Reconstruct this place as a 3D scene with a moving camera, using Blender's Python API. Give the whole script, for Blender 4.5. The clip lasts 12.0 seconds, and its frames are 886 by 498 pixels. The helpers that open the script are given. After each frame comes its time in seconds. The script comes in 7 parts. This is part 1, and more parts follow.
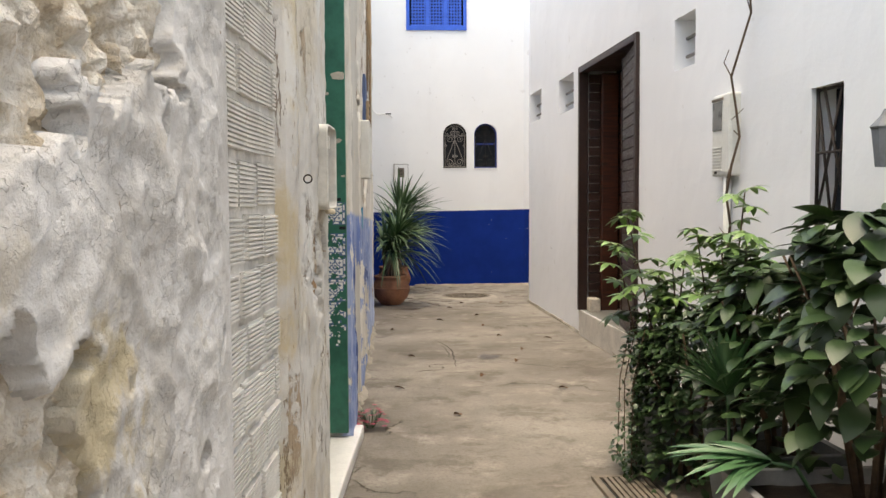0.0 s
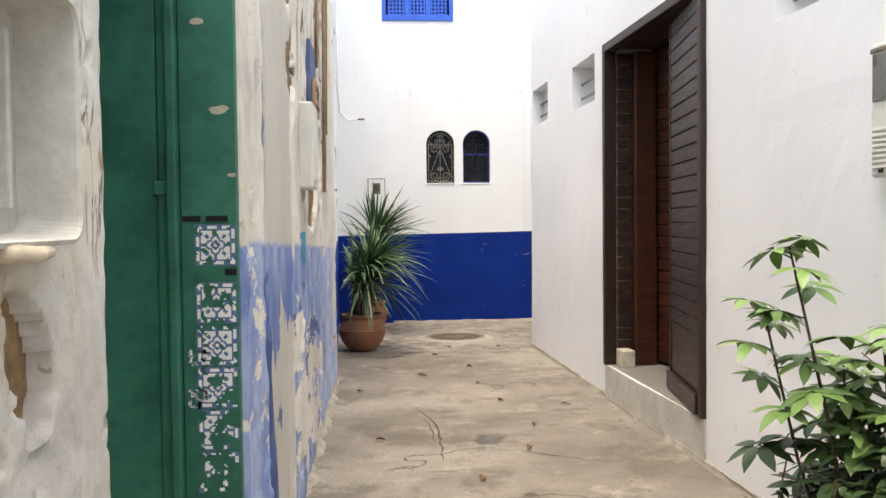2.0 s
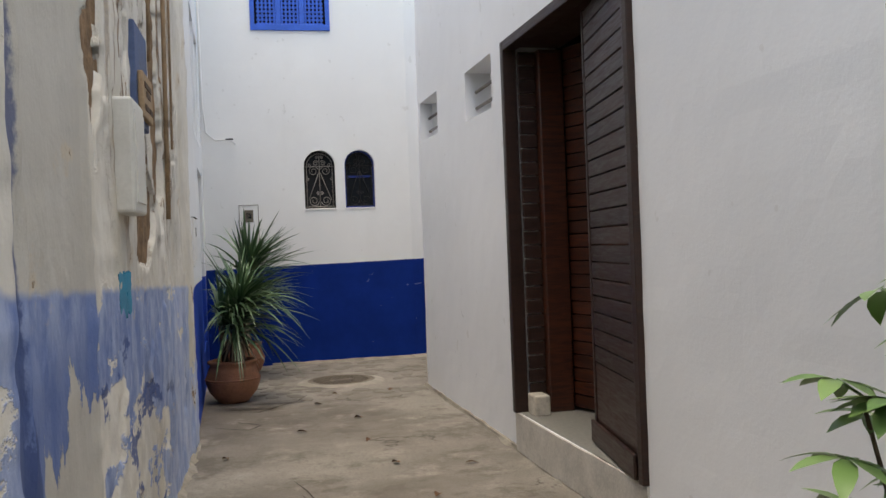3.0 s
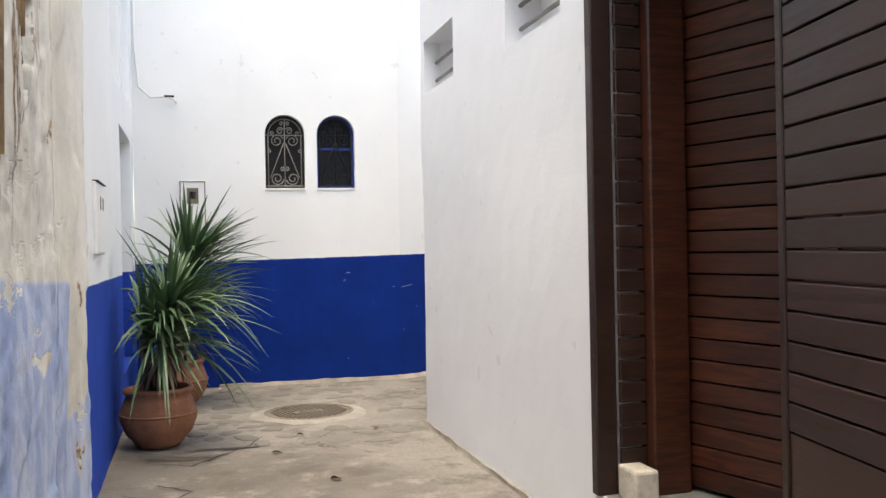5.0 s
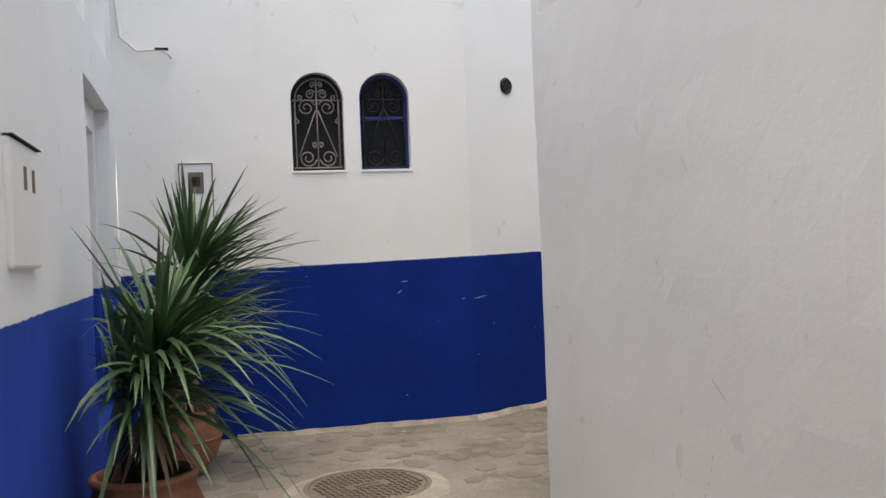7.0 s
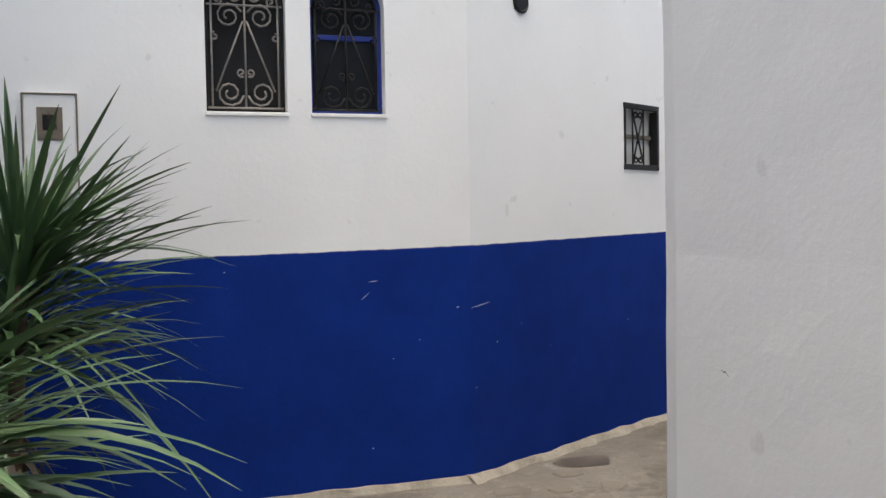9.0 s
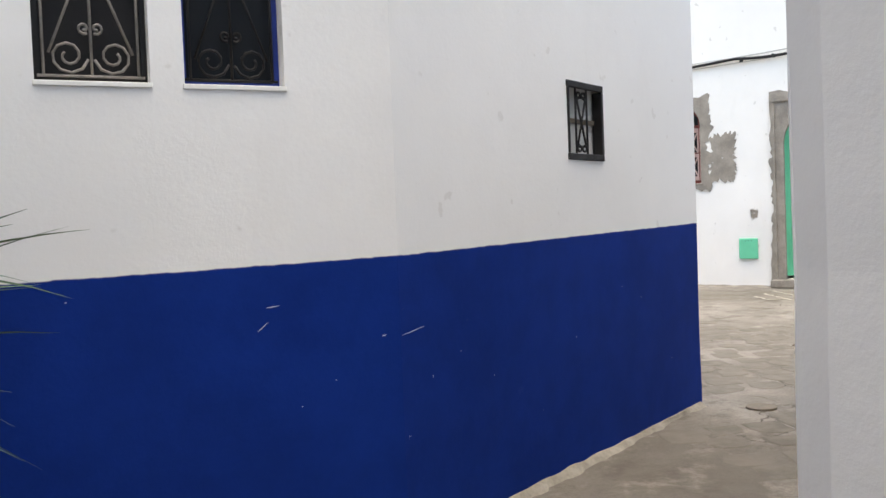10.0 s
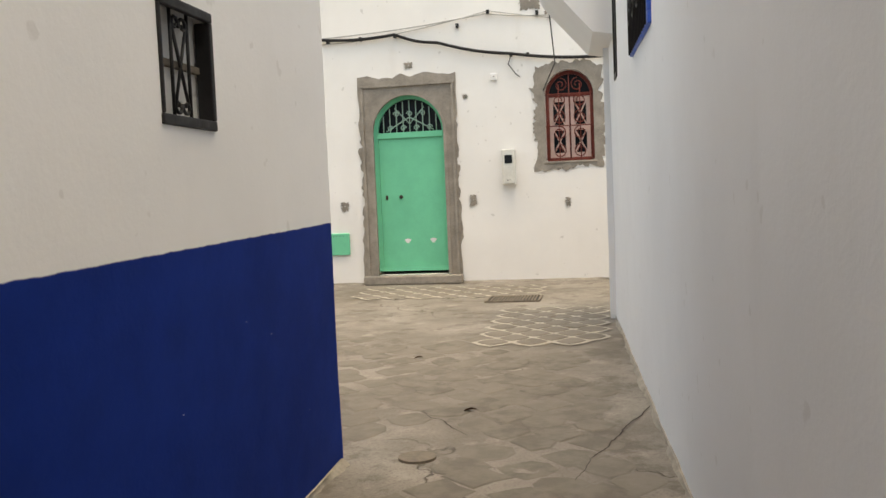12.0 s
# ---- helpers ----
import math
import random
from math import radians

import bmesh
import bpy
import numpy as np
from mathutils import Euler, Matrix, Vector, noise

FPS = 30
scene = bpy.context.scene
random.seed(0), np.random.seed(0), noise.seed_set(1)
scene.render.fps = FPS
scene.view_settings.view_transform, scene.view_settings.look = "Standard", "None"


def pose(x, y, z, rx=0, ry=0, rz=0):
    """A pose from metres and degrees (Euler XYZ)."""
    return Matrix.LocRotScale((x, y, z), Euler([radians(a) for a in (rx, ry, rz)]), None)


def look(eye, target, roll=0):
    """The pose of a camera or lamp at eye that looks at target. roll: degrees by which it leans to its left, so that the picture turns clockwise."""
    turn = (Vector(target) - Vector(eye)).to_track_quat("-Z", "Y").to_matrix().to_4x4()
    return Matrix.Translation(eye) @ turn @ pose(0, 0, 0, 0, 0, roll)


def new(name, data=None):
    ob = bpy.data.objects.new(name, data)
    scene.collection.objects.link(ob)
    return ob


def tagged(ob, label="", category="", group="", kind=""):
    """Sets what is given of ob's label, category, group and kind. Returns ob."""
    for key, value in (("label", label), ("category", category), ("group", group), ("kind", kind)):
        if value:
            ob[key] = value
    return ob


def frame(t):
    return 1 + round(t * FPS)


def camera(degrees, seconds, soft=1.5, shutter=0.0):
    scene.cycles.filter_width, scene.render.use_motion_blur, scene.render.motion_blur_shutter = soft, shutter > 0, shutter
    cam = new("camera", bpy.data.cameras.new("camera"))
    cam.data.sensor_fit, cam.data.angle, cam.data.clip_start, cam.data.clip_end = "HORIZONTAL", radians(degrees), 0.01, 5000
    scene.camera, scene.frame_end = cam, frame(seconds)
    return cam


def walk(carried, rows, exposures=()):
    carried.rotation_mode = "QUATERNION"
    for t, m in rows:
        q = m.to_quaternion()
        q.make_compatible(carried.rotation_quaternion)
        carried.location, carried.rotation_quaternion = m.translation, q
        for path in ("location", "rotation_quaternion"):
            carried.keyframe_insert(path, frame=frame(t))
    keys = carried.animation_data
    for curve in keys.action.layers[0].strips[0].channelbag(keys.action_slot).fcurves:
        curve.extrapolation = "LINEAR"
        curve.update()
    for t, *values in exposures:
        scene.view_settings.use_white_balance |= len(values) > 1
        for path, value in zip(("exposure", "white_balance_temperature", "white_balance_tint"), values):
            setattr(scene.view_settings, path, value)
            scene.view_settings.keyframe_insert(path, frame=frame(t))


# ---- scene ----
cam = camera(53.3, 12.0)

PATH = [
    (0, (0.003, 0.077, 1.319), (0.001, 2.074, 1.206), -0.3),
    (0.5, (0.029, 0.626, 1.304), (0.047, 2.624, 1.204), -1.2),
    (1, (-0.015, 1.176, 1.29), (0.002, 3.174, 1.193), -1.0),
    (1.5, (0.005, 1.667, 1.278), (0.025, 3.665, 1.189), -1.2),
    (2, (0.031, 2.179, 1.309), (0.061, 4.178, 1.244), -0.6),
    (2.5, (0.04, 2.67, 1.325), (0.229, 4.661, 1.283), -1.3),
    (3, (0.107, 3.168, 1.313), (0.391, 5.148, 1.303), -2.2),
    (3.5, (0.119, 3.701, 1.293), (0.448, 5.673, 1.263), -2.3),
    (5.5, (0.073, 5.852, 1.211), (0.44, 7.818, 1.212), -0.9),
    (6, (0.024, 6.382, 1.212), (0.264, 8.367, 1.192), -1.2),
    (6.5, (-0.044, 6.894, 1.228), (0.232, 8.875, 1.195), -1.8),
    (7, (-0.052, 7.415, 1.234), (0.292, 9.385, 1.228), -2.3),
    (9, (0.031, 9.426, 1.298), (0.526, 11.363, 1.226), -1.0),
    (9.5, (0.05, 9.902, 1.29), (0.67, 11.801, 1.199), -1.8),
    (10, (0.134, 10.389, 1.294), (0.88, 12.244, 1.224), -2.2),
    (10.5, (0.229, 10.811, 1.316), (1.195, 12.561, 1.26), -2.7),
    (11, (0.464, 11.188, 1.311), (1.572, 12.852, 1.243), -3.4),
    (11.5, (0.671, 11.535, 1.288), (1.983, 13.039, 1.162), -2.4),
    (12, (0.894, 11.893, 1.32), (2.41, 13.192, 1.194), -2.4),
]
walk(cam, [(t, look(eye, target, roll)) for t, eye, target, roll in PATH],
     exposures=[(0, 2.01, 8100, 6), (1, 2.08, 7350, 5), (2, 2.34, 7800, 6), (2.5, 1.90, 7550, 5), (3, 1.47, 7450, 5), (3.5, 1.80, 7450, 5), (5.5, 2.28, 7500, 5), (6, 2.20, 7500, 5), (6.5, 2.00, 7500, 5), (7, 1.72, 7500, 5), (9, 1.82, 7250, 5), (9.5, 1.85, 7200, 5), (10, 1.83, 7300, 5), (10.5, 1.60, 7700, 5), (11.5, 1.47, 8600, 5), (12, 1.47, 8900, 5)])

# ---- light ----
world = bpy.data.worlds.new("sky")
scene.world = world
world.use_nodes = True
wn = world.node_tree.nodes
sky = wn.new("ShaderNodeTexSky")
sky.sky_type, sky.sun_disc = "NISHITA", False
sky.sun_elevation, sky.sun_rotation = radians(82), radians(205)
sky.dust_density = 3.0
world.node_tree.links.new(sky.outputs[0], wn["Background"].inputs[0])
wn["Background"].inputs[1].default_value = 0.15
sun_data = bpy.data.lights.new("sun", "SUN")
sun_data.energy, sun_data.angle, sun_data.color = 0.5, radians(50), (1.0, 0.96, 0.9)
sun = new("sun", sun_data)
sun.matrix_world = look((-0.8, -1.7, 14), (0, 0, 0))


# ---- materials ----
class Nodes:
    """A small writer of node materials."""

    def __init__(self, name, rough=0.8, metal=0.0, spec=0.3):
        self.m = bpy.data.materials.new(name)
        self.m.use_nodes = True
        self.t = self.m.node_tree
        self.b = self.t.nodes["Principled BSDF"]
        self.b.inputs["Roughness"].default_value = rough
        self.b.inputs["Metallic"].default_value = metal
        self.b.inputs["Specular IOR Level"].default_value = spec
        self.geo = None

    def add(self, kind):
        return self.t.nodes.new(kind)

    def wire(self, value, socket):
        if isinstance(value, bpy.types.NodeSocket):
            self.t.links.new(value, socket)
        elif isinstance(value, (tuple, list)) and len(value) == 3 and socket.type == "RGBA":
            socket.default_value = (*value, 1)
        else:
            socket.default_value = value

    def place(self, world_space=True, stretch=(1, 1, 1)):
        if world_space:
            out = self.add("ShaderNodeNewGeometry").outputs["Position"]
        else:
            out = self.add("ShaderNodeTexCoord").outputs["Object"]
        if stretch != (1, 1, 1):
            mp = self.add("ShaderNodeMapping")
            mp.inputs["Scale"].default_value = stretch
            self.wire(out, mp.inputs["Vector"])
            out = mp.outputs[0]
        return out

    def noise(self, scale, detail=4, rough=0.55, vec=None, distort=0.0):
        n = self.add("ShaderNodeTexNoise")
        n.inputs["Scale"].default_value = scale
        n.inputs["Detail"].default_value = detail
        n.inputs["Roughness"].default_value = rough
        n.inputs["Distortion"].default_value = distort
        self.wire(vec if vec is not None else self.place(), n.inputs["Vector"])
        return n.outputs["Fac"]

    def step(self, value, lo, hi, a=0.0, b=1.0):
        r = self.add("ShaderNodeMapRange")
        r.interpolation_type = "SMOOTHSTEP"
        self.wire(value, r.inputs["Value"])
        for key, v in (("From Min", lo), ("From Max", hi), ("To Min", a), ("To Max", b)):
            self.wire(v, r.inputs[key])
        return r.outputs["Result"]

    def op(self, kind, a, b=0.0):
        n = self.add("ShaderNodeMath")
        n.operation = kind
        self.wire(a, n.inputs[0])
        self.wire(b, n.inputs[1])
        return n.outputs[0]

    def mix(self, fac, a, b):
        n = self.add("ShaderNodeMix")
        n.data_type = "RGBA"
        self.wire(fac, n.inputs[0])
        self.wire(a, n.inputs[6])
        self.wire(b, n.inputs[7])
        return n.outputs[2]

    def split(self, vec):
        n = self.add("ShaderNodeSeparateXYZ")
        self.wire(vec, n.inputs[0])
        return n.outputs

    def bump(self, height, strength=0.3, distance=0.01):
        n = self.add("ShaderNodeBump")
        n.inputs["Strength"].default_value = strength
        n.inputs["Distance"].default_value = distance
        self.wire(height, n.inputs["Height"])
        old = self.b.inputs["Normal"]
        if old.is_linked:
            self.wire(old.links[0].from_socket, n.inputs["Normal"])
        self.wire(n.outputs[0], old)

    def colour(self, value):
        self.wire(value, self.b.inputs["Base Color"])
        return self

    def gloss(self, value):
        self.wire(value, self.b.inputs["Roughness"])
        return self


def plain(name, c, rough=0.7, metal=0.0, vary=0.15, scale=6.0, bump=0.15, world_space=False, fine=60.0, spec=0.3):
    """One colour with large and small variation and a fine grain."""
    n = Nodes(name, rough, metal, spec)
    v = n.place(world_space)
    big = n.noise(scale, 5, 0.6, v)
    small = n.noise(fine, 3, 0.6, v)
    low = tuple(x * (1 - vary) for x in c)
    high = tuple(min(1, x * (1 + vary * 0.6)) for x in c)
    k = n.op("ADD", n.op("MULTIPLY", big, 0.7), n.op("MULTIPLY", small, 0.3))
    n.colour(n.mix(n.step(k, 0.3, 0.7), low, high))
    n.gloss(n.step(big, 0.3, 0.7, max(0.02, rough - 0.1), min(1, rough + 0.1)))
    if bump:
        n.bump(small, bump, 0.004)
    return n.m


WHITE = (0.80, 0.79, 0.77)
BLUE = (0.005, 0.026, 0.19)


def wall_paint(name, dado=None, white=WHITE, dirt=0.5):
    """Hand-brushed limewash; dado: (height, rise along x, rise along y, colour) of the painted foot."""
    n = Nodes(name, 0.85)
    pos = n.place()
    big = n.noise(0.9, 5, 0.6)
    streak = n.noise(3.0, 5, 0.6, n.place(True, (1, 1, 0.25)))
    fine = n.noise(45, 4, 0.65)
    c = n.mix(n.step(big, 0.35, 0.7), tuple(x * 0.95 for x in white), white)
    c = n.mix(n.step(streak, 0.55, 0.8, 0, 0.35 * dirt), c, tuple(x * y for x, y in zip(white, (0.80, 0.79, 0.77))))
    spots = n.noise(9, 2, 0.5)
    c = n.mix(n.step(spots, 0.70, 0.74, 0, 0.45 * dirt), c, (0.45, 0.42, 0.38))
    h = n.op("ADD", n.op("MULTIPLY", big, 0.6), n.op("MULTIPLY", fine, 0.25))
    rough = 0.85
    if dado:
        z0, kx, ky, col = dado
        x, y, z = n.split(pos)
        line = n.op("ADD", n.op("ADD", n.op("MULTIPLY", x, kx), n.op("MULTIPLY", y, ky)), z0)
        line = n.op("ADD", line, n.op("MULTIPLY", n.op("SUBTRACT", n.noise(14, 3), 0.5), 0.012))
        above = n.step(n.op("SUBTRACT", z, line), -0.003, 0.003)
        worn = n.noise(2.2, 6, 0.65)
        paint = n.mix(n.step(worn, 0.3, 0.7), tuple(v * 0.86 for v in col), tuple(v * 1.12 for v in col))
        rub = n.noise(5.5, 6, 0.7, n.place(True, (1, 1, 0.6)))
        paint = n.mix(n.step(rub, 0.68, 0.85, 0, 0.06), paint, (0.2, 0.27, 0.5))
        chips = n.noise(26, 2, 0.5)
        paint = n.mix(n.step(chips, 0.79, 0.80, 0, 0.7), paint, (0.6, 0.62, 0.66))
        c = n.mix(above, paint, c)
        n.gloss(n.step(above, 0, 1, 0.72, 0.88))
        n.b.inputs["Specular IOR Level"].default_value = 0.06
    n.colour(c)
    n.bump(h, 0.35, 0.012)
    return n.m


M_RIGHT = wall_paint("limewash_right", white=(0.78, 0.78, 0.785))
M_END = wall_paint("limewash_blue_foot", (1.138, 0.0155, 0.0, BLUE), white=(0.82, 0.815, 0.80))
M_LEFTCLEAN = wall_paint("limewash_left_blue_foot", (1.065, 0.0, 0.0, (0.024, 0.068, 0.38)), white=(0.81, 0.81, 0.81))
M_FAR = wall_paint("limewash_far", white=(0.85, 0.825, 0.785), dirt=0.9)
M_CEMENT = plain("bare_cement", (0.30, 0.265, 0.225), 0.9, vary=0.3, scale=5, world_space=True, bump=0.4)


def peeling(name):
    """Old limewash in broad flakes over ochre earth plaster, with a worn pale blue foot."""
    n = Nodes(name, 0.9)
    x, y, z = n.split(n.place())
    tall = n.place(True, (1, 1, 0.5))
    a = n.noise(1.6, 7, 0.62, tall)
    b = n.noise(7.0, 6, 0.65, tall)
    g = n.noise(40, 4, 0.6)
    c = n.mix(n.step(a, 0.3, 0.65), (0.60, 0.56, 0.47), (0.76, 0.73, 0.67))
    grey = n.step(n.noise(2.2, 5, 0.6), 0.48, 0.62, 0, 0.5)
    c = n.mix(grey, c, (0.52, 0.50, 0.46))
    yw = n.op("ADD", y, n.op("MULTIPLY", n.op("SUBTRACT", b, 0.5), 0.10))
    panel = n.op("MULTIPLY", n.step(yw, 5.18, 5.20), n.step(yw, 5.98, 5.95))
    c = n.mix(n.op("MULTIPLY", panel, 0.8), c, n.mix(a, (0.43, 0.41, 0.37), (0.54, 0.52, 0.47)))
    blue = n.mix(n.step(b, 0.35, 0.65), (0.15, 0.22, 0.46), (0.36, 0.43, 0.62))
    blue = n.mix(n.step(y, 7.0, 8.4, 0, 0.85), blue, n.mix(n.step(b, 0.4, 0.62), (0.36, 0.44, 0.66), (0.52, 0.58, 0.73)))
    line = n.op("ADD", n.op("MULTIPLY", y, -0.034), 1.43)
    line = n.op("ADD", line, n.op("MULTIPLY", n.op("SUBTRACT", b, 0.5), 0.07))
    foot = n.step(n.op("SUBTRACT", line, z), 0.0, 0.03)
    kept = n.step(n.op("SUBTRACT", n.noise(2.1, 7, 0.66, n.place(True, (1.3, 0.42, 1.0))), n.step(y, 7.4, 8.2, 0, 0.09)), 0.535, 0.515)
    strip = n.op("MULTIPLY", n.step(n.op("ADD", y, n.op("MULTIPLY", b, 0.16)), 9.12, 9.13), n.step(n.op("ADD", z, n.op("MULTIPLY", b, 0.3)), 0.72, 0.74))
    kept = n.op("MULTIPLY", kept, n.op("SUBTRACT", 1.0, strip))
    zw = n.op("ADD", z, n.op("MULTIPLY", n.op("SUBTRACT", n.noise(5.0, 7, 0.66, tall), 0.5), 0.9))
    patch = n.op("MULTIPLY", n.op("MULTIPLY", n.step(yw, 5.36, 5.37), n.step(yw, 6.02, 6.0)), n.step(zw, 0.90, 0.88))
    kept = n.op("MAXIMUM", kept, n.op("MULTIPLY", panel, n.op("SUBTRACT", 1.0, patch)))
    kept = n.op("MULTIPLY", kept, n.op("SUBTRACT", 1.0, patch))
    blue = n.mix(n.op("MULTIPLY", panel, n.step(z, 1.22, 0.95, 0.1, 0.75)), blue, (0.10, 0.155, 0.36))
    c = n.mix(n.op("MULTIPLY", foot, kept), c, blue)
    joint = n.op("MULTIPLY", n.step(yw, 5.105, 5.125), n.step(yw, 5.20, 5.19))
    low = n.op("MULTIPLY", n.op("MULTIPLY", n.step(yw, 5.12, 5.13), n.step(n.op("ADD", yw, n.op("MULTIPLY", z, 0.35)), 5.62, 5.60)), n.step(zw, 1.0, 0.97))
    c = n.mix(n.op("MULTIPLY", n.op("MAXIMUM", joint, low), 0.8), c, (0.045, 0.075, 0.20))
    deep = n.step(n.noise(1.9, 6, 0.66, n.place(True, (1.4, 0.45, 0.9))), 0.60, 0.62)
    c = n.mix(n.op("MULTIPLY", n.op("MULTIPLY", deep, foot), n.step(y, 8.1, 7.4, 0, 0.85)), c, (0.04, 0.08, 0.25))
    drip = n.noise(5.0, 7, 0.7, n.place(True, (1.6, 1.6, 0.16)))
    high = n.step(z, 1.1, 1.7)
    stretch = n.op("MULTIPLY", n.step(y, 6.0, 6.8), n.step(y, 8.9, 8.2))
    bare = n.op("MULTIPLY", n.step(drip, 0.545, 0.565), n.op("MULTIPLY", high, stretch))
    flake = n.noise(3.4, 8, 0.66, n.place(True, (1.3, 0.55, 0.9)))
    bare = n.op("MAXIMUM", bare, n.step(flake, 0.655, 0.67))
    c = n.mix(bare, c, n.mix(n.step(g, 0.4, 0.6), (0.17, 0.105, 0.06), (0.38, 0.27, 0.17)))
    rim = n.step(flake, 0.58, 0.65, 0, 0.55)
    c = n.mix(n.op("MULTIPLY", rim, n.op("SUBTRACT", 1.0, bare)), c, (0.60, 0.50, 0.36))
    n.colour(c)
    n.bump(n.op("SUBTRACT", n.op("ADD", n.op("MULTIPLY", g, 0.25), n.op("MULTIPLY", kept, 0.25)), n.op("MULTIPLY", bare, 0.9)), 0.8, 0.012)
    n.bump(b, 0.45, 0.02)
    return n.m


def old_plaster(name, cream=0.5):
    """Grey-white lime plaster with ochre stains and small broken places."""
    n = Nodes(name, 0.9)
    a = n.noise(2.6, 7, 0.62)
    b = n.noise(9, 6, 0.65)
    g = n.noise(55, 5, 0.65)
    tall = n.noise(4.0, 7, 0.66, n.place(True, (1.4, 1.4, 0.4)))
    c = n.mix(n.step(a, 0.3, 0.68), (0.50, 0.48, 0.45), (0.70, 0.685, 0.65))
    c = n.mix(n.step(b, 0.52, 0.75, 0, 0.55), c, (0.66, 0.62, 0.54))
    ochre = n.step(n.noise(2.3, 7, 0.68), 0.45, 0.60, 0, cream)
    c = n.mix(ochre, c, (0.52, 0.42, 0.24))
    chip = n.op("MAXIMUM", n.op("MULTIPLY", n.step(tall, 0.615, 0.635), n.step(b, 0.40, 0.50)), n.step(n.noise(7.0, 8, 0.7, n.place(True, (1.2, 1.2, 0.35))), 0.66, 0.675))
    c = n.mix(chip, c, n.mix(g, (0.26, 0.18, 0.11), (0.5, 0.42, 0.32)))
    vein = n.op("ABSOLUTE", n.op("SUBTRACT", n.noise(1.0, 6, 0.62, n.place(True, (9, 9, 1.5))), 0.5))
    vein = n.op("MULTIPLY", n.step(vein, 0.014, 0.004), n.step(n.noise(2.6, 3, 0.6), 0.52, 0.58))
    c = n.mix(n.op("MULTIPLY", vein, 0.8), c, (0.20, 0.14, 0.09))
    flake = n.noise(3.6, 9, 0.64, n.place(True, (1.4, 1.4, 0.62)))
    off = n.step(flake, 0.605, 0.612)
    c = n.mix(n.op("MULTIPLY", off, 0.6), c, n.mix(b, (0.46, 0.40, 0.31), (0.66, 0.60, 0.50)))
    lip = n.op("MULTIPLY", n.step(flake, 0.596, 0.606), n.step(flake, 0.620, 0.610))
    c = n.mix(n.op("MULTIPLY", lip, n.step(a, 0.48, 0.62, 0.0, 0.45)), c, (0.24, 0.17, 0.11))
    fleck = n.step(n.noise(34, 3, 0.6, n.place(True, (1, 1, 0.5))), 0.70, 0.73, 0, 0.7)
    c = n.mix(fleck, c, (0.33, 0.24, 0.15))
    n.colour(c)
    n.bump(n.op("SUBTRACT", n.op("ADD", n.op("MULTIPLY", b, 0.5), n.op("MULTIPLY", g, 0.22)), n.op("MULTIPLY", n.op("MAXIMUM", chip, vein), 0.5)), 0.75, 0.014)
    n.bump(off, 0.7, -0.006)
    return n.m


def rubble(name):
    """Crumbling lime and stone where the plaster has fallen."""
    n = Nodes(name, 0.95)
    a = n.noise(9.0, 8, 0.7)
    b = n.noise(26, 7, 0.7)
    g = n.noise(110, 4, 0.65)
    c = n.mix(n.step(a, 0.38, 0.62), (0.52, 0.44, 0.33), (0.80, 0.76, 0.69))
    c = n.mix(n.step(b, 0.52, 0.66, 0, 0.5), c, (0.60, 0.47, 0.30))
    c = n.mix(n.step(n.noise(14, 5, 0.7), 0.63, 0.68, 0, 0.8), c, (0.25, 0.19, 0.13))
    n.colour(c)
    n.bump(n.op("ADD", n.op("MULTIPLY", b, 0.8), n.op("MULTIPLY", g, 0.3)), 1.0, 0.02)
    return n.m


def coat(name):
    """The troweled limewash coat over it, with hairline cracks, stains and pits."""
    n = Nodes(name, 0.9)
    a = n.noise(4.0, 7, 0.65)
    b = n.noise(16, 7, 0.68)
    g = n.noise(80, 5, 0.65)
    c = n.mix(n.step(a, 0.35, 0.65), (0.50, 0.485, 0.46), (0.70, 0.69, 0.675))
    c = n.mix(n.step(b, 0.5, 0.7, 0, 0.5), c, (0.74, 0.73, 0.71))
    x, y, z = n.split(n.place())
    spot = n.op("MULTIPLY", n.step(n.op("ABSOLUTE", n.op("SUBTRACT", y, 1.27)), 0.20, 0.08), n.step(n.op("ABSOLUTE", n.op("SUBTRACT", z, 1.03)), 0.24, 0.10))
    c = n.mix(n.op("MULTIPLY", spot, n.step(n.noise(7, 6, 0.66), 0.42, 0.58, 0, 0.75)), c, (0.52, 0.43, 0.25))
    c = n.mix(n.step(n.noise(3.1, 7, 0.68), 0.58, 0.68, 0, 0.35), c, (0.55, 0.46, 0.30))
    c = n.mix(n.step(n.noise(21, 3, 0.6), 0.70, 0.72, 0, 0.8), c, (0.30, 0.25, 0.19))
    v = n.add("ShaderNodeTexVoronoi")
    v.feature = "DISTANCE_TO_EDGE"
    v.inputs["Scale"].default_value = 5.0
    w = n.add("ShaderNodeVectorMath")
    w.operation = "ADD"
    nz = n.add("ShaderNodeTexNoise")
    nz.inputs["Scale"].default_value = 7.0
    nz.inputs["Detail"].default_value = 6
    n.wire(n.place(), nz.inputs["Vector"])
    n.wire(n.place(), w.inputs[0])
    n.wire(nz.outputs["Color"], w.inputs[1])
    n.wire(w.outputs[0], v.inputs["Vector"])
    crack = n.op("MULTIPLY", n.step(v.outputs["Distance"], 0.016, 0.003), n.step(n.noise(3.5, 3), 0.48, 0.56))
    c = n.mix(n.op("MULTIPLY", crack, 0.10), c, (0.36, 0.31, 0.25))
    n.colour(c)
    n.bump(n.op("SUBTRACT", n.op("ADD", n.op("MULTIPLY", b, 0.8), n.op("MULTIPLY", g, 0.3)), n.op("MULTIPLY", crack, 0.5)), 0.85, 0.015)
    return n.m


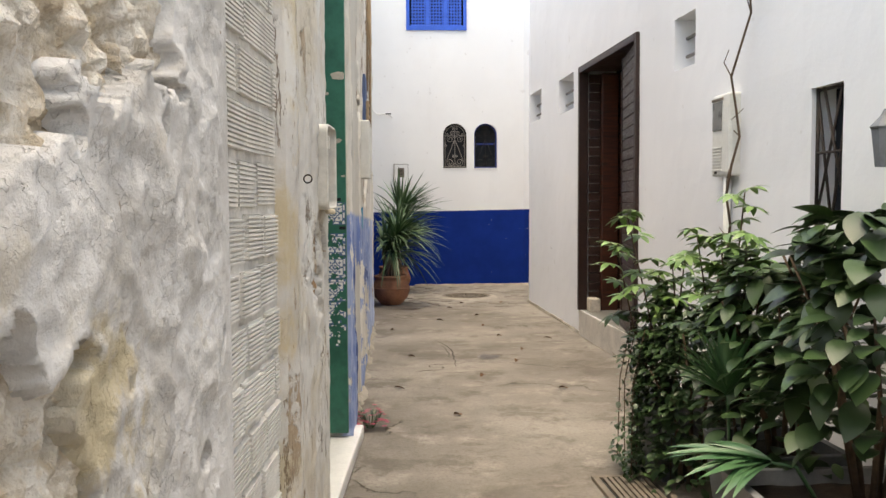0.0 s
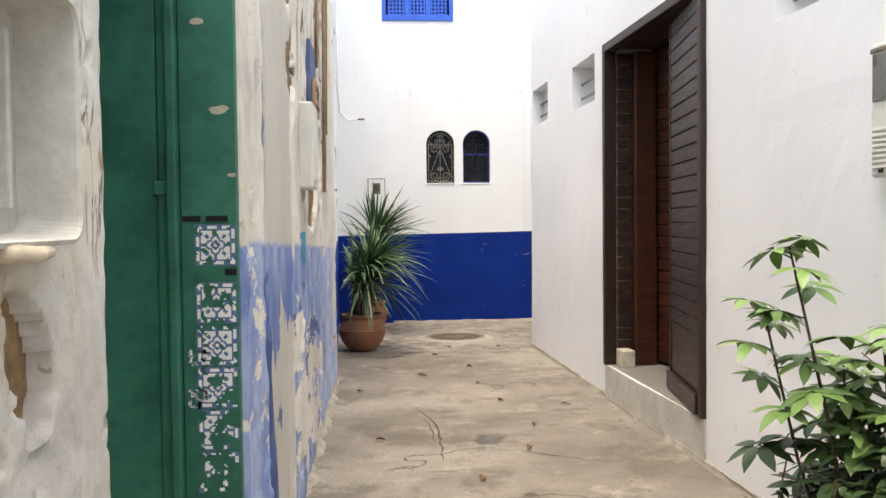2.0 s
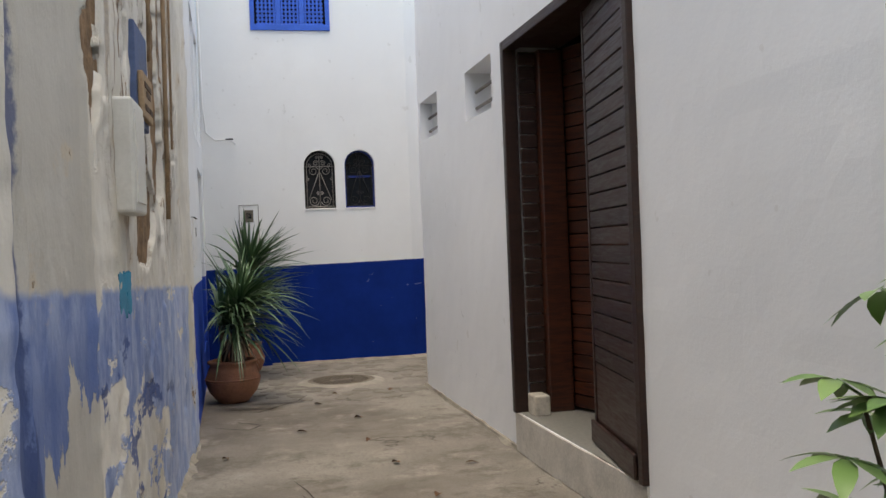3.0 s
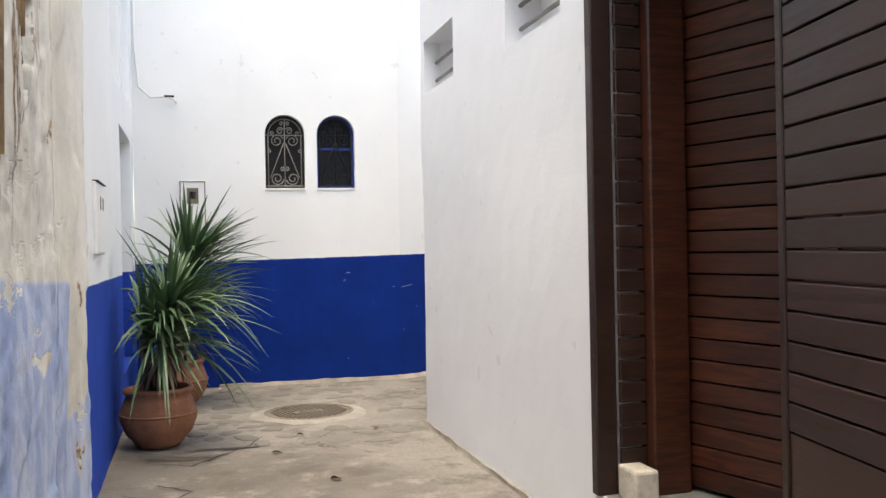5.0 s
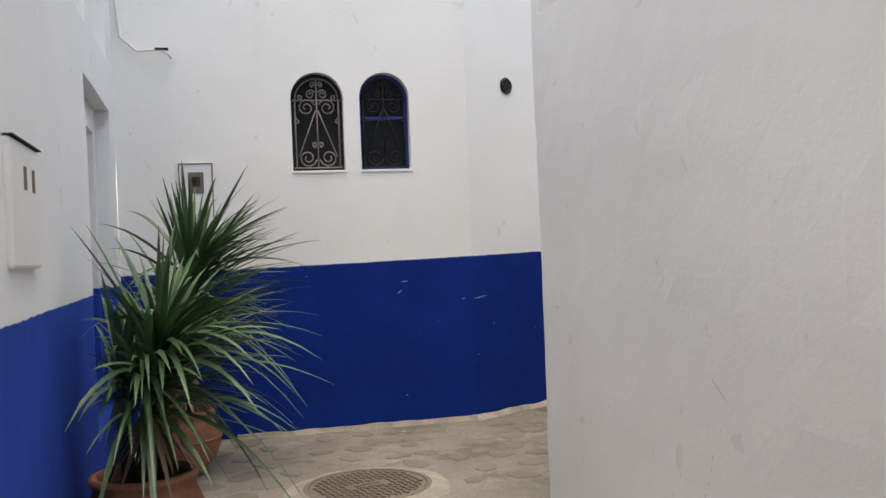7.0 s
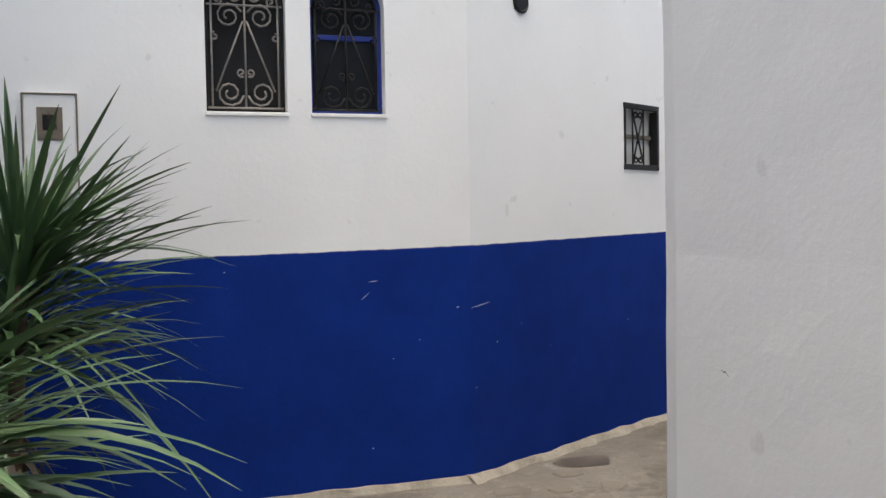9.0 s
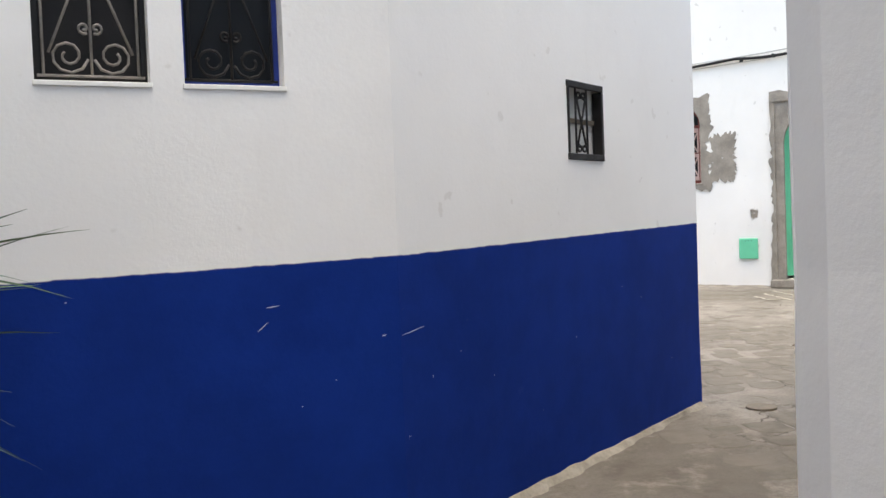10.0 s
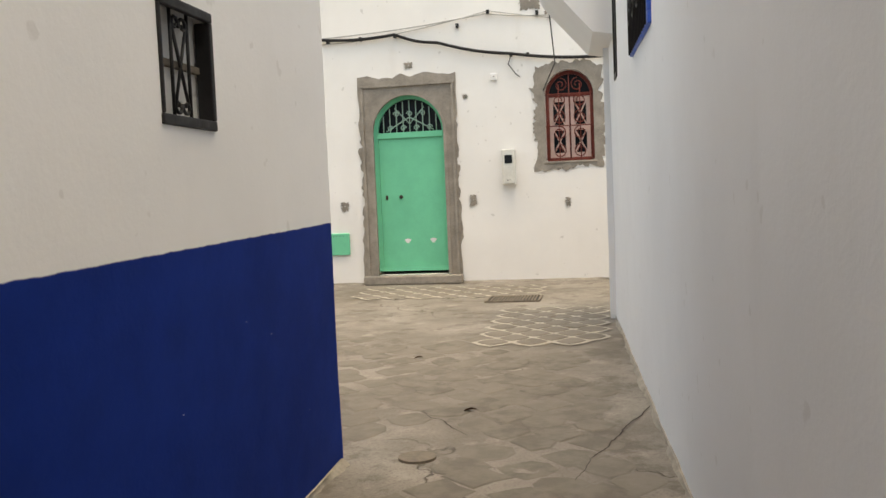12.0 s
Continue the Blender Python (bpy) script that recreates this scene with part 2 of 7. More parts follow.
M_COAT = coat("limewash_coat")
M_PEEL = peeling("peeling_limewash")
M_OLD = old_plaster("old_lime_plaster", 0.35)
M_STAINED = old_plaster("stained_lime_plaster", 0.7)
M_RUBBLE = rubble("broken_rubble")
M_BLOCK = plain("whitewashed_clay_block", (0.66, 0.64, 0.60), 0.9, vary=0.18, scale=9, world_space=True, bump=0.3)
M_MORTAR = plain("lime_mortar", (0.60, 0.58, 0.54), 0.95, vary=0.25, scale=14, world_space=True, bump=0.6)


def concrete_floor(name):
    """Trodden cement paving with stains, patches and cracks."""
    n = Nodes(name, 0.85)
    a = n.noise(0.55, 6, 0.6)
    b = n.noise(3.2, 7, 0.66)
    g = n.noise(70, 5, 0.7)
    c = n.mix(n.step(a, 0.35, 0.65), (0.145, 0.127, 0.105), (0.27, 0.245, 0.212))
    c = n.mix(n.step(b, 0.50, 0.72, 0, 0.65), c, (0.37, 0.338, 0.295))
    c = n.mix(n.step(n.noise(2.1, 7, 0.72), 0.50, 0.62, 0, 0.75), c, (0.115, 0.097, 0.078))
    c = n.mix(n.step(g, 0.45, 0.7, 0, 0.55), c, (0.10, 0.086, 0.072))
    v = n.add("ShaderNodeTexVoronoi")
    v.feature = "DISTANCE_TO_EDGE"
    v.inputs["Scale"].default_value = 0.42
    wob = n.add("ShaderNodeVectorMath")
    wob.operation = "ADD"
    nz = n.add("ShaderNodeTexNoise")
    nz.inputs["Scale"].default_value = 2.2
    nz.inputs["Detail"].default_value = 6
    n.wire(n.place(), nz.inputs["Vector"])
    n.wire(n.place(), wob.inputs[0])
    n.wire(nz.outputs["Color"], wob.inputs[1])
    n.wire(wob.outputs[0], v.inputs["Vector"])
    crack = n.op("MULTIPLY", n.step(v.outputs["Distance"], 0.006, 0.0015), n.step(n.noise(0.9, 3), 0.50, 0.58))
    c = n.mix(n.op("MULTIPLY", crack, 0.8), c, (0.08, 0.065, 0.05))
    n.colour(c)
    n.gloss(n.step(b, 0.3, 0.7, 0.7, 0.92))
    n.bump(n.op("SUBTRACT", n.op("ADD", n.op("MULTIPLY", b, 0.6), n.op("MULTIPLY", g, 0.22)), n.op("MULTIPLY", crack, 0.6)), 0.9, 0.018)
    return n.m


M_FLOOR = concrete_floor("trodden_cement")
def stone_mat():
    n = Nodes("worn_paving_stone", 0.82)
    rnd = n.op("ADD", n.op("MULTIPLY", n.add("ShaderNodeObjectInfo").outputs["Random"], 0.5), n.op("MULTIPLY", n.add("ShaderNodeNewGeometry").outputs["Random Per Island"], 0.5))
    a = n.noise(6, 6, 0.65)
    g = n.noise(60, 4, 0.65)
    c = n.mix(rnd, (0.105, 0.092, 0.075), (0.185, 0.165, 0.138))
    c = n.mix(n.step(a, 0.35, 0.65, 0, 0.7), c, (0.205, 0.182, 0.152))
    c = n.mix(n.step(g, 0.5, 0.75, 0, 0.4), c, (0.16, 0.14, 0.115))
    n.colour(c)
    n.bump(n.op("ADD", a, n.op("MULTIPLY", g, 0.4)), 0.6, 0.008)
    return n.m


M_STONE = stone_mat()
M_LIME = plain("lime_splash", (0.50, 0.45, 0.375), 0.95, vary=0.3, scale=10, world_space=True, bump=0.5)


def slat_wood(name, dark, light):
    n = Nodes(name, 0.42, spec=0.45)
    v = n.place(True, (1.5, 1.5, 18))
    a = n.noise(3.0, 6, 0.65, v, 1.2)
    b = n.noise(1.3, 3, 0.5)
    c = n.mix(n.step(a, 0.3, 0.7), dark, light)
    c = n.mix(n.step(b, 0.45, 0.75, 0, 0.5), c, tuple(x * 0.5 for x in dark))
    rnd = n.add("ShaderNodeObjectInfo").outputs["Random"]
    c = n.mix(n.op("MULTIPLY", rnd, 0.45), c, tuple(x * 0.45 for x in dark))
    n.colour(c)
    n.gloss(n.step(a, 0.3, 0.7, 0.35, 0.55))
    n.bump(a, 0.25, 0.003)
    return n.m


M_WOOD = slat_wood("varnished_red_wood", (0.028, 0.0075, 0.004), (0.105, 0.029, 0.011))
M_DARKWOOD = slat_wood("dark_varnished_wood", (0.022, 0.0095, 0.0065), (0.052, 0.021, 0.0125))
M_GREEN = plain("green_gloss_paint", (0.034, 0.155, 0.108), 0.5, vary=0.35, scale=5, world_space=True, bump=0.2, fine=25)
M_MINT = plain("mint_metal_paint", (0.14, 0.56, 0.34), 0.5, vary=0.08, scale=4, world_space=True, bump=0.05)
M_IRON = plain("black_iron", (0.012, 0.011, 0.011), 0.5, vary=0.4, scale=20, bump=0.2)
M_RUSTIRON = plain("dark_rusty_iron", (0.035, 0.025, 0.02), 0.7, vary=0.5, scale=20, bump=0.3)
M_REDIRON = plain("red_brown_iron", (0.17, 0.035, 0.025), 0.6, vary=0.3, scale=15, bump=0.2)
M_BLUEPAINT = plain("blue_wood_paint", (0.035, 0.12, 0.55), 0.5, vary=0.15, scale=8, bump=0.1)
M_NAVY = plain("navy_frame_paint", (0.02, 0.045, 0.26), 0.45, vary=0.2, scale=8, bump=0.1)
M_PINKWOOD = plain("pale_pink_shutter_paint", (0.62, 0.45, 0.40), 0.6, vary=0.12, scale=8, bump=0.1)
M_WHITEPAINT = plain("white_gloss_paint", (0.78, 0.77, 0.75), 0.55, vary=0.06, scale=4, bump=0.05)
M_PLASTIC = plain("weathered_white_plastic", (0.66, 0.65, 0.60), 0.5, vary=0.12, scale=8, bump=0.08)
# near-black that puts the shade of unlit interiors into the colour
M_DARK = plain("unlit_interior_black", (0.02, 0.02, 0.022), 0.9, vary=0.2, scale=3)
M_TERRA = plain("terracotta", (0.30, 0.135, 0.075), 0.8, vary=0.35, scale=7, bump=0.4)
M_SOIL = plain("potting_soil", (0.035, 0.025, 0.018), 0.95, vary=0.4, scale=30, bump=0.8)
M_RUBBER = plain("black_cable", (0.012, 0.012, 0.013), 0.6, vary=0.2, scale=10, bump=0)
M_GREYCABLE = plain("grey_cable", (0.42, 0.41, 0.38), 0.6, vary=0.2, scale=10, bump=0)
M_CASTIRON = plain("cast_iron", (0.18, 0.152, 0.12), 0.8, 0.1, vary=0.3, scale=12, bump=0.4)
M_MARBLE = plain("white_marble", (0.72, 0.71, 0.68), 0.4, vary=0.12, scale=5, bump=0.05)
M_BARK = plain("brown_bark", (0.11, 0.075, 0.05), 0.9, vary=0.4, scale=25, bump=0.6)
M_TILEBLUE = plain("blue_tile_pattern", (0.10, 0.17, 0.30), 0.35, vary=0.2, scale=20, bump=0.0)
M_PLANTER = plain("grey_plastic_planter", (0.16, 0.17, 0.18), 0.55, vary=0.25, scale=6, bump=0.15)
M_SCRIPT = plain("faded_ink", (0.10, 0.065, 0.045), 0.8, vary=0.2, scale=20)
M_PLAQUE = plain("weathered_wood_plaque", (0.40, 0.28, 0.17), 0.75, vary=0.3, scale=12, bump=0.3)
M_LEAFLITTER = plain("dry_leaf", (0.12, 0.06, 0.03), 0.8, vary=0.4, scale=20)
M_WET = plain("damp_stain", (0.10, 0.085, 0.07), 0.45, vary=0.3, scale=8, bump=0.2, world_space=True)


def glass_mat():
    n = Nodes("dark_window_glass", 0.1, spec=0.12)
    n.colour((0.015, 0.018, 0.022))
    n.bump(n.noise(2.0, 2), 0.05, 0.01)
    return n.m


M_GLASS = glass_mat()


def leaf_mat(name, dark, light, rough=0.4):
    n = Nodes(name, rough, spec=0.45)
    rnd = n.add("ShaderNodeNewGeometry").outputs["Random Per Island"]
    big = n.noise(6, 3, 0.6)
    k = n.op("ADD", n.op("MULTIPLY", rnd, 0.7), n.op("MULTIPLY", big, 0.3))
    n.colour(n.mix(k, dark, light))
    n.b.inputs["Subsurface Weight"].default_value = 0.0
    n.bump(n.noise(40, 3), 0.2, 0.003)
    return n.m


M_LEAF = leaf_mat("broad_green_leaf", (0.014, 0.034, 0.012), (0.056, 0.102, 0.034))
M_LEAFYOUNG = leaf_mat("young_green_leaf", (0.075, 0.155, 0.038), (0.18, 0.28, 0.085))
M_BLADE = leaf_mat("sword_leaf", (0.030, 0.070, 0.030), (0.12, 0.20, 0.085))
M_DRYBLADE = leaf_mat("dry_sword_leaf", (0.16, 0.11, 0.06), (0.26, 0.19, 0.11))
M_PALM = leaf_mat("palm_leaf", (0.035, 0.10, 0.04), (0.075, 0.165, 0.07))
M_FLOWER = leaf_mat("crimson_flower", (0.22, 0.012, 0.03), (0.42, 0.03, 0.09))


# ---- tools ----
def part(name, bm, material, parent=None, label="", smooth=False):
    """Links a bmesh as one mesh object under a thing or a part."""
    bmesh.ops.recalc_face_normals(bm, faces=bm.faces)
    me = bpy.data.meshes.new(name)
    bm.to_mesh(me)
    bm.free()
    for m in (material if isinstance(material, (list, tuple)) else [material]):
        me.materials.append(m)
    if smooth:
        me.polygons.foreach_set("use_smooth", [True] * len(me.polygons))
    ob = new(name, me)
    if parent:
        ob.parent = parent
    if label:
        ob["label"] = label
    return ob


def thing(name, label, category, group="", kind="", at=None):
    ob = new(name)
    if at is not None:
        ob.matrix_world = at
    return tagged(ob, label, category, group, kind)


def box(bm, x0, x1, y0, y1, z0, z1, bevel=0.0, m=None):
    got = bmesh.ops.create_cube(bm, size=1)["verts"]
    for v in got:
        v.co = ((x0 + x1) / 2 + v.co.x * (x1 - x0), (y0 + y1) / 2 + v.co.y * (y1 - y0), (z0 + z1) / 2 + v.co.z * (z1 - z0))
    if bevel:
        edges = list({e for v in got for e in v.link_edges})
        done = bmesh.ops.bevel(bm, geom=edges, offset=bevel, segments=2, affect="EDGES", profile=0.5)
        got = list({v for f in done["faces"] for v in f.verts} | {v for v in got if v.is_valid})
    if m is not None:
        bmesh.ops.transform(bm, matrix=m, verts=got)
    return got


def boxed(x0, x1, y0, y1, z0, z1, bevel=0.0, m=None):
    bm = bmesh.new()
    box(bm, x0, x1, y0, y1, z0, z1, bevel, m)
    return bm


def tube(bm, pts, r, sides=8, taper=1.0):
    """A round bar along a line of points."""
    pts = [Vector(p) for p in pts]
    rings = []
    for i, p in enumerate(pts):
        d = (pts[min(i + 1, len(pts) - 1)] - pts[max(i - 1, 0)]).normalized()
        side = d.cross(Vector((0.13, 0.37, 0.92)))
        if side.length < 0.05:
            side = d.cross(Vector((1, 0, 0)))
        side.normalize()
        other = d.cross(side)
        k = r * (1 + (taper - 1) * i / max(1, len(pts) - 1))
        rings.append([bm.verts.new(p + k * (math.cos(a) * side + math.sin(a) * other)) for a in (j * math.tau / sides for j in range(sides))])
    for a, b in zip(rings, rings[1:]):
        for j in range(sides):
            bm.faces.new((a[j], a[(j + 1) % sides], b[(j + 1) % sides], b[j]))
    bm.faces.new(rings[0])
    bm.faces.new(rings[-1])


def lathe(profile, steps=32):
    bm = bmesh.new()
    rings = [[bm.verts.new((r * math.cos(a), r * math.sin(a), z)) for a in (j * math.tau / steps for j in range(steps))] for r, z in profile]
    for a, b in zip(rings, rings[1:]):
        for j in range(steps):
            bm.faces.new((a[j], a[(j + 1) % steps], b[(j + 1) % steps], b[j]))
    bm.faces.new(rings[0])
    bm.faces.new(rings[-1])
    return bm


class Line:
    """A wall's foot: s runs along it, d stands out of it towards the street."""

    def __init__(self, ax, ay, bx, by, side):
        self.a = Vector((ax, ay, 0))
        self.u = (Vector((bx, by, 0)) - self.a).normalized()
        self.n = Vector((self.u.y, -self.u.x, 0)) * side
        self.length = (Vector((bx, by, 0)) - self.a).length

    def at(self, s, d, z):
        return self.a + self.u * s + self.n * d + Vector((0, 0, z))

    def local(self, s, d, z):
        """A frame with x along the wall, y into it, z up (x runs so that the frame is right-handed)."""
        x = self.u if self.u.cross(-self.n).z > 0 else -self.u
        m = Matrix((x, -self.n, Vector((0, 0, 1)))).transposed().to_4x4()
        m.translation = self.at(s, d, z)
        return m

    def flip(self):
        return 1 if self.u.cross(-self.n).z > 0 else -1


LEFT_NEAR = Line(-0.45, -3.0, -0.446, 3.48, 1)
LEFT_OLD = Line(-0.50, 4.63, -0.775, 9.57, 1)
LEFT_CLEAN = Line(-0.775, 9.57, -1.14, 13.46, 1)
END = Line(-1.14, 13.458, 1.231, 13.578, 1)
SIDE = Line(1.231, 13.578, 3.848, 15.144, 1)
RIGHT = Line(1.084, 11.42, 2.33, -3.0, 1)
RIGHT_FAR = Line(1.1, 11.44, 8.947, 16.485, -1)
FAR = Line(10.0, 21.7, 12.0, 18.24, 1)


def marks(lo, hi, step, fixed):
    """Grid lines from lo to hi at about the step, passing through the fixed places."""
    stops = sorted({lo, hi, *[f for f in fixed if lo < f < hi]})
    out = []
    for a, b in zip(stops, stops[1:]):
        k = max(1, round((b - a) / step))
        out += [a + (b - a) * i / k for i in range(k)]
    return out + [hi]


def smooth01(v):
    v = max(0.0, min(1.0, v))
    return v * v * (3 - 2 * v)


def wavy(amount=0.008, size=0.9, seed=0.0):
    """Hand-laid plaster: slow waves and small dents."""
    def relief(line, s, z):
        p = line.at(s, 0, z)
        return amount * noise.noise(p / size + Vector((seed, 0, 0))) + amount * 0.25 * noise.noise(p / 0.16)
    return relief


def wall_bm(line, s0, s1, z0, z1, holes=(), thick=0.35, step=0.14, relief=None):
    """A thick wall with real openings; holes are (s0, s1, z0, z1, arch)."""
    ss = marks(s0, s1, step, [v for h in holes for v in h[:2]])
    zs = marks(z0, z1, step, [v for h in holes for v in h[2:4]])

    def solid(i, j):
        if not (0 <= i < len(ss) - 1 and 0 <= j < len(zs) - 1):
            return False
        s, z = (ss[i] + ss[i + 1]) / 2, (zs[j] + zs[j + 1]) / 2
        return not any(h[0] < s < h[1] and h[2] < z < h[3] for h in holes)

    verts, faces, index = [], [], {}

    def corner(i, j, back):
        key = (i, j, back)
        if key not in index:
            s, z = ss[i], zs[j]
            d = -thick if back else (relief(line, s, z) if relief else 0.0)
            index[key] = len(verts)
            verts.append(line.at(s, d, z))
        return index[key]

    for i in range(len(ss) - 1):
        for j in range(len(zs) - 1):
            if not solid(i, j):
                continue
            q = [(i, j), (i + 1, j), (i + 1, j + 1), (i, j + 1)]
            faces.append([corner(*k, 0) for k in q])
            faces.append([corner(*k, 1) for k in reversed(q)])
            for (a, b), (di, dj) in zip(zip(q, q[1:] + q[:1]), ((0, -1), (1, 0), (0, 1), (-1, 0))):
                if not solid(i + di, j + dj):
                    faces.append([corner(*a, 0), corner(*b, 0), corner(*b, 1), corner(*a, 1)])
    bm = bmesh.new()
    bv = [bm.verts.new(v) for v in verts]
    for f in faces:
        bm.faces.new([bv[k] for k in f])
    for h in holes:
        if len(h) > 4 and h[4]:
            arch_fill(bm, line, h, thick)
    bmesh.ops.remove_doubles(bm, verts=bm.verts, dist=0.00005)
    return bm


def arch_points(h, count=20):
    """The curve of an arched head, from its left to its right springing."""
    mid, r = (h[0] + h[1]) / 2, (h[1] - h[0]) / 2
    spring = h[3] - h[4]
    return [(mid - r * math.cos(math.pi * k / count), spring + h[4] * math.sin(math.pi * k / count)) for k in range(count + 1)]


def arch_fill(bm, line, h, thick):
    """The two corners above an arched head."""
    pts = arch_points(h)
    for a, b in zip(pts, pts[1:]):
        quad = [a, b, (b[0], h[3] + 0.001), (a[0], h[3] + 0.001)]
        front = [bm.verts.new(line.at(s, 0.001, z)) for s, z in quad]
        back = [bm.verts.new(line.at(s, -thick, z)) for s, z in quad]
        bm.faces.new(front)
        bm.faces.new(back[::-1])
        bm.faces.new((front[0], front[1], back[1], back[0]))


def structure(ob, label, category="wall"):
    return tagged(ob, label, category, kind="structure")


# ---- ground ----
def ground_height(x, y):
    p = Vector((x, y, 0))
    return 0.010 * noise.noise(p * 0.8) + 0.004 * noise.noise(p * 4.0) - 0.006


def build_ground():
    xs = [-3000, -300, -40, -8] + marks(-3, 13, 0.12, ()) + [20, 60, 400, 3000]
    ys = [-3000, -300, -30, -6] + marks(-1, 22.4, 0.12, ()) + [30, 80, 400, 3000]
    bm = bmesh.new()
    grid = [[bm.verts.new((x, y, ground_height(x, y) if abs(x) < 15 and abs(y) < 25 else 0)) for y in ys] for x in xs]
    for i in range(len(xs) - 1):
        for j in range(len(ys) - 1):
            bm.faces.new((grid[i][j], grid[i + 1][j], grid[i + 1][j + 1], grid[i][j + 1]))
    structure(part("ground", bm, M_FLOOR, smooth=True), "worn grey-beige cement paving of a narrow alley", "ground")


build_ground()

# ---- walls ----
# tops are out of view; heights are set to balance skylight between walls
TOP = 4.0
NEAR_TOP = 2.7
RIGHT_TOP = 5.4
LANE_TOP = 3.5
END_TOP = 8.0
HOUSE_TOP = 4.3
CLEAN_TOP = 5.4


def fallen(p):
    """How far the plaster has come off the near wall at p: 0 none, 1 all."""
    y, z = p.y, p.z
    edge = 0.07 * noise.noise(p * 7) + 0.045 * noise.noise(p * 19) + 0.02 * noise.noise(p * 47)
    upper = smooth01((z - (1.36 + 0.30 * (y - 0.95)) + edge) / 0.012) * smooth01((1.56 - y + edge) / 0.012)
    low = smooth01((1.20 - 0.30 * (y - 0.95) - z + edge) / 0.012) * smooth01((1.17 - y + edge) / 0.012)
    pits = smooth01((noise.noise(p * 9 + Vector((7, 0, 0))) - 0.60) / 0.03)
    return max(upper, low, pits)


def coat_relief(line, s, z):
    p = line.at(s, 0, z)
    ridge = 0.010 * (1 - abs(noise.noise(p * 5.5))) ** 5
    lay = 0.012 * noise.noise(p * 2.6) + 0.008 * noise.noise(p * 7) + 0.006 * noise.noise(p * 19) + 0.004 * noise.noise(p * 46) + ridge
    peel = noise.fractal(p * 6.5 + Vector((2, 5, 1)), 0.9, 2.1, 5)
    lay += 0.005 * smooth01((peel - 0.05) / 0.035) + 0.004 * smooth01((peel - 0.32) / 0.03)
    fade = smooth01((1.94 - p.y) / 0.2)
    return fade * (lay - 0.10 * fallen(p))


def rubble_relief(line, s, z):
    p = line.at(s, 0, z)
    q = p + 0.03 * Vector((noise.noise(p * 15), noise.noise(p * 15 + Vector((5, 0, 0))), noise.noise(p * 15 + Vector((0, 9, 0)))))
    near = noise.voronoi(q * 15)[0]
    lump = 0.026 * smooth01((near[1] - near[0]) * 1.8) + 0.030 * noise.fractal(p * 15, 0.8, 2.1, 5)
    pit = smooth01(1 - (((p.y - 1.02) / 0.16) ** 2 + ((z - 1.19) / 0.05) ** 2) + 0.5 * noise.noise(p * 14))
    return min(-0.036 + 0.65 * lump, 0.002) - 0.08 * pit


def stripped(p):
    """Where the limewash of the old wall has come off down to the earth plaster: 0 kept, 1 gone."""
    s, z = (p.y - 4.63) / 0.9985, p.z
    e = 0.05 * noise.noise(Vector((3.1, p.y * 5, z * 1.7))) + 0.035 * noise.noise(Vector((1.7, p.y * 17, z * 6))) + 0.015 * noise.noise(p * 40)

    def upright(mid, half, low, high=9.0):
        ends = min((z - low) / 0.35, (high - z) / 0.2, 1.0)
        return half * ends - abs(s - mid + e)
    best = max(upright(1.44, 0.10, 1.60), upright(3.05, 0.17, 1.38), upright(2.66, 0.07, 1.62), upright(3.75, 0.10, 1.68, 2.2), upright(3.45, 0.07, 1.85), upright(2.15, 0.06, 1.95))
    shred = noise.noise(Vector((0.5, s * 15, z * 1.3))) + 0.4 * noise.noise(Vector((2.5, s * 34, z * 4)))
    best = max(best, min((shred - 0.02) * 0.2, (z - 1.86) * 0.2, 0.20 - abs(s - 1.74)))
    drop = 1 - ((s - 2.60) / 0.27) ** 2 - ((z - 1.47 - 0.25 * (s - 2.6)) / 0.19) ** 2
    best = max(best, 0.12 * drop + 0.9 * e)
    return smooth01(best / 0.010 + 0.5)


def torn(line, s, z):
    """Plaster that has blistered and fallen in tall strips, with a sunk joint beside the doorway."""
    p = line.at(s, 0, z)
    q = Vector((p.x * 2.4, p.y * 2.4, p.z * 1.3))
    f = noise.fractal(q, 1.0, 2.0, 5)
    joint = smooth01((0.045 - abs(s - 0.53 + 0.02 * noise.noise(p * 3))) / 0.012)
    lay = 0.012 * noise.noise(p * 1.2) + 0.010 * smooth01((f - 0.18) / 0.05) + 0.006 * noise.noise(p * 14)
    smoothed = smooth01((s - 0.58) / 0.05) * smooth01((1.33 - s) / 0.04)
    return 0.012 + lay * (1 - 0.7 * smoothed) - 0.016 * smoothed - 0.022 * joint - 0.10 * stripped(p)


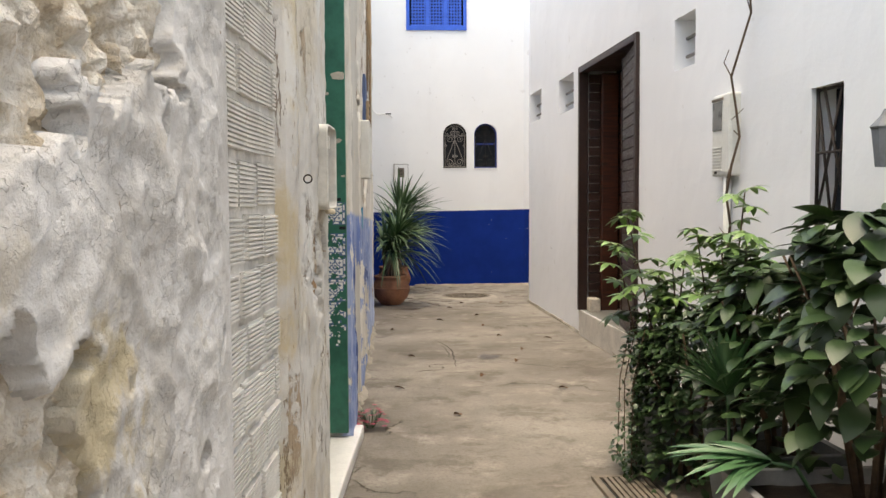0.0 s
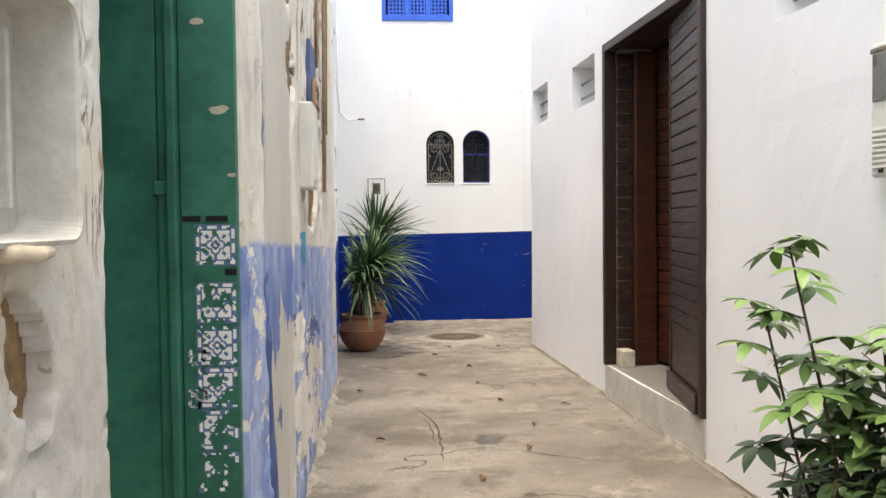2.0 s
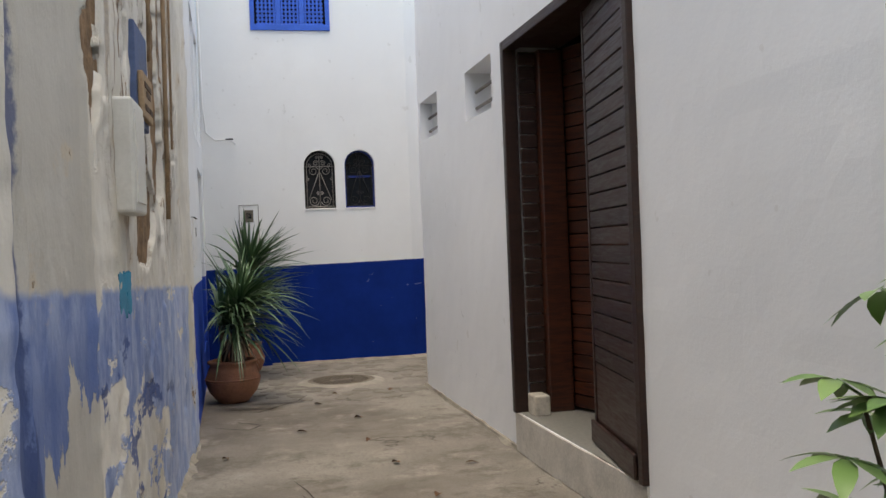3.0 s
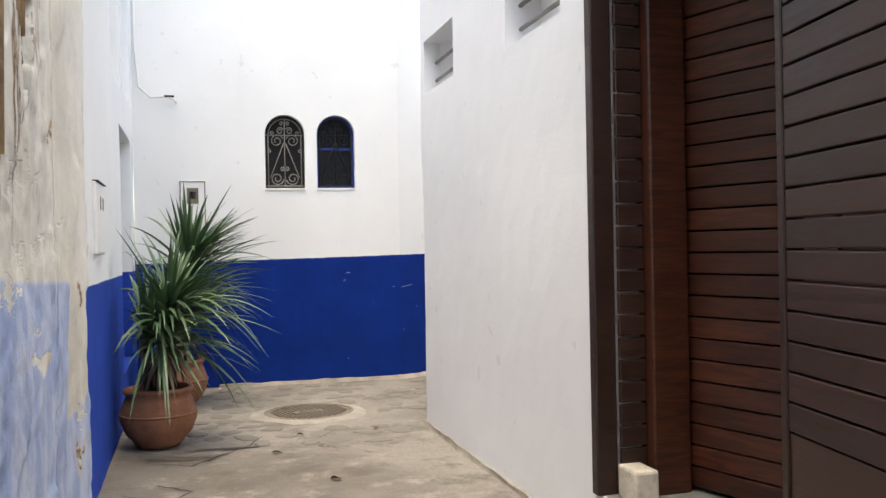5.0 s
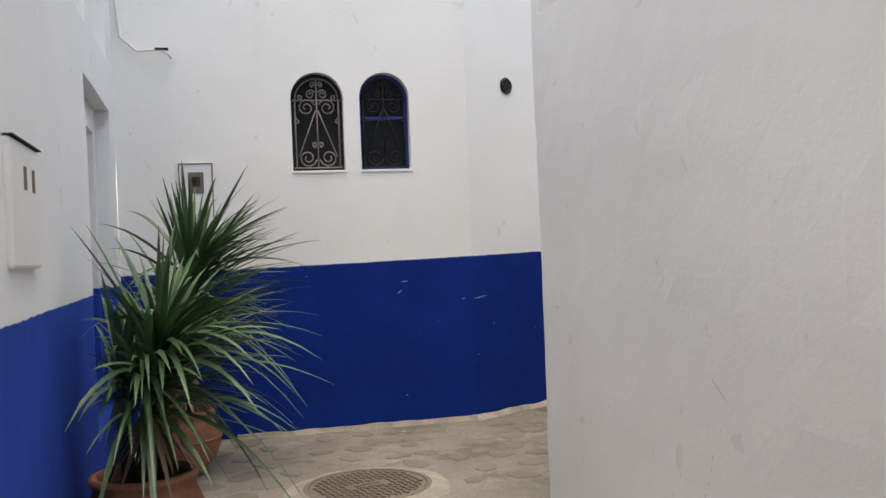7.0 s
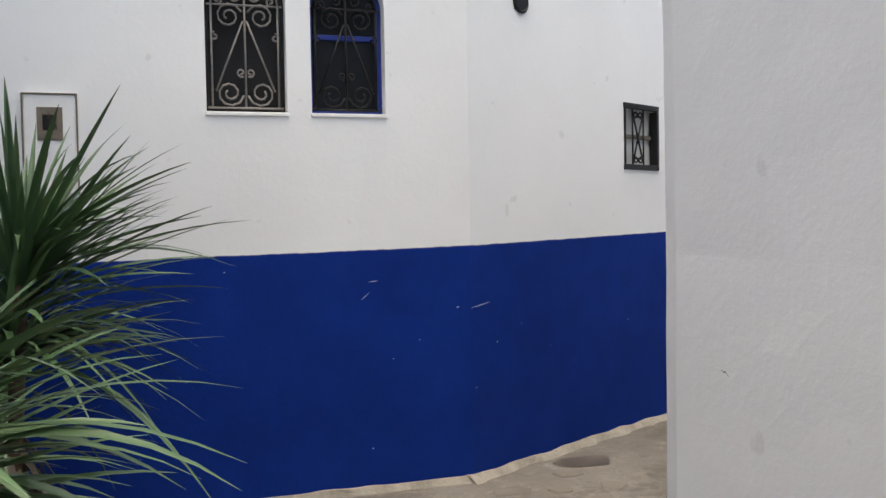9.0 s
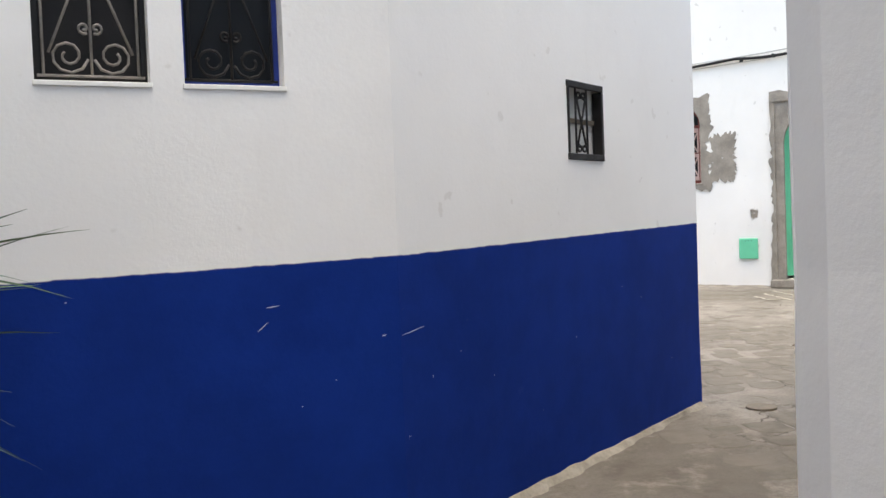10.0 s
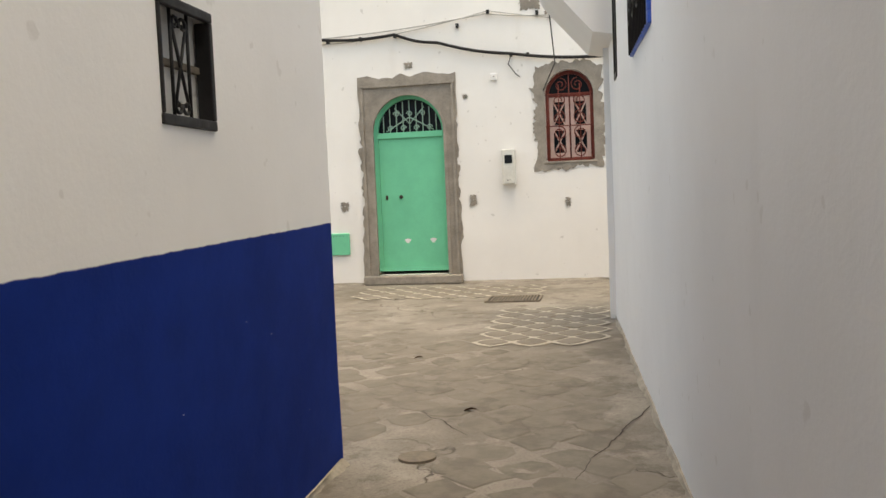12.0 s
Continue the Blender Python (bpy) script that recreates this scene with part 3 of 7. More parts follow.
def build_left_near():
    wall = thing("wall_left", "crumbling whitewashed rubble wall with broken plaster", "wall", kind="structure")
    o = 3.0
    part("plaster", wall_bm(LEFT_NEAR, 0, 3.55, 0, NEAR_TOP, thick=0.5, step=0.3, relief=wavy(0.02)), M_OLD, wall)
    part("rubble", wall_bm(LEFT_NEAR, 3.6, o + 1.75, 0.45, 2.1, thick=0.4, step=0.0095, relief=rubble_relief), M_RUBBLE, wall, "broken lime and stone rubble")
    part("coat", wall_bm(LEFT_NEAR, 3.55, o + 1.93, 0.25, 2.45, thick=0.39, step=0.0095, relief=coat_relief), M_COAT, wall, "torn limewash coat", smooth=True)
    part("plaster", wall_bm(LEFT_NEAR, 3.55, o + 1.93, 0, 0.25, thick=0.5, step=0.1), M_OLD, wall)
    part("plaster", wall_bm(LEFT_NEAR, 3.55, o + 1.93, 2.45, NEAR_TOP, thick=0.5, step=0.3), M_OLD, wall)
    part("infill", wall_bm(LEFT_NEAR, o + 1.93, o + 2.52, 0, 2.35, thick=0.42, step=0.02,
                           relief=lambda l, s, z: -0.017 + 0.006 * noise.noise(l.at(s, 0, z) * 18) + 0.004 * noise.noise(l.at(s, 0, z) * 40)), M_MORTAR, wall, "rough mortar bed")
    part("plaster", wall_bm(LEFT_NEAR, o + 1.93, o + 2.52, 2.35, NEAR_TOP, thick=0.5, step=0.2, relief=wavy(0.01)), M_OLD, wall)

    def swell(s):
        """The plaster stands out round the niche and runs back to the doorway's corner."""
        k = s - o
        return 0.008 + 0.018 * smooth01((k - 2.535) / 0.08) - 0.026 * smooth01((k - 3.24) / 0.22)

    def post(line, s, z):
        p = line.at(s, 0, z)
        return swell(s) + 0.008 * noise.noise(p * 3) + 0.004 * noise.noise(p * 15) + 0.002 * noise.noise(p * 40)
    part("pilaster", wall_bm(LEFT_NEAR, o + 2.535, o + 2.66, 0, NEAR_TOP, thick=0.5, step=0.02, relief=post), M_STAINED, wall, "rounded plaster pilaster stained yellow", smooth=True)
    hole = (o + 2.99, o + 3.235, 1.285, 1.57, 0)

    def flaked(line, s, z):
        p = line.at(s, 0, z)
        k = s - o
        f = noise.fractal(Vector((p.x, p.y * 5, p.z * 2.2)), 1.0, 2.0, 5)
        rag = 0.9 * noise.noise(p * 13) + 0.6 * noise.noise(p * 34)
        deep = smooth01((1 - ((k - 3.17 + 0.25 * (z - 1.15)) / 0.046) ** 2 - ((z - 1.145) / 0.085) ** 2 + rag) * 3.0)
        side = smooth01((1 - ((k - 2.985) / 0.050) ** 2 - ((z - 1.125) / 0.095) ** 2 + 1.3 * rag) * 3.0)
        loose = smooth01(1.2 - ((k - 3.06) / 0.17) ** 2 - ((z - 1.09) / 0.19) ** 2)
        lump = -0.017 * loose * smooth01((noise.fractal(p * 13, 0.8, 2.1, 5) - 0.12) / 0.05) + 0.003 * loose * noise.fractal(p * 38, 0.8, 2.1, 4)
        strip = abs(noise.noise(Vector((p.y * 11, p.z * 1.7, 3.3))) + 0.25 * noise.noise(p * 22))
        split = smooth01((0.05 - strip) / 0.03) * smooth01((noise.noise(Vector((p.y * 4, p.z * 2.4, 8.0))) - 0.05) / 0.1)
        rim = smooth01(1.15 - max(abs(k - 3.11) / 0.175, abs(z - 1.425) / 0.20)) * smooth01((k - 2.925) / 0.03)
        return swell(s) + 0.005 * smooth01((f - 0.1) / 0.05) * smooth01((3.40 - k) / 0.1) + 0.003 * noise.noise(p * 24) - 0.15 * deep - 0.05 * side + lump - 0.009 * split + 0.026 * rim * smooth01((2.993 - k) / 0.004 + 1) * (0.75 + 0.5 * noise.noise(p * 30))
    part("plaster", wall_bm(LEFT_NEAR, o + 2.66, o + 3.48, 0, 2.75, [hole], thick=0.5, step=0.0095, relief=flaked), M_OLD, wall, "flaking cream plaster", smooth=True)
    part("plaster", wall_bm(LEFT_NEAR, o + 2.66, o + 3.48, 2.75, NEAR_TOP, thick=0.5, step=0.2), M_OLD, wall)
    part("wound", wall_bm(LEFT_NEAR, o + 2.86, o + 3.26, 0.96, 1.27, thick=0.1, step=0.016,
                          relief=lambda l, s, z: 0.012 - 0.012 * smooth01((s - o - 3.09) / 0.04) + 0.008 * noise.noise(l.at(s, 0, z) * 22)),
         plain("ochre_rubble", (0.30, 0.19, 0.105), 0.95, vary=0.5, scale=18, world_space=True, bump=0.8), wall, "brown rubble in a broken place")
    part("paint_chip", boxed(-0.018, 0.018, -0.002, 0.012, -0.022, 0.024, 0.004, m=LEFT_NEAR.local(o + 3.225, -0.012, 1.075)), plain("old_green_paint", (0.03, 0.17, 0.12), 0.6, vary=0.3), wall, "chip of old green paint")


build_left_near()


def rounded_rect(w, h, r, count=6):
    """A closed loop of (x, z) points with rounded corners, from the lower left corner's middle."""
    out = []
    for cx, cz, a0 in ((w / 2 - r, h / 2 - r, 0), (-w / 2 + r, h / 2 - r, 90), (-w / 2 + r, -h / 2 + r, 180), (w / 2 - r, -h / 2 + r, 270)):
        out += [(cx + r * math.cos(radians(a0 + 90 * k / count)), cz + r * math.sin(radians(a0 + 90 * k / count))) for k in range(count + 1)]
    return out


def open_housing():
    """A meter box that has lost its cover and contents."""
    w, h = 0.240, 0.284
    m = thing("meter_housing", "empty whitewashed meter housing without its cover", "meter box", at=LEFT_NEAR.local(3 + 3.1125, 0, 1.4275))
    wash = plain("whitewashed_housing", (0.60, 0.585, 0.54), 0.75, vary=0.2, scale=9, bump=0.3)
    bm = bmesh.new()
    loops = [(rounded_rect(w, h, 0.030), -0.066), (rounded_rect(w - 0.012, h - 0.012, 0.025), -0.069), (rounded_rect(w - 0.016, h - 0.016, 0.024), -0.064), (rounded_rect(w - 0.030, h - 0.030, 0.020), 0.012), (rounded_rect(w, h, 0.030), 0.020)]
    rings = [[bm.verts.new((x, y, z)) for x, z in loop] for loop, y in loops]
    n = len(rings[0])
    for a, b in zip(rings, rings[1:] + rings[:1]):
        for k in range(n):
            bm.faces.new((a[k], a[(k + 1) % n], b[(k + 1) % n], b[k]))
    part("rim", bm, wash, m, smooth=False)
    bm = bmesh.new()
    f = [bm.verts.new((x, 0.004, z)) for x, z in rounded_rect(w - 0.028, h - 0.028, 0.020)]
    b = [bm.verts.new((v.co.x, 0.014, v.co.z)) for v in f]
    bm.faces.new(f)
    bm.faces.new(b[::-1])
    for k in range(n):
        bm.faces.new((f[k], f[(k + 1) % n], b[(k + 1) % n], b[k]))
    part("back_plate", bm, plain("smooth_grey_back", (0.50, 0.49, 0.46), 0.7, vary=0.15, scale=6), m, "smooth grey back plate")
    part("guide_rib", boxed(0.055, 0.065, -0.012, 0.0045, -0.10, 0.10, 0.003), wash, m)
    part("hinge_boss", boxed(-0.116, -0.104, -0.074, -0.066, 0.06, 0.10, 0.002), wash, m)
    bm = bmesh.new()
    tube(bm, [(-0.07, -0.060, -0.146), (-0.02, -0.072, -0.150), (0.04, -0.060, -0.148)], 0.011, 8, 0.7)
    part("mortar_lip", bm, plain("cream_mortar", (0.62, 0.54, 0.40), 0.85, vary=0.3, scale=20), m, "dried cream mortar under the box", True)


open_housing()


def build_left_old():
    wall = thing("wall_left_old", "old wall with peeling white and pale blue limewash", "wall", kind="structure")
    part("plaster", wall_bm(LEFT_OLD, 0.034, 4.2, 0, 3.1, thick=0.45, step=0.018, relief=torn), M_PEEL, wall, smooth=True)
    part("plaster", wall_bm(LEFT_OLD, 4.2, LEFT_OLD.length, 0, 3.1, thick=0.45, step=0.035, relief=torn), M_PEEL, wall, smooth=True)
    part("plaster", wall_bm(LEFT_OLD, 0.034, LEFT_OLD.length, 3.1, TOP, thick=0.45, step=0.2, relief=wavy(0.015)), M_PEEL, wall)
    part("earth_plaster", wall_bm(LEFT_OLD, 1.345, 4.0, 1.15, 3.08, thick=0.12, step=0.025,
                                  relief=lambda l, s, z: -0.006 + 0.008 * noise.fractal(Vector((0.3, l.at(s, 0, z).y * 16, z * 7)), 1, 2, 4)),
         plain("brown_earth_plaster", (0.24, 0.155, 0.09), 0.95, vary=0.5, scale=14, world_space=True, bump=0.8), wall, "brown earth plaster under the limewash")


build_left_old()


def build_left_clean():
    wall = thing("wall_left_clean", "smooth white wall with a deep blue painted foot", "wall", kind="structure")
    holes = [(2.36, 3.55, 0.35, 2.15, 0), (1.75, 2.55, 2.42, 3.6, 0), (2.75, 3.5, 2.45, 3.6, 0)]
    part("plaster", wall_bm(LEFT_CLEAN, 0, LEFT_CLEAN.length, 0, CLEAN_TOP, holes, thick=0.4, step=0.12, relief=wavy(0.008)), M_LEFTCLEAN, wall)
    for s0, s1, z0, z1, _ in holes:
        part("recess_back", wall_bm(LEFT_CLEAN, s0 - 0.02, s1 + 0.02, z0 - 0.02, z1 + 0.02, thick=0.30, step=0.3,
                                    relief=lambda l, s, z: -0.16), M_LEFTCLEAN, wall, "blind white recess")
        part("recess_frame", wall_bm(LEFT_CLEAN, s0 + 0.002, s1 - 0.002, z0 + 0.002, z1 - 0.002, [(s0 + 0.13, s1 - 0.13, z0 + 0.13, z1 - 0.15, 0)], thick=0.155, step=0.3,
                                     relief=lambda l, s, z: -0.085), M_LEFTCLEAN, wall, "stepped white frame inside the recess")


build_left_clean()

W1 = (0.902 + 0.24, 1.26 + 0.24, 1.782, 2.462, 0.179)
W2 = (1.372 + 0.24, 1.722 + 0.24, 1.782, 2.462, 0.175)
SHUTTER = (0.356 + 0.24, 1.263 + 0.24, 3.85, 5.0, 0)


def build_end():
    wall = thing("wall_end", "white wall with a deep blue painted foot closing the alley", "wall", kind="structure")
    part("plaster", wall_bm(END, 0, END.length, 0, END_TOP, [W1, W2, SHUTTER], thick=0.4, step=0.11, relief=wavy(0.006)), M_END, wall)
    # a board, not a room: its near-black colour paints the unlit inside
    part("room_shade_board", boxed(-1.0, 0.9, 0.42, 0.47, 1.2, 5.6, m=END.local(END.length / 2, 0, 0)), M_DARK, wall, "near-black board standing in for room shade behind the windows")


build_end()
GRILLE = (1.36, 1.725, 1.578, 1.95, 0)


def build_side():
    wall = thing("wall_side", "white wall with a blue painted foot turning to the square", "wall", kind="structure")
    vent = (0.41 - 0.045, 0.41 + 0.045, 2.36, 2.45, 0)
    part("plaster", wall_bm(SIDE, 0, SIDE.length, 0, END_TOP, [GRILLE, vent], thick=0.4, step=0.11, relief=wavy(0.006)), M_END, wall)
    back = Line(3.848, 15.144, 0.9, 20.2, 1)
    part("plaster", wall_bm(back, 0.002, back.length, 0, END_TOP, thick=0.4, step=0.3, relief=wavy(0.01)), M_END, wall)


build_side()
DOOR = (2.80, 4.64, 0.24, 2.57, 0)
VENTS = [(0.17, 0.88, 2.26, 2.615, 0), (1.80, 2.50, 2.215, 2.575, 0), (5.40, 5.78, 2.16, 2.50, 0)]
WINDOW = (7.25, 7.53, 1.20, 1.82, 0)


def build_right():
    wall = thing("wall_right", "white limewashed alley wall, scuffed and grey near the ground", "wall", kind="structure")
    foot = wavy(0.012, seed=9)

    def relief(line, s, z):
        return foot(line, s, z) - 0.03 * smooth01((0.06 - s) / 0.06) ** 2
    part("plaster", wall_bm(RIGHT, 0, RIGHT.length, 0, RIGHT_TOP, [DOOR, *VENTS, WINDOW], thick=0.35, step=0.1, relief=relief), M_RIGHT, wall)
    part("plaster", wall_bm(RIGHT, 2.8, 4.64, 0, 0.238, thick=0.34, step=0.1, relief=lambda l, s, z: relief(l, s, z) + 0.012), plain("beige_cement_wash", (0.52, 0.485, 0.43), 0.9, vary=0.25, scale=5, world_space=True, bump=0.4), wall, "raised whitewashed threshold riser")
    for s0, s1, z0, z1, _ in VENTS:
        part("recess_back", boxed(-(s1 - s0) / 2 - 0.05, (s1 - s0) / 2 + 0.05, 0.2, 0.24, z0 - 0.05, z1 + 0.05, m=RIGHT.local((s0 + s1) / 2, 0, 0)), M_RIGHT, wall, "shaded back of a wall niche")


build_right()


def build_right_far():
    wall = thing("wall_right_far", "tall white wall beside the lane to the square", "wall", kind="structure")

    def relief(line, s, z):
        w = 0.010 * noise.noise(line.at(s, 0, z) / 0.9)
        return w - 0.03 * smooth01((0.06 - s) / 0.06) ** 2
    holes = [(4.9, 6.14, 2.17, 3.4, 0), (7.75, 8.1, 2.25, 3.4, 0)]
    part("plaster", wall_bm(RIGHT_FAR, 0, 4.5, 0, HOUSE_TOP, thick=0.35, step=0.12, relief=relief), M_RIGHT, wall)
    part("plaster", wall_bm(RIGHT_FAR, 4.5, RIGHT_FAR.length, 0, LANE_TOP, holes, thick=0.35, step=0.12, relief=relief), M_RIGHT, wall)
    turn = Line(8.947, 16.485, 10.2, 13.5, -1)
    part("plaster", wall_bm(turn, 0.002, turn.length, 0, LANE_TOP, thick=0.35, step=0.3), M_RIGHT, wall)
    bm = bmesh.new()
    prof = [(0.0, 2.66), (0.18, 2.70), (0.62, 3.2), (0.75, 3.45), (0.75, LANE_TOP), (0.0, LANE_TOP)]
    rings = [[bm.verts.new(RIGHT_FAR.at(s, d - 0.05 * (d == 0), z)) for d, z in prof] for s in (8.15, RIGHT_FAR.length + 0.25)]
    for k in range(len(prof)):
        bm.faces.new((rings[0][k], rings[0][(k + 1) % 6], rings[1][(k + 1) % 6], rings[1][k]))
    bm.faces.new(rings[0])
    bm.faces.new(rings[1][::-1])
    part("oriel", bm, M_RIGHT, wall, "overhanging plastered upper storey")


build_right_far()
FAR_DOOR = (0.54, 1.66, 0.13, 2.81, 0.56)
FAR_WINDOW = (3.12, 3.80, 1.71, 3.0, 0.34)
FAR_WINDOW_B = (-1.45, -0.77, 1.71, 3.0, 0.34)


def build_far():
    wall = thing("wall_far", "old whitewashed wall across the square", "wall", kind="structure")
    part("plaster", wall_bm(FAR, -7, 7, 0, 6.0, [FAR_DOOR, FAR_WINDOW, FAR_WINDOW_B], thick=0.4, step=0.14, relief=wavy(0.012, seed=5)), M_FAR, wall)
    # one near-black board paints the shade inside all three openings
    part("room_shade_board", boxed(-7, 7, 0.42, 0.47, 0, 6, m=FAR.local(0, 0, 0)), M_DARK, wall, "near-black board standing in for room shade behind the openings")


build_far()


def build_closing():
    """Plain unseen walls, added to shut the place behind the camera and round the square."""
    for name, (ax, ay, bx, by, side) in (("wall_behind", (-0.5, -3.0, 2.4, -3.0, -1)), ("wall_square_east", (13.5, 15.6, 10.0, 13.2, -1)), ("wall_square_west", (0.9, 20.2, 6.6, 27.6, 1))):
        ln = Line(ax, ay, bx, by, side)
        # tall behind to block skylight, low round the square to let it in
        structure(part(name, wall_bm(ln, 0, ln.length, 0, 7.0 if name == "wall_behind" else 2.3, thick=0.35, step=0.5, relief=wavy(0.01)), M_FAR), "plain whitewashed wall added out of view to shape the light")


build_closing()


# ---- doors and windows ----
def spiral(cx, cz, r, start, turns, hand=1, count=16, shrink=0.25):
    """Points of a scroll that winds in towards its eye."""
    out = []
    for k in range(count + 1):
        f = k / count
        a = start + hand * turns * math.tau * f
        q = r * (1 - (1 - shrink) * f)
        out.append((cx + q * math.cos(a), cz + q * math.sin(a)))
    return out


def bars(parent, name, lines, y, r, material, sides=6):
    """Bars in a plane at depth y, each given as (x, z) points."""
    for pts in lines:
        bm = bmesh.new()
        tube(bm, [(x, y, z) for x, z in pts], r, sides)
        part(name, bm, material, parent, smooth=True)


def arch_ring(x0, x1, z0, z1, r, width, y0, y1, closed_foot=True):
    """A frame that follows an arched opening."""
    mid = (x0 + x1) / 2
    half = (x1 - x0) / 2
    outer = [(x0, z0)] + [(mid - half * math.cos(math.pi * k / 18), z1 - r + r * math.sin(math.pi * k / 18)) for k in range(19)] + [(x1, z0)]
    hi, ri = half - width, r - width
    inner = [(x0 + width, z0 + (width if closed_foot else 0))] + [(mid - hi * math.cos(math.pi * k / 18), z1 - r + ri * math.sin(math.pi * k / 18)) for k in range(19)] + [(x1 - width, z0 + (width if closed_foot else 0))]
    bm = bmesh.new()
    rows = [[bm.verts.new((x, y, z)) for x, z in loop] for loop, y in ((outer, y0), (inner, y0), (inner, y1), (outer, y1))]
    n = len(outer)
    for a, b in zip(rows, rows[1:] + rows[:1]):
        for k in range(n if closed_foot else n - 1):
            bm.faces.new((a[k], a[(k + 1) % n], b[(k + 1) % n], b[k]))
    if not closed_foot:
        for k in (0, n - 1):
            bm.faces.new([row[k] for row in rows])
    return bm


def arch_pane(x0, x1, z0, z1, r, y, thick=0.006):
    mid, half = (x0 + x1) / 2, (x1 - x0) / 2
    loop = [(x0, z0)] + [(mid - half * math.cos(math.pi * k / 18), z1 - r + r * math.sin(math.pi * k / 18)) for k in range(19)] + [(x1, z0)]
    bm = bmesh.new()
    f = [bm.verts.new((x, y, z)) for x, z in loop]
    b = [bm.verts.new((x, y + thick, z)) for x, z in loop]
    bm.faces.new(f)
    bm.faces.new(b[::-1])
    for k in range(len(loop)):
        bm.faces.new((f[k], f[(k + 1) % len(loop)], b[(k + 1) % len(loop)], b[k]))
    return bm


def scroll_grille(win, w, h, y, metal, r=0.005):
    """The wrought-iron work of the small arched windows."""
    half = w / 2
    spring = h - half
    arc = [(-(half - 0.02) * math.cos(math.pi * k / 14), spring + (half - 0.02) * math.sin(math.pi * k / 14)) for k in range(15)]
    lines = [arc, [(-half + 0.02, 0.03), (-half + 0.02, spring)], [(half - 0.02, 0.03), (half - 0.02, spring)],
             [(-half, 0.03), (half, 0.03)], [(-half, spring), (half, spring)], [(0, 0.03), (0, h - 0.03)]]
    for g in (-1, 1):
        lines.append([(g * x, z) for x, z in spiral(-0.42 * half, spring - 0.30 * half, 0.36 * half, radians(20), 1.6, 1)])
        lines.append([(g * x, z) for x, z in spiral(-0.42 * half, 0.03 + 0.40 * half, 0.37 * half, radians(-10), 1.6, -1)])
        lines.append([(g * x, z) for x, z in ((-0.05 * half, spring - 0.42 * half), (-0.78 * half, 0.03 + 0.45 * half))])
        lines.append([(g * x, z) for x, z in spiral(-0.12 * half, 0.03 + 0.95 * half, 0.12 * half, radians(-60), 1.2, -1, 12)])
        lines.append([(g * x, z) for x, z in spiral(-0.24 * half, spring + 0.24 * half, 0.20 * half, radians(30), 1.4, 1, 14)])
        lines.append([(g * x, z) for x, z in spiral(-0.14 * half, spring + 0.66 * half, 0.12 * half, radians(-90), 1.2, -1, 12)])
        lines.append([(g * x, z) for x, z in spiral(-0.70 * half, spring + 0.12 * half, 0.12 * half, radians(-90), 1.1, 1, 12)])
        lines.append([(g * x, z) for x, z in spiral(-0.80 * half, spring - 0.85 * half, 0.12 * half, radians(90), 1.1, 1, 12)])
    bars(win, "grille_bar", lines, y, r, metal)


def small_arched_window(hole, frame_mat, metal, label, name):
    s0, s1, z0, z1, r = hole
    w, h = s1 - s0, z1 - z0
    win = thing(name, label, "window", kind="structure", at=END.local((s0 + s1) / 2, 0, z0))
    part("window_frame", arch_ring(-w / 2, w / 2, 0.008, h, r, 0.018, 0.075, 0.11), frame_mat, win)
    # with an M_IRON frame, a near-black sheet paints the dark interior instead of glass
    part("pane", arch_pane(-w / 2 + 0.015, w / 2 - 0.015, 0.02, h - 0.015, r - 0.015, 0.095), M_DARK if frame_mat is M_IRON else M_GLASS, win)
    part("window_sill", boxed(-w / 2 - 0.006, w / 2 + 0.006, -0.009, 0.1, -0.012, 0.006, 0.003), M_WHITEPAINT, win)
    scroll_grille(win, w - 0.02, h - 0.015, 0.03 if metal is M_RUSTIRON else 0.055, metal)
    return win


M_PALEIRON = plain("dusty_iron", (0.24, 0.22, 0.20), 0.6, vary=0.3, scale=20, bump=0.2)
small_arched_window(W1, M_IRON, M_PALEIRON, "small arched window behind a pale scrolled iron grille", "window_1")
w2 = small_arched_window(W2, M_NAVY, M_IRON, "small arched window with a navy frame and black scrolls", "window_2")
part("middle_rail", boxed(-0.15, 0.15, 0.08, 0.11, 0.36, 0.385, 0.004), M_NAVY, w2)


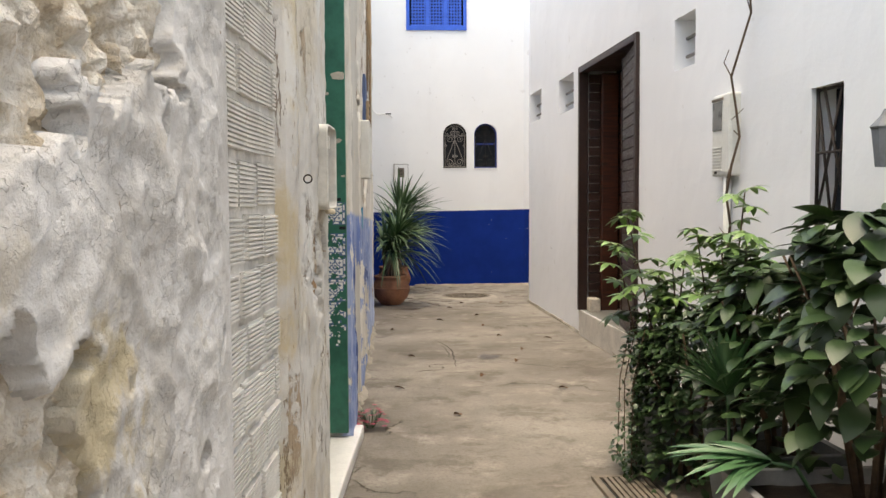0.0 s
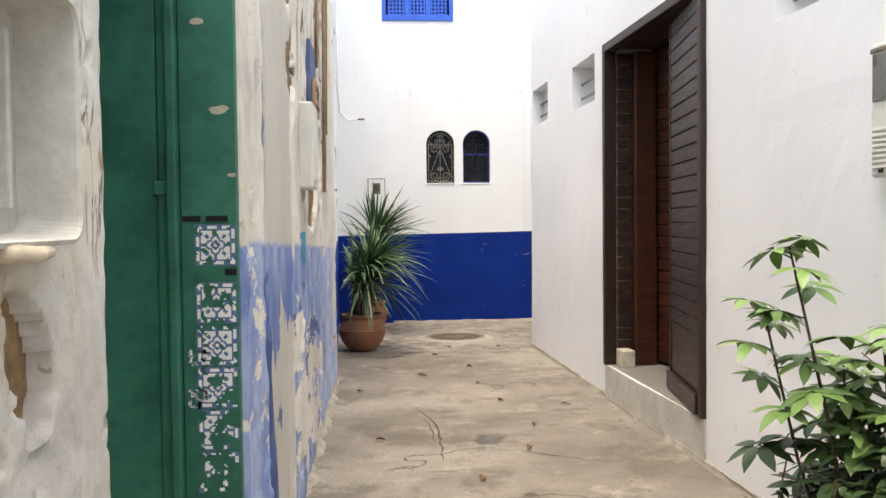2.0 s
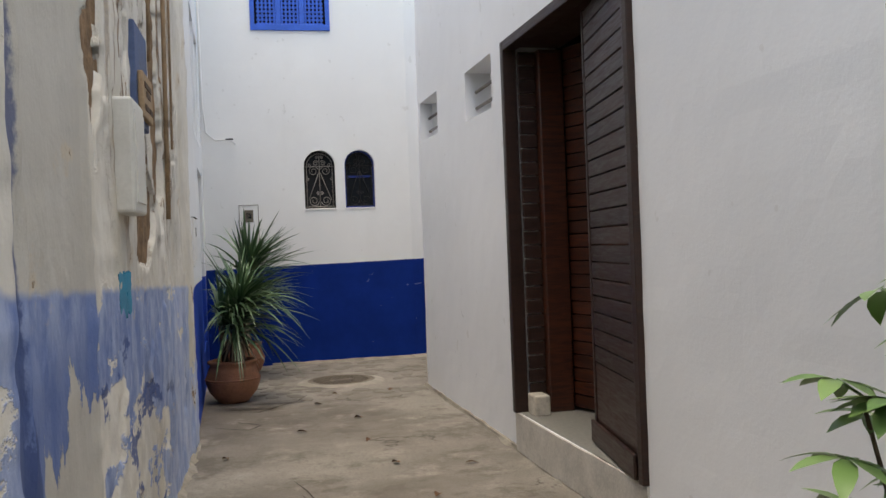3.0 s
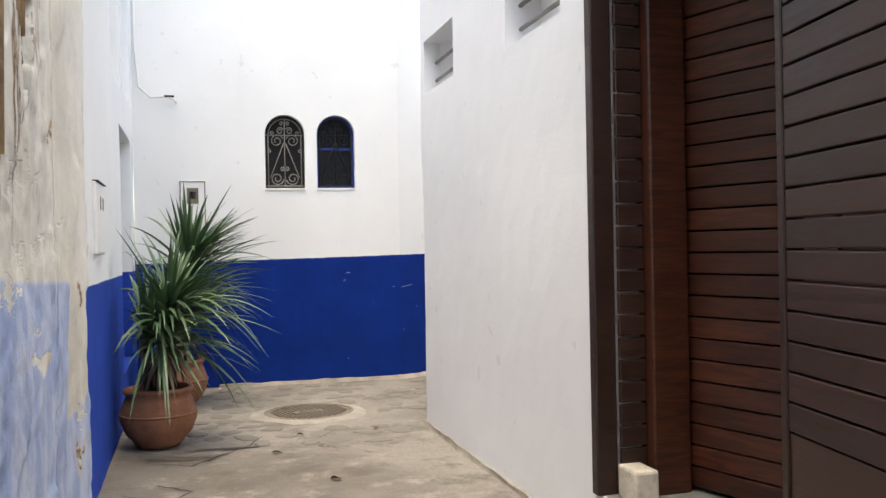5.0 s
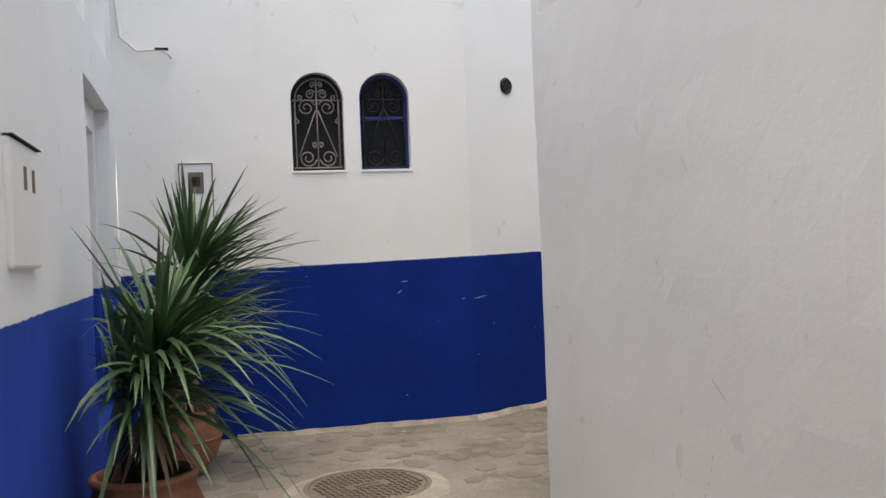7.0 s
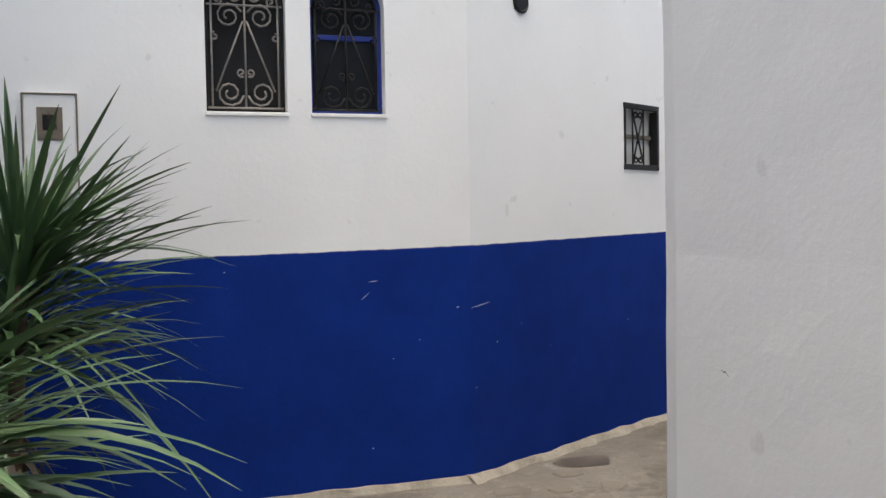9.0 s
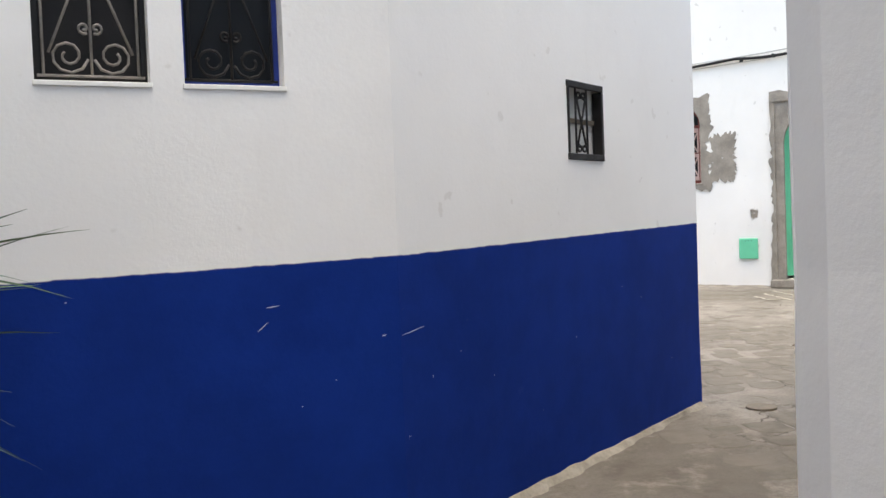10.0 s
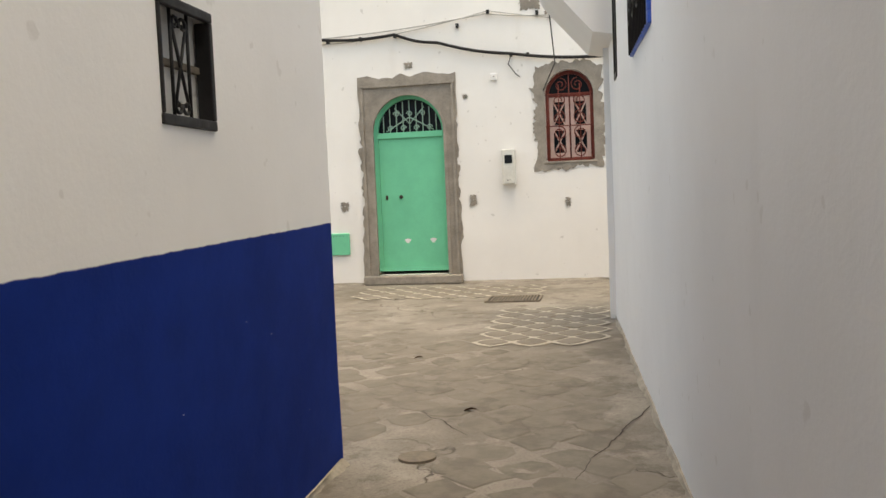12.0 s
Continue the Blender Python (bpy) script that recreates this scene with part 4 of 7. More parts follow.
def blue_shutter():
    s0, s1, z0, z1, _ = SHUTTER
    w, h = s1 - s0, z1 - z0
    sh = thing("window_shutter", "bright blue wooden lattice shutter with square holes", "shutter", kind="structure", at=END.local((s0 + s1) / 2, 0, z0))
    for x0, x1, za, zb in ((-w / 2, w / 2, 0, 0.07), (-w / 2, -w / 2 + 0.05, 0.07, h), (w / 2 - 0.05, w / 2, 0.07, h), (-w / 2 + 0.05, w / 2 - 0.05, h - 0.07, h)):
        part("frame_rail", boxed(x0, x1, -0.02, 0.04, za, zb, 0.004), M_BLUEPAINT, sh)
    pw = (w - 0.1) / 3
    for k in range(3):
        a = -w / 2 + 0.05 + k * pw
        if k:
            part("mullion", boxed(a - 0.03, a + 0.03, -0.015, 0.04, 0.07, h - 0.07, 0.004), M_BLUEPAINT, sh)
        lo, hi = a + 0.045, a + pw - 0.045
        for c in range(5):
            x = lo + (hi - lo) * c / 4
            part("lattice_slat", boxed(x - 0.011, x + 0.011, 0.0, 0.014, 0.07, h - 0.07), M_BLUEPAINT, sh)
        for c in range(22):
            z = 0.08 + c * 0.048
            part("lattice_slat", boxed(a + 0.02, a + pw - 0.02, 0.0142, 0.028, z - 0.011, z + 0.011), M_BLUEPAINT, sh)
    # near-black sheet paints the unlit room seen through the lattice
    part("shade_backing", boxed(-w / 2 + 0.02, w / 2 - 0.02, 0.1, 0.12, 0.02, h - 0.02), M_DARK, sh)


blue_shutter()


def slatted(parent, name, x0, x1, y0, y1, z0, z1, pitch, material):
    """Horizontal boards with shadow gaps between them."""
    count = max(1, round((z1 - z0) / pitch))
    step = (z1 - z0) / count
    me = None
    for k in range(count):
        z = z0 + k * step
        if me is None:
            ob = part(name, boxed(x0, x1, y0, y1, 0.003, step - 0.004, 0.004), material, parent)
            me = ob.data
        else:
            ob = new(name, me)
            ob.parent = parent
        ob.location = (0, 0, z)


def right_door():
    s0, s1, z0, z1, _ = DOOR
    w, h = s1 - s0, z1 - z0
    door = thing("door_1", "dark varnished wooden double door standing half open", "door", kind="structure", at=RIGHT.local(s0, 0, z0))
    for x0, x1, za, zb in ((0.0, 0.055, 0, h), (w - 0.05, w, 0, h), (0.055, w - 0.05, h - 0.06, h)):
        part("door_frame", boxed(x0, x1, -0.028, 0.06, za, zb, 0.006), M_DARKWOOD, door)
    leaf = thing("door_leaf", "", "", at=None)
    leaf.parent = door
    leaf.matrix_basis = pose(w - 0.054, 0.012, 0, 0, 0, -9.5)
    a, b = -0.80, -0.002
    part("stile", boxed(a, a + 0.035, -0.032, 0.03, 0.01, h - 0.068, 0.004), M_DARKWOOD, leaf)
    part("stile", boxed(b - 0.03, b, -0.032, 0.03, 0.01, h - 0.068, 0.004), M_DARKWOOD, leaf)
    part("kick_board", boxed(a - 0.006, b, -0.052, -0.033, 0.012, 0.125, 0.006), M_DARKWOOD, leaf)
    part("bottom_panel", boxed(a + 0.036, b - 0.031, -0.024, 0.02, 0.012, 0.43, 0.004), M_DARKWOOD, leaf)
    slatted(leaf, "slat", a + 0.036, b - 0.031, -0.027, 0.02, 0.433, h - 0.07, 0.089, M_DARKWOOD)
    reveal = thing("side_panel", "", "")
    reveal.parent = door
    reveal.matrix_basis = pose(0.058, 0.065, 0, 0, 0, 90)
    slatted(reveal, "slat", 0.0, 0.11, -0.02, 0.0, 0.10, h - 0.07, 0.088, M_DARKWOOD)
    part("post", boxed(0.02, 0.13, 0.178, 0.34, 0.0, h - 0.065, 0.01), M_WOOD, door)
    inner = thing("inner_leaf", "red-brown slatted inner leaf", "")
    inner.parent = door
    inner.matrix_basis = pose(0.10, 0.35, 0, 0, 0, 17)
    slatted(inner, "slat", 0.0, 0.60, 0.0, 0.03, 0.02, h - 0.05, 0.083, M_WOOD)
    part("stile", boxed(0.602, 0.66, -0.01, 0.035, 0.0, h - 0.05, 0.005), M_DARKWOOD, inner)
    bm = bmesh.new()
    tube(bm, [(0.50, -0.02, 1.15), (0.53, -0.035, 1.15), (0.59, -0.035, 1.15)], 0.008)
    part("latch", bm, M_IRON, inner)
    slatted(inner, "slat", 0.662, 1.55, 0.005, 0.03, 0.02, h - 0.05, 0.083, M_WOOD)
    part("head_lining", boxed(0.056, w - 0.051, 0.062, 0.351, h - 0.04, h - 0.003, 0.004), M_DARKWOOD, door)
    # added ceiling, near-black so the shade behind the door is in its colour
    part("shade_ceiling", boxed(-0.02, w + 0.02, 0.352, 1.3, h + 0.002, h + 0.03), M_DARK, door)
    part("porch_floor", boxed(0.001, w - 0.001, 0.003, 1.3, -0.03, 0.003), plain("grey_floor_tile", (0.20, 0.19, 0.17), 0.6, vary=0.3, scale=40, bump=0.2), door, "speckled grey tiled threshold")
    # added near-black walls close the porch and paint its deep shade
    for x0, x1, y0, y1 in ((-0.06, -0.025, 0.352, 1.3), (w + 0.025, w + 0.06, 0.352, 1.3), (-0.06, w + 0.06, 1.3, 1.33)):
        part("shade_wall", boxed(x0, x1, y0, y1, -0.05, h + 0.03), M_DARK, door)
    tagged(part("loose_block", boxed(-0.075, 0.075, -0.05, 0.05, 0, 0.13, 0.012, m=RIGHT.local(s0 + 0.14, -0.10, z0 - 0.004)), M_LIME),
           "broken whitewashed block beside the dark wooden door", "block")


right_door()


def niche_bars():
    for s0, s1, z0, z1, _ in VENTS:
        w, h = s1 - s0, z1 - z0
        g = thing("wall_vent", "small square wall opening with two round bars", "vent", "wall vents", at=RIGHT.local((s0 + s1) / 2, 0, z0))
        for z in (0.10, 0.22):
            bm = bmesh.new()
            tube(bm, [(-w / 2, 0.09, z), (w / 2, 0.09, z + 0.005)], 0.012)
            part("bar", bm, M_PALEIRON, g, smooth=True)


niche_bars()


def diamond_window():
    s0, s1, z0, z1, _ = WINDOW
    w, h = s1 - s0, z1 - z0
    win = thing("window_3", "small dark window behind a lattice of rusty bars", "window", kind="structure", at=RIGHT.local((s0 + s1) / 2, 0, z0))
    part("pane", boxed(-w / 2, w / 2, 0.12, 0.14, 0, h), M_GLASS, win)
    lines = [[(-w / 2, 0.01), (w / 2, 0.01)], [(-w / 2, h - 0.01), (w / 2, h - 0.01)], [(-w / 2 + 0.01, 0), (-w / 2 + 0.01, h)], [(w / 2 - 0.01, 0), (w / 2 - 0.01, h)], [(-w / 2, h * 0.52), (w / 2, h * 0.52)]]
    for k in range(3):
        x = -w / 2 + w * k / 2
        for g in (-1, 1):
            lines.append([(max(-w / 2, min(w / 2, x)), 0.0), (max(-w / 2, min(w / 2, x + g * 0.22)), h)])
    bars(win, "grille_bar", lines, 0.03, 0.007, M_RUSTIRON)


diamond_window()


def side_grille():
    s0, s1, z0, z1, _ = GRILLE
    w, h = s1 - s0, z1 - z0
    win = thing("window_4", "small white-curtained window behind a black iron grille", "window", kind="structure", at=SIDE.local((s0 + s1) / 2, 0, z0))
    part("pane", boxed(-w / 2, w / 2, 0.052, 0.062, 0, h), plain("net_curtain", (0.62, 0.62, 0.60), 0.8, vary=0.08, scale=6), win, "pale curtain behind glass")
    part("window_rail", boxed(-w / 2, w / 2, 0.032, 0.051, h * 0.48, h * 0.48 + 0.025, 0.004), M_CASTIRON, win)
    for x0, x1, za, zb in ((-w / 2 - 0.012, w / 2 + 0.012, -0.014, 0.02), (-w / 2 - 0.012, w / 2 + 0.012, h - 0.02, h + 0.014), (-w / 2 - 0.008, -w / 2 + 0.008, 0.02, h - 0.02), (w / 2 - 0.016, w / 2 + 0.012, 0.02, h - 0.02)):
        part("grille_frame", boxed(x0, x1, -0.012, 0.045 if x0 > 0 else 0.01, za, zb, 0.005), M_IRON, win)
    lines = [[(-0.06, 0), (-0.06, h)], [(0.06, 0), (0.06, h)], [(-0.05, 0.05), (0.05, h - 0.06)], [(0.05, 0.05), (-0.05, h - 0.06)]]
    for g in (-1, 1):
        lines.append([(g * x, z) for x, z in spiral(0.03, h - 0.055, 0.028, radians(200), 1.1, -1, 10)])
        lines.append([(g * x, z) for x, z in spiral(0.03, 0.055, 0.028, radians(160), 1.1, 1, 10)])
    bars(win, "grille_bar", lines, 0.02, 0.006, M_IRON)
    vent = thing("vent_grille", "round black vent grille high in the white wall", "vent", at=SIDE.local(0.41, 0, 2.405))
    bm = lathe([(0.058, -0.004), (0.062, 0.004), (0.05, 0.012), (0.045, 0.006)], 24)
    bmesh.ops.rotate(bm, matrix=Matrix.Rotation(radians(90), 3, "X"), verts=bm.verts)
    part("ring", bm, M_IRON, vent)
    for k in range(4):
        part("louvre", boxed(-0.05, 0.05, 0.0, 0.02, -0.036 + k * 0.024 - 0.008, -0.036 + k * 0.024 + 0.006), M_RUSTIRON, vent)


side_grille()


def lane_windows():
    win = thing("window_5", "high window with a blue frame and black grille", "window", kind="structure", at=RIGHT_FAR.local(5.52, 0, 2.17))
    w, h = 1.24, 1.23
    for x0, x1, za, zb in ((-w / 2, w / 2, 0.002, 0.07), (-w / 2, w / 2, h - 0.07, h - 0.002), (-w / 2 + 0.001, -w / 2 + 0.07, 0.07, h - 0.07), (w / 2 - 0.07, w / 2 - 0.001, 0.07, h - 0.07)):
        part("window_frame", boxed(x0, x1, -0.02, 0.08, za, zb, 0.006), M_BLUEPAINT, win)
    part("pane", boxed(-w / 2, w / 2, 0.14, 0.15, 0, h), M_GLASS, win)
    lines = [[(-w / 2 + 0.1 * k, 0), (-w / 2 + 0.1 * k, h)] for k in range(1, 13)]
    lines += [spiral(-0.45 + 0.3 * k, 0.25, 0.11, 0, 1.4, 1) for k in range(4)] + [[(-w / 2, 0.4), (w / 2, 0.4)]]
    bars(win, "grille_bar", lines, -0.03, 0.007, M_IRON)
    slot = thing("window_6", "narrow high window with a dark frame", "window", kind="structure", at=RIGHT_FAR.local(7.925, 0, 2.25))
    part("window_frame", boxed(-0.175, 0.175, -0.012, 0.03, 0, 0.05, 0.004), M_IRON, slot)
    for g in (-1, 1):
        part("window_frame", boxed(g * 0.15 - 0.024, g * 0.15 + 0.024, -0.012, 0.03, 0.05, 1.14, 0.004), M_IRON, slot)
    part("pane", boxed(-0.175, 0.175, 0.05, 0.06, 0, 1.14), M_GLASS, slot)


lane_windows()


# ---- far wall across the square ----
def ragged_patch(line, s0, s1, z0, z1, hole=None, d=0.006, rough=0.06, seed=0.0, thick=0.014):
    """A cement patch with a torn edge, standing a little proud; hole is left open (arched)."""
    mid = ((s0 + s1) / 2, (z0 + z1) / 2)
    bm = bmesh.new()
    outer = []
    n = 140
    for k in range(n):
        a = k * math.tau / n
        c, s = math.cos(a), math.sin(a)
        q = 1 / max(abs(c) / ((s1 - s0) / 2), abs(s) / ((z1 - z0) / 2))
        q += rough * (noise.noise(Vector((c * 3 + seed, s * 3, 1.3))) + 0.9 * noise.noise(Vector((c * 9, s * 9, seed))) + 0.7 * noise.noise(Vector((c * 23, s * 23, seed))))
        outer.append((mid[0] + q * c, max(0.02, mid[1] + q * s)))
    if hole:
        h0, h1, hz0, hz1, r = hole
        loop = [(h0, hz0)] + arch_points(hole, 24) + [(h1, hz0)]
        inner = []
        for k in range(n):
            a = k * math.tau / n
            c, s = math.cos(a), math.sin(a)
            best = None
            for p, q in zip(loop, loop[1:] + loop[:1]):
                ax, az, bx, bz = p[0] - mid[0], p[1] - mid[1], q[0] - mid[0], q[1] - mid[1]
                den = c * (bz - az) - s * (bx - ax)
                if abs(den) < 1e-9:
                    continue
                t = (ax * (bz - az) - az * (bx - ax)) / den
                u = (ax * s - az * c) / den
                if t > 0 and -1e-6 <= u <= 1 + 1e-6:
                    best = t if best is None else max(best, t)
            best = best or 0.01
            inner.append((mid[0] + best * c, mid[1] + best * s))
    else:
        inner = [(mid[0] + 0.01 * math.cos(k * math.tau / n), mid[1] + 0.01 * math.sin(k * math.tau / n)) for k in range(n)]
    ro = [bm.verts.new(line.at(s, d, z)) for s, z in outer]
    ri = [bm.verts.new(line.at(s, d + 0.004, z)) for s, z in inner]
    rb = [bm.verts.new(line.at(s, d - thick, z)) for s, z in outer]
    rc = [bm.verts.new(line.at(s, d - thick, z)) for s, z in inner]
    for k in range(n):
        j = (k + 1) % n
        bm.faces.new((ro[k], ro[j], ri[j], ri[k]))
        bm.faces.new((ro[k], ro[j], rb[j], rb[k]))
        bm.faces.new((ri[k], ri[j], rc[j], rc[k]))
    return bm


def far_door():
    s0, s1, z0, z1, r = FAR_DOOR
    w, h = s1 - s0, z1 - z0
    tagged(part("cement_surround", ragged_patch(FAR, 0.36, 1.84, 0.0, 3.08, FAR_DOOR, d=0.016, rough=0.06, seed=2, thick=0.03), M_CEMENT), "rough grey cement patch round the mint green door", "cement patch")
    door = thing("door_2", "closed mint green metal door with an arched fanlight", "door", kind="structure", at=FAR.local((s0 + s1) / 2, 0, z0))
    part("cement_moulding", arch_ring(-w / 2 - 0.02, w / 2 + 0.02, 0.0, h + 0.02, r + 0.02, 0.05, -0.035, 0.02, False), M_CEMENT, door)
    part("lintel_band", boxed(-0.70, 0.70, -0.05, -0.018, h + 0.10, h + 0.13, 0.004), M_CEMENT, door)
    for g in (-1, 1):
        part("side_band", boxed(g * 0.68 - 0.02, g * 0.68 + 0.02, -0.045, -0.018, 0.0, h + 0.098, 0.004), M_CEMENT, door)
    part("door_frame", arch_ring(-w / 2, w / 2, 0.05, h, r, 0.075, 0.10, 0.16), M_MINT, door)
    part("door_leaf", boxed(-w / 2 + 0.076, w / 2 - 0.076, 0.115, 0.15, 0.06, 2.03, 0.004), M_MINT, door)
    part("transom", boxed(-w / 2 + 0.06, w / 2 - 0.06, 0.085, 0.155, 2.032, 2.12, 0.006), M_MINT, door)
    part("kick_rail", boxed(-w / 2 + 0.08, w / 2 - 0.08, 0.108, 0.1148, 0.07, 0.13), M_MINT, door)
    base = 2.12
    ri = r - 0.075
    lines = []
    for k in range(-4, 5):
        x = k * 0.1
        top = base - 0.02 + math.sqrt(max(0, ri * ri - x * x))
        lines.append([(x, base), (x, min(top, h - 0.08))])
    lines += [[(-0.36, base + 0.02), (0.0, base + 0.22)], [(0.36, base + 0.02), (0.0, base + 0.22)], [(-0.22, base + 0.36), (0.0, base + 0.12)], [(0.22, base + 0.36), (0.0, base + 0.12)]]
    for x in (-0.3, -0.1, 0.1, 0.3):
        lines.append(spiral(x, base + 0.06, 0.045, 0, 1.3, 1, 12))
    for x in (-0.2, 0.0, 0.2):
        lines.append(spiral(x, base + 0.27, 0.045, math.pi, 1.3, -1, 12))
    bars(door, "fanlight_bar", lines, 0.13, 0.009, plain("pale_mint_bar", (0.34, 0.50, 0.42), 0.5, vary=0.1))
    part("fanlight_pane", boxed(-w / 2 + 0.05, w / 2 - 0.05, 0.19, 0.2, 2.08, h), M_GLASS, door)
    bm = bmesh.new()
    bmesh.ops.create_uvsphere(bm, u_segments=12, v_segments=8, radius=0.03)
    bmesh.ops.translate(bm, vec=(-0.17, 0.09, 1.16), verts=bm.verts)
    part("knob", bm, M_RUSTIRON, door, "dark round knob", True)
    part("lock", boxed(-0.41, -0.375, 0.10, 0.116, 1.12, 1.19, 0.004), M_RUSTIRON, door)
    for x in (-0.10, 0.29):
        bm = bmesh.new()
        vs = [bm.verts.new((x + 0.06 * math.cos(a) * (0.7 + 0.3 * math.sin(3 * a)), 0.1135, 0.50 + 0.035 * math.sin(a))) for a in (k * math.tau / 12 for k in range(12))]
        bm.faces.new(vs)
        part("scraped_spot", bm, M_WHITEPAINT, door, "bare scraped spot")
    part("door_step", boxed(-0.74, 0.74, -0.16, 0.1, -z0, -0.005, 0.015), M_CEMENT, door, "worn brick and cement step")


far_door()


def far_window(hole, name, label):
    s0, s1, z0, z1, r = hole
    w, h = s1 - s0, z1 - z0
    tagged(part("cement_surround", ragged_patch(FAR, s0 - 0.16, s1 + 0.16, z0 - 0.12, z1 + 0.13, hole, d=0.014, rough=0.09, seed=s0, thick=0.03), M_CEMENT), "rough grey cement patch round an arched window", "cement patch", "window surrounds")
    win = thing(name, label, "window", kind="structure", at=FAR.local((s0 + s1) / 2, 0, z0))
    part("window_frame", arch_ring(-w / 2, w / 2, 0, h, r, 0.05, 0.10, 0.15), M_REDIRON, win)
    part("transom", boxed(-w / 2 + 0.05, w / 2 - 0.05, 0.10, 0.15, h - r - 0.03, h - r + 0.02), M_REDIRON, win)
    top = h - r - 0.032
    for g in (-1, 1):
        x0, x1 = (-w / 2 + 0.05, -0.012) if g < 0 else (0.012, w / 2 - 0.05)
        sh = thing("shutter_leaf", "", "")
        sh.parent = win
        for a, b, c, d in ((x0, x0 + 0.055, 0.05, top), (x1 - 0.055, x1, 0.05, top), (x0 + 0.055, x1 - 0.055, 0.05, 0.12), (x0 + 0.055, x1 - 0.055, top - 0.07, top), (x0 + 0.055, x1 - 0.055, top / 2 - 0.02, top / 2 + 0.06)):
            part("rail", boxed(a, b, 0.11, 0.14, c, d, 0.003), M_PINKWOOD, sh)
        for za, zb in ((0.12, top / 2 - 0.02), (top / 2 + 0.06, top - 0.07)):
            for p, q in ((za, zb), (zb, za)):
                bm = bmesh.new()
                tube(bm, [(x0 + 0.055, 0.125, p), (x1 - 0.055, 0.125, q)], 0.012)
                part("cross_bar", bm, M_PINKWOOD, sh)
    part("pane", arch_pane(-w / 2 + 0.03, w / 2 - 0.03, 0.02, h - 0.03, r - 0.03, 0.16), M_GLASS, win)
    lines = [[(x, 0.0), (x, h - 0.05 if abs(x) < 0.1 else h - 0.2)] for x in (-0.3, -0.15, 0, 0.15, 0.3)]
    lines += [[(-w / 2, z), (w / 2, z)] for z in (0.03, 0.5, h - r)]
    for g in (-1, 1):
        for z in (0.14, 0.40, 0.62, 0.86):
            lines.append(spiral(g * 0.15, z, 0.10, math.pi / 2, 1.3, g, 14, 0.4))
        lines.append(spiral(g * 0.12, h - r + 0.13, 0.10, math.pi / 2, 1.4, g, 14))
    bars(win, "grille_bar", lines, 0.03, 0.008, M_REDIRON)
    part("window_sill", boxed(-w / 2 - 0.03, w / 2 + 0.03, -0.03, 0.1, -0.03, -0.002, 0.006), M_CEMENT, win)


far_window(FAR_WINDOW, "window_7", "arched window with pale pink shutters and red-brown scrolled grille")
far_window(FAR_WINDOW_B, "window_8", "second arched window with a red-brown scrolled grille")


def utility_box(name, label, m, w, h, depth, material, extras=()):
    """A shallow cabinet with a rim, a glazed reading window and a lower cover."""
    b = thing(name, label, "meter box", at=m)
    part("body", boxed(-w / 2, w / 2, -depth, 0.01, 0, h, 0.012), material, b)
    for kind, x0, x1, z0, z1, mat_ in extras:
        part(kind, boxed(x0, x1, -depth - 0.006, -depth + 0.004, z0, z1, 0.002), mat_, b)
    return b


utility_box("electric_meter", "white plastic electric meter on the old wall", FAR.local(2.575, 0, 1.41), 0.19, 0.50, 0.10, M_PLASTIC,
            [("reading_window", -0.055, 0.055, 0.30, 0.42, M_GLASS), ("seal", -0.03, 0.03, 0.05, 0.075, M_RUSTIRON), ("lower_cover", -0.08, 0.08, 0.02, 0.26, M_PLASTIC)])
gb = utility_box("gas_hatch", "pale mint metal hatch low in the wall", FAR.local(-0.02, 0, 0.45), 0.30, 0.33, 0.03, M_MINT,
                 [("vent_hole", -0.10 + 0.05 * k, -0.085 + 0.05 * k, 0.285, 0.295, M_IRON) for k in range(4)])
utility_box("switch_box", "small white junction box under the cables", FAR.local(2.40, 0, 2.91), 0.10, 0.10, 0.04, M_WHITEPAINT, [("screw", -0.01, 0.01, 0.045, 0.06, M_PALEIRON)])
for s, z, w, h, sd in ((0.083, 1.18, 0.10, 0.13, 1), (2.03, 1.205, 0.09, 0.15, 2), (1.97, 2.71, 0.06, 0.06, 3), (2.95, 4.0, 0.26, 0.24, 4), (3.25, 3.86, 0.16, 0.12, 5), (1.15, 3.21, 0.10, 0.08, 6), (3.40, 1.13, 0.06, 0.12, 7)):
    tagged(part("bare_spot", ragged_patch(FAR, s - w / 2, s + w / 2, z - h / 2, z + h / 2, d=0.012, rough=0.03, seed=sd, thick=0.02), M_CEMENT), "grey cement repair spot in the whitewash", "wall patch", "wall repairs")
tagged(part("bare_patch", ragged_patch(FAR, -0.62, -0.20, 1.72, 2.48, d=0.012, rough=0.08, seed=8, thick=0.02), M_CEMENT), "large grey cement patch beside the second window", "wall patch", "wall repairs")


def cable(name, pts, r, material, label):
    bm = bmesh.new()
    tube(bm, pts, r, 6)
    return tagged(part(name, bm, material, smooth=True), label, "cable", "cables")


def sag(line, stops, d):
    """Points along a wall through (s, z) stops, with small dips between them."""
    out = []
    for (sa, za), (sb, zb) in zip(stops, stops[1:]):
        for k in range(6):
            f = k / 6
            out.append(line.at(sa + (sb - sa) * f, d, za + (zb - za) * f - 0.035 * math.sin(math.pi * f)))
    return out + [line.at(stops[-1][0], d, stops[-1][1])]


cable("wall_cable", sag(FAR, [(-6, 3.5), (-2.5, 3.62), (-0.15, 3.66), (0.97, 3.66), (1.6, 3.5), (2.66, 3.27), (4.0, 3.15), (6.5, 3.2)], 0.05), 0.022, M_RUBBER, "thick black cable slung along the old wall")
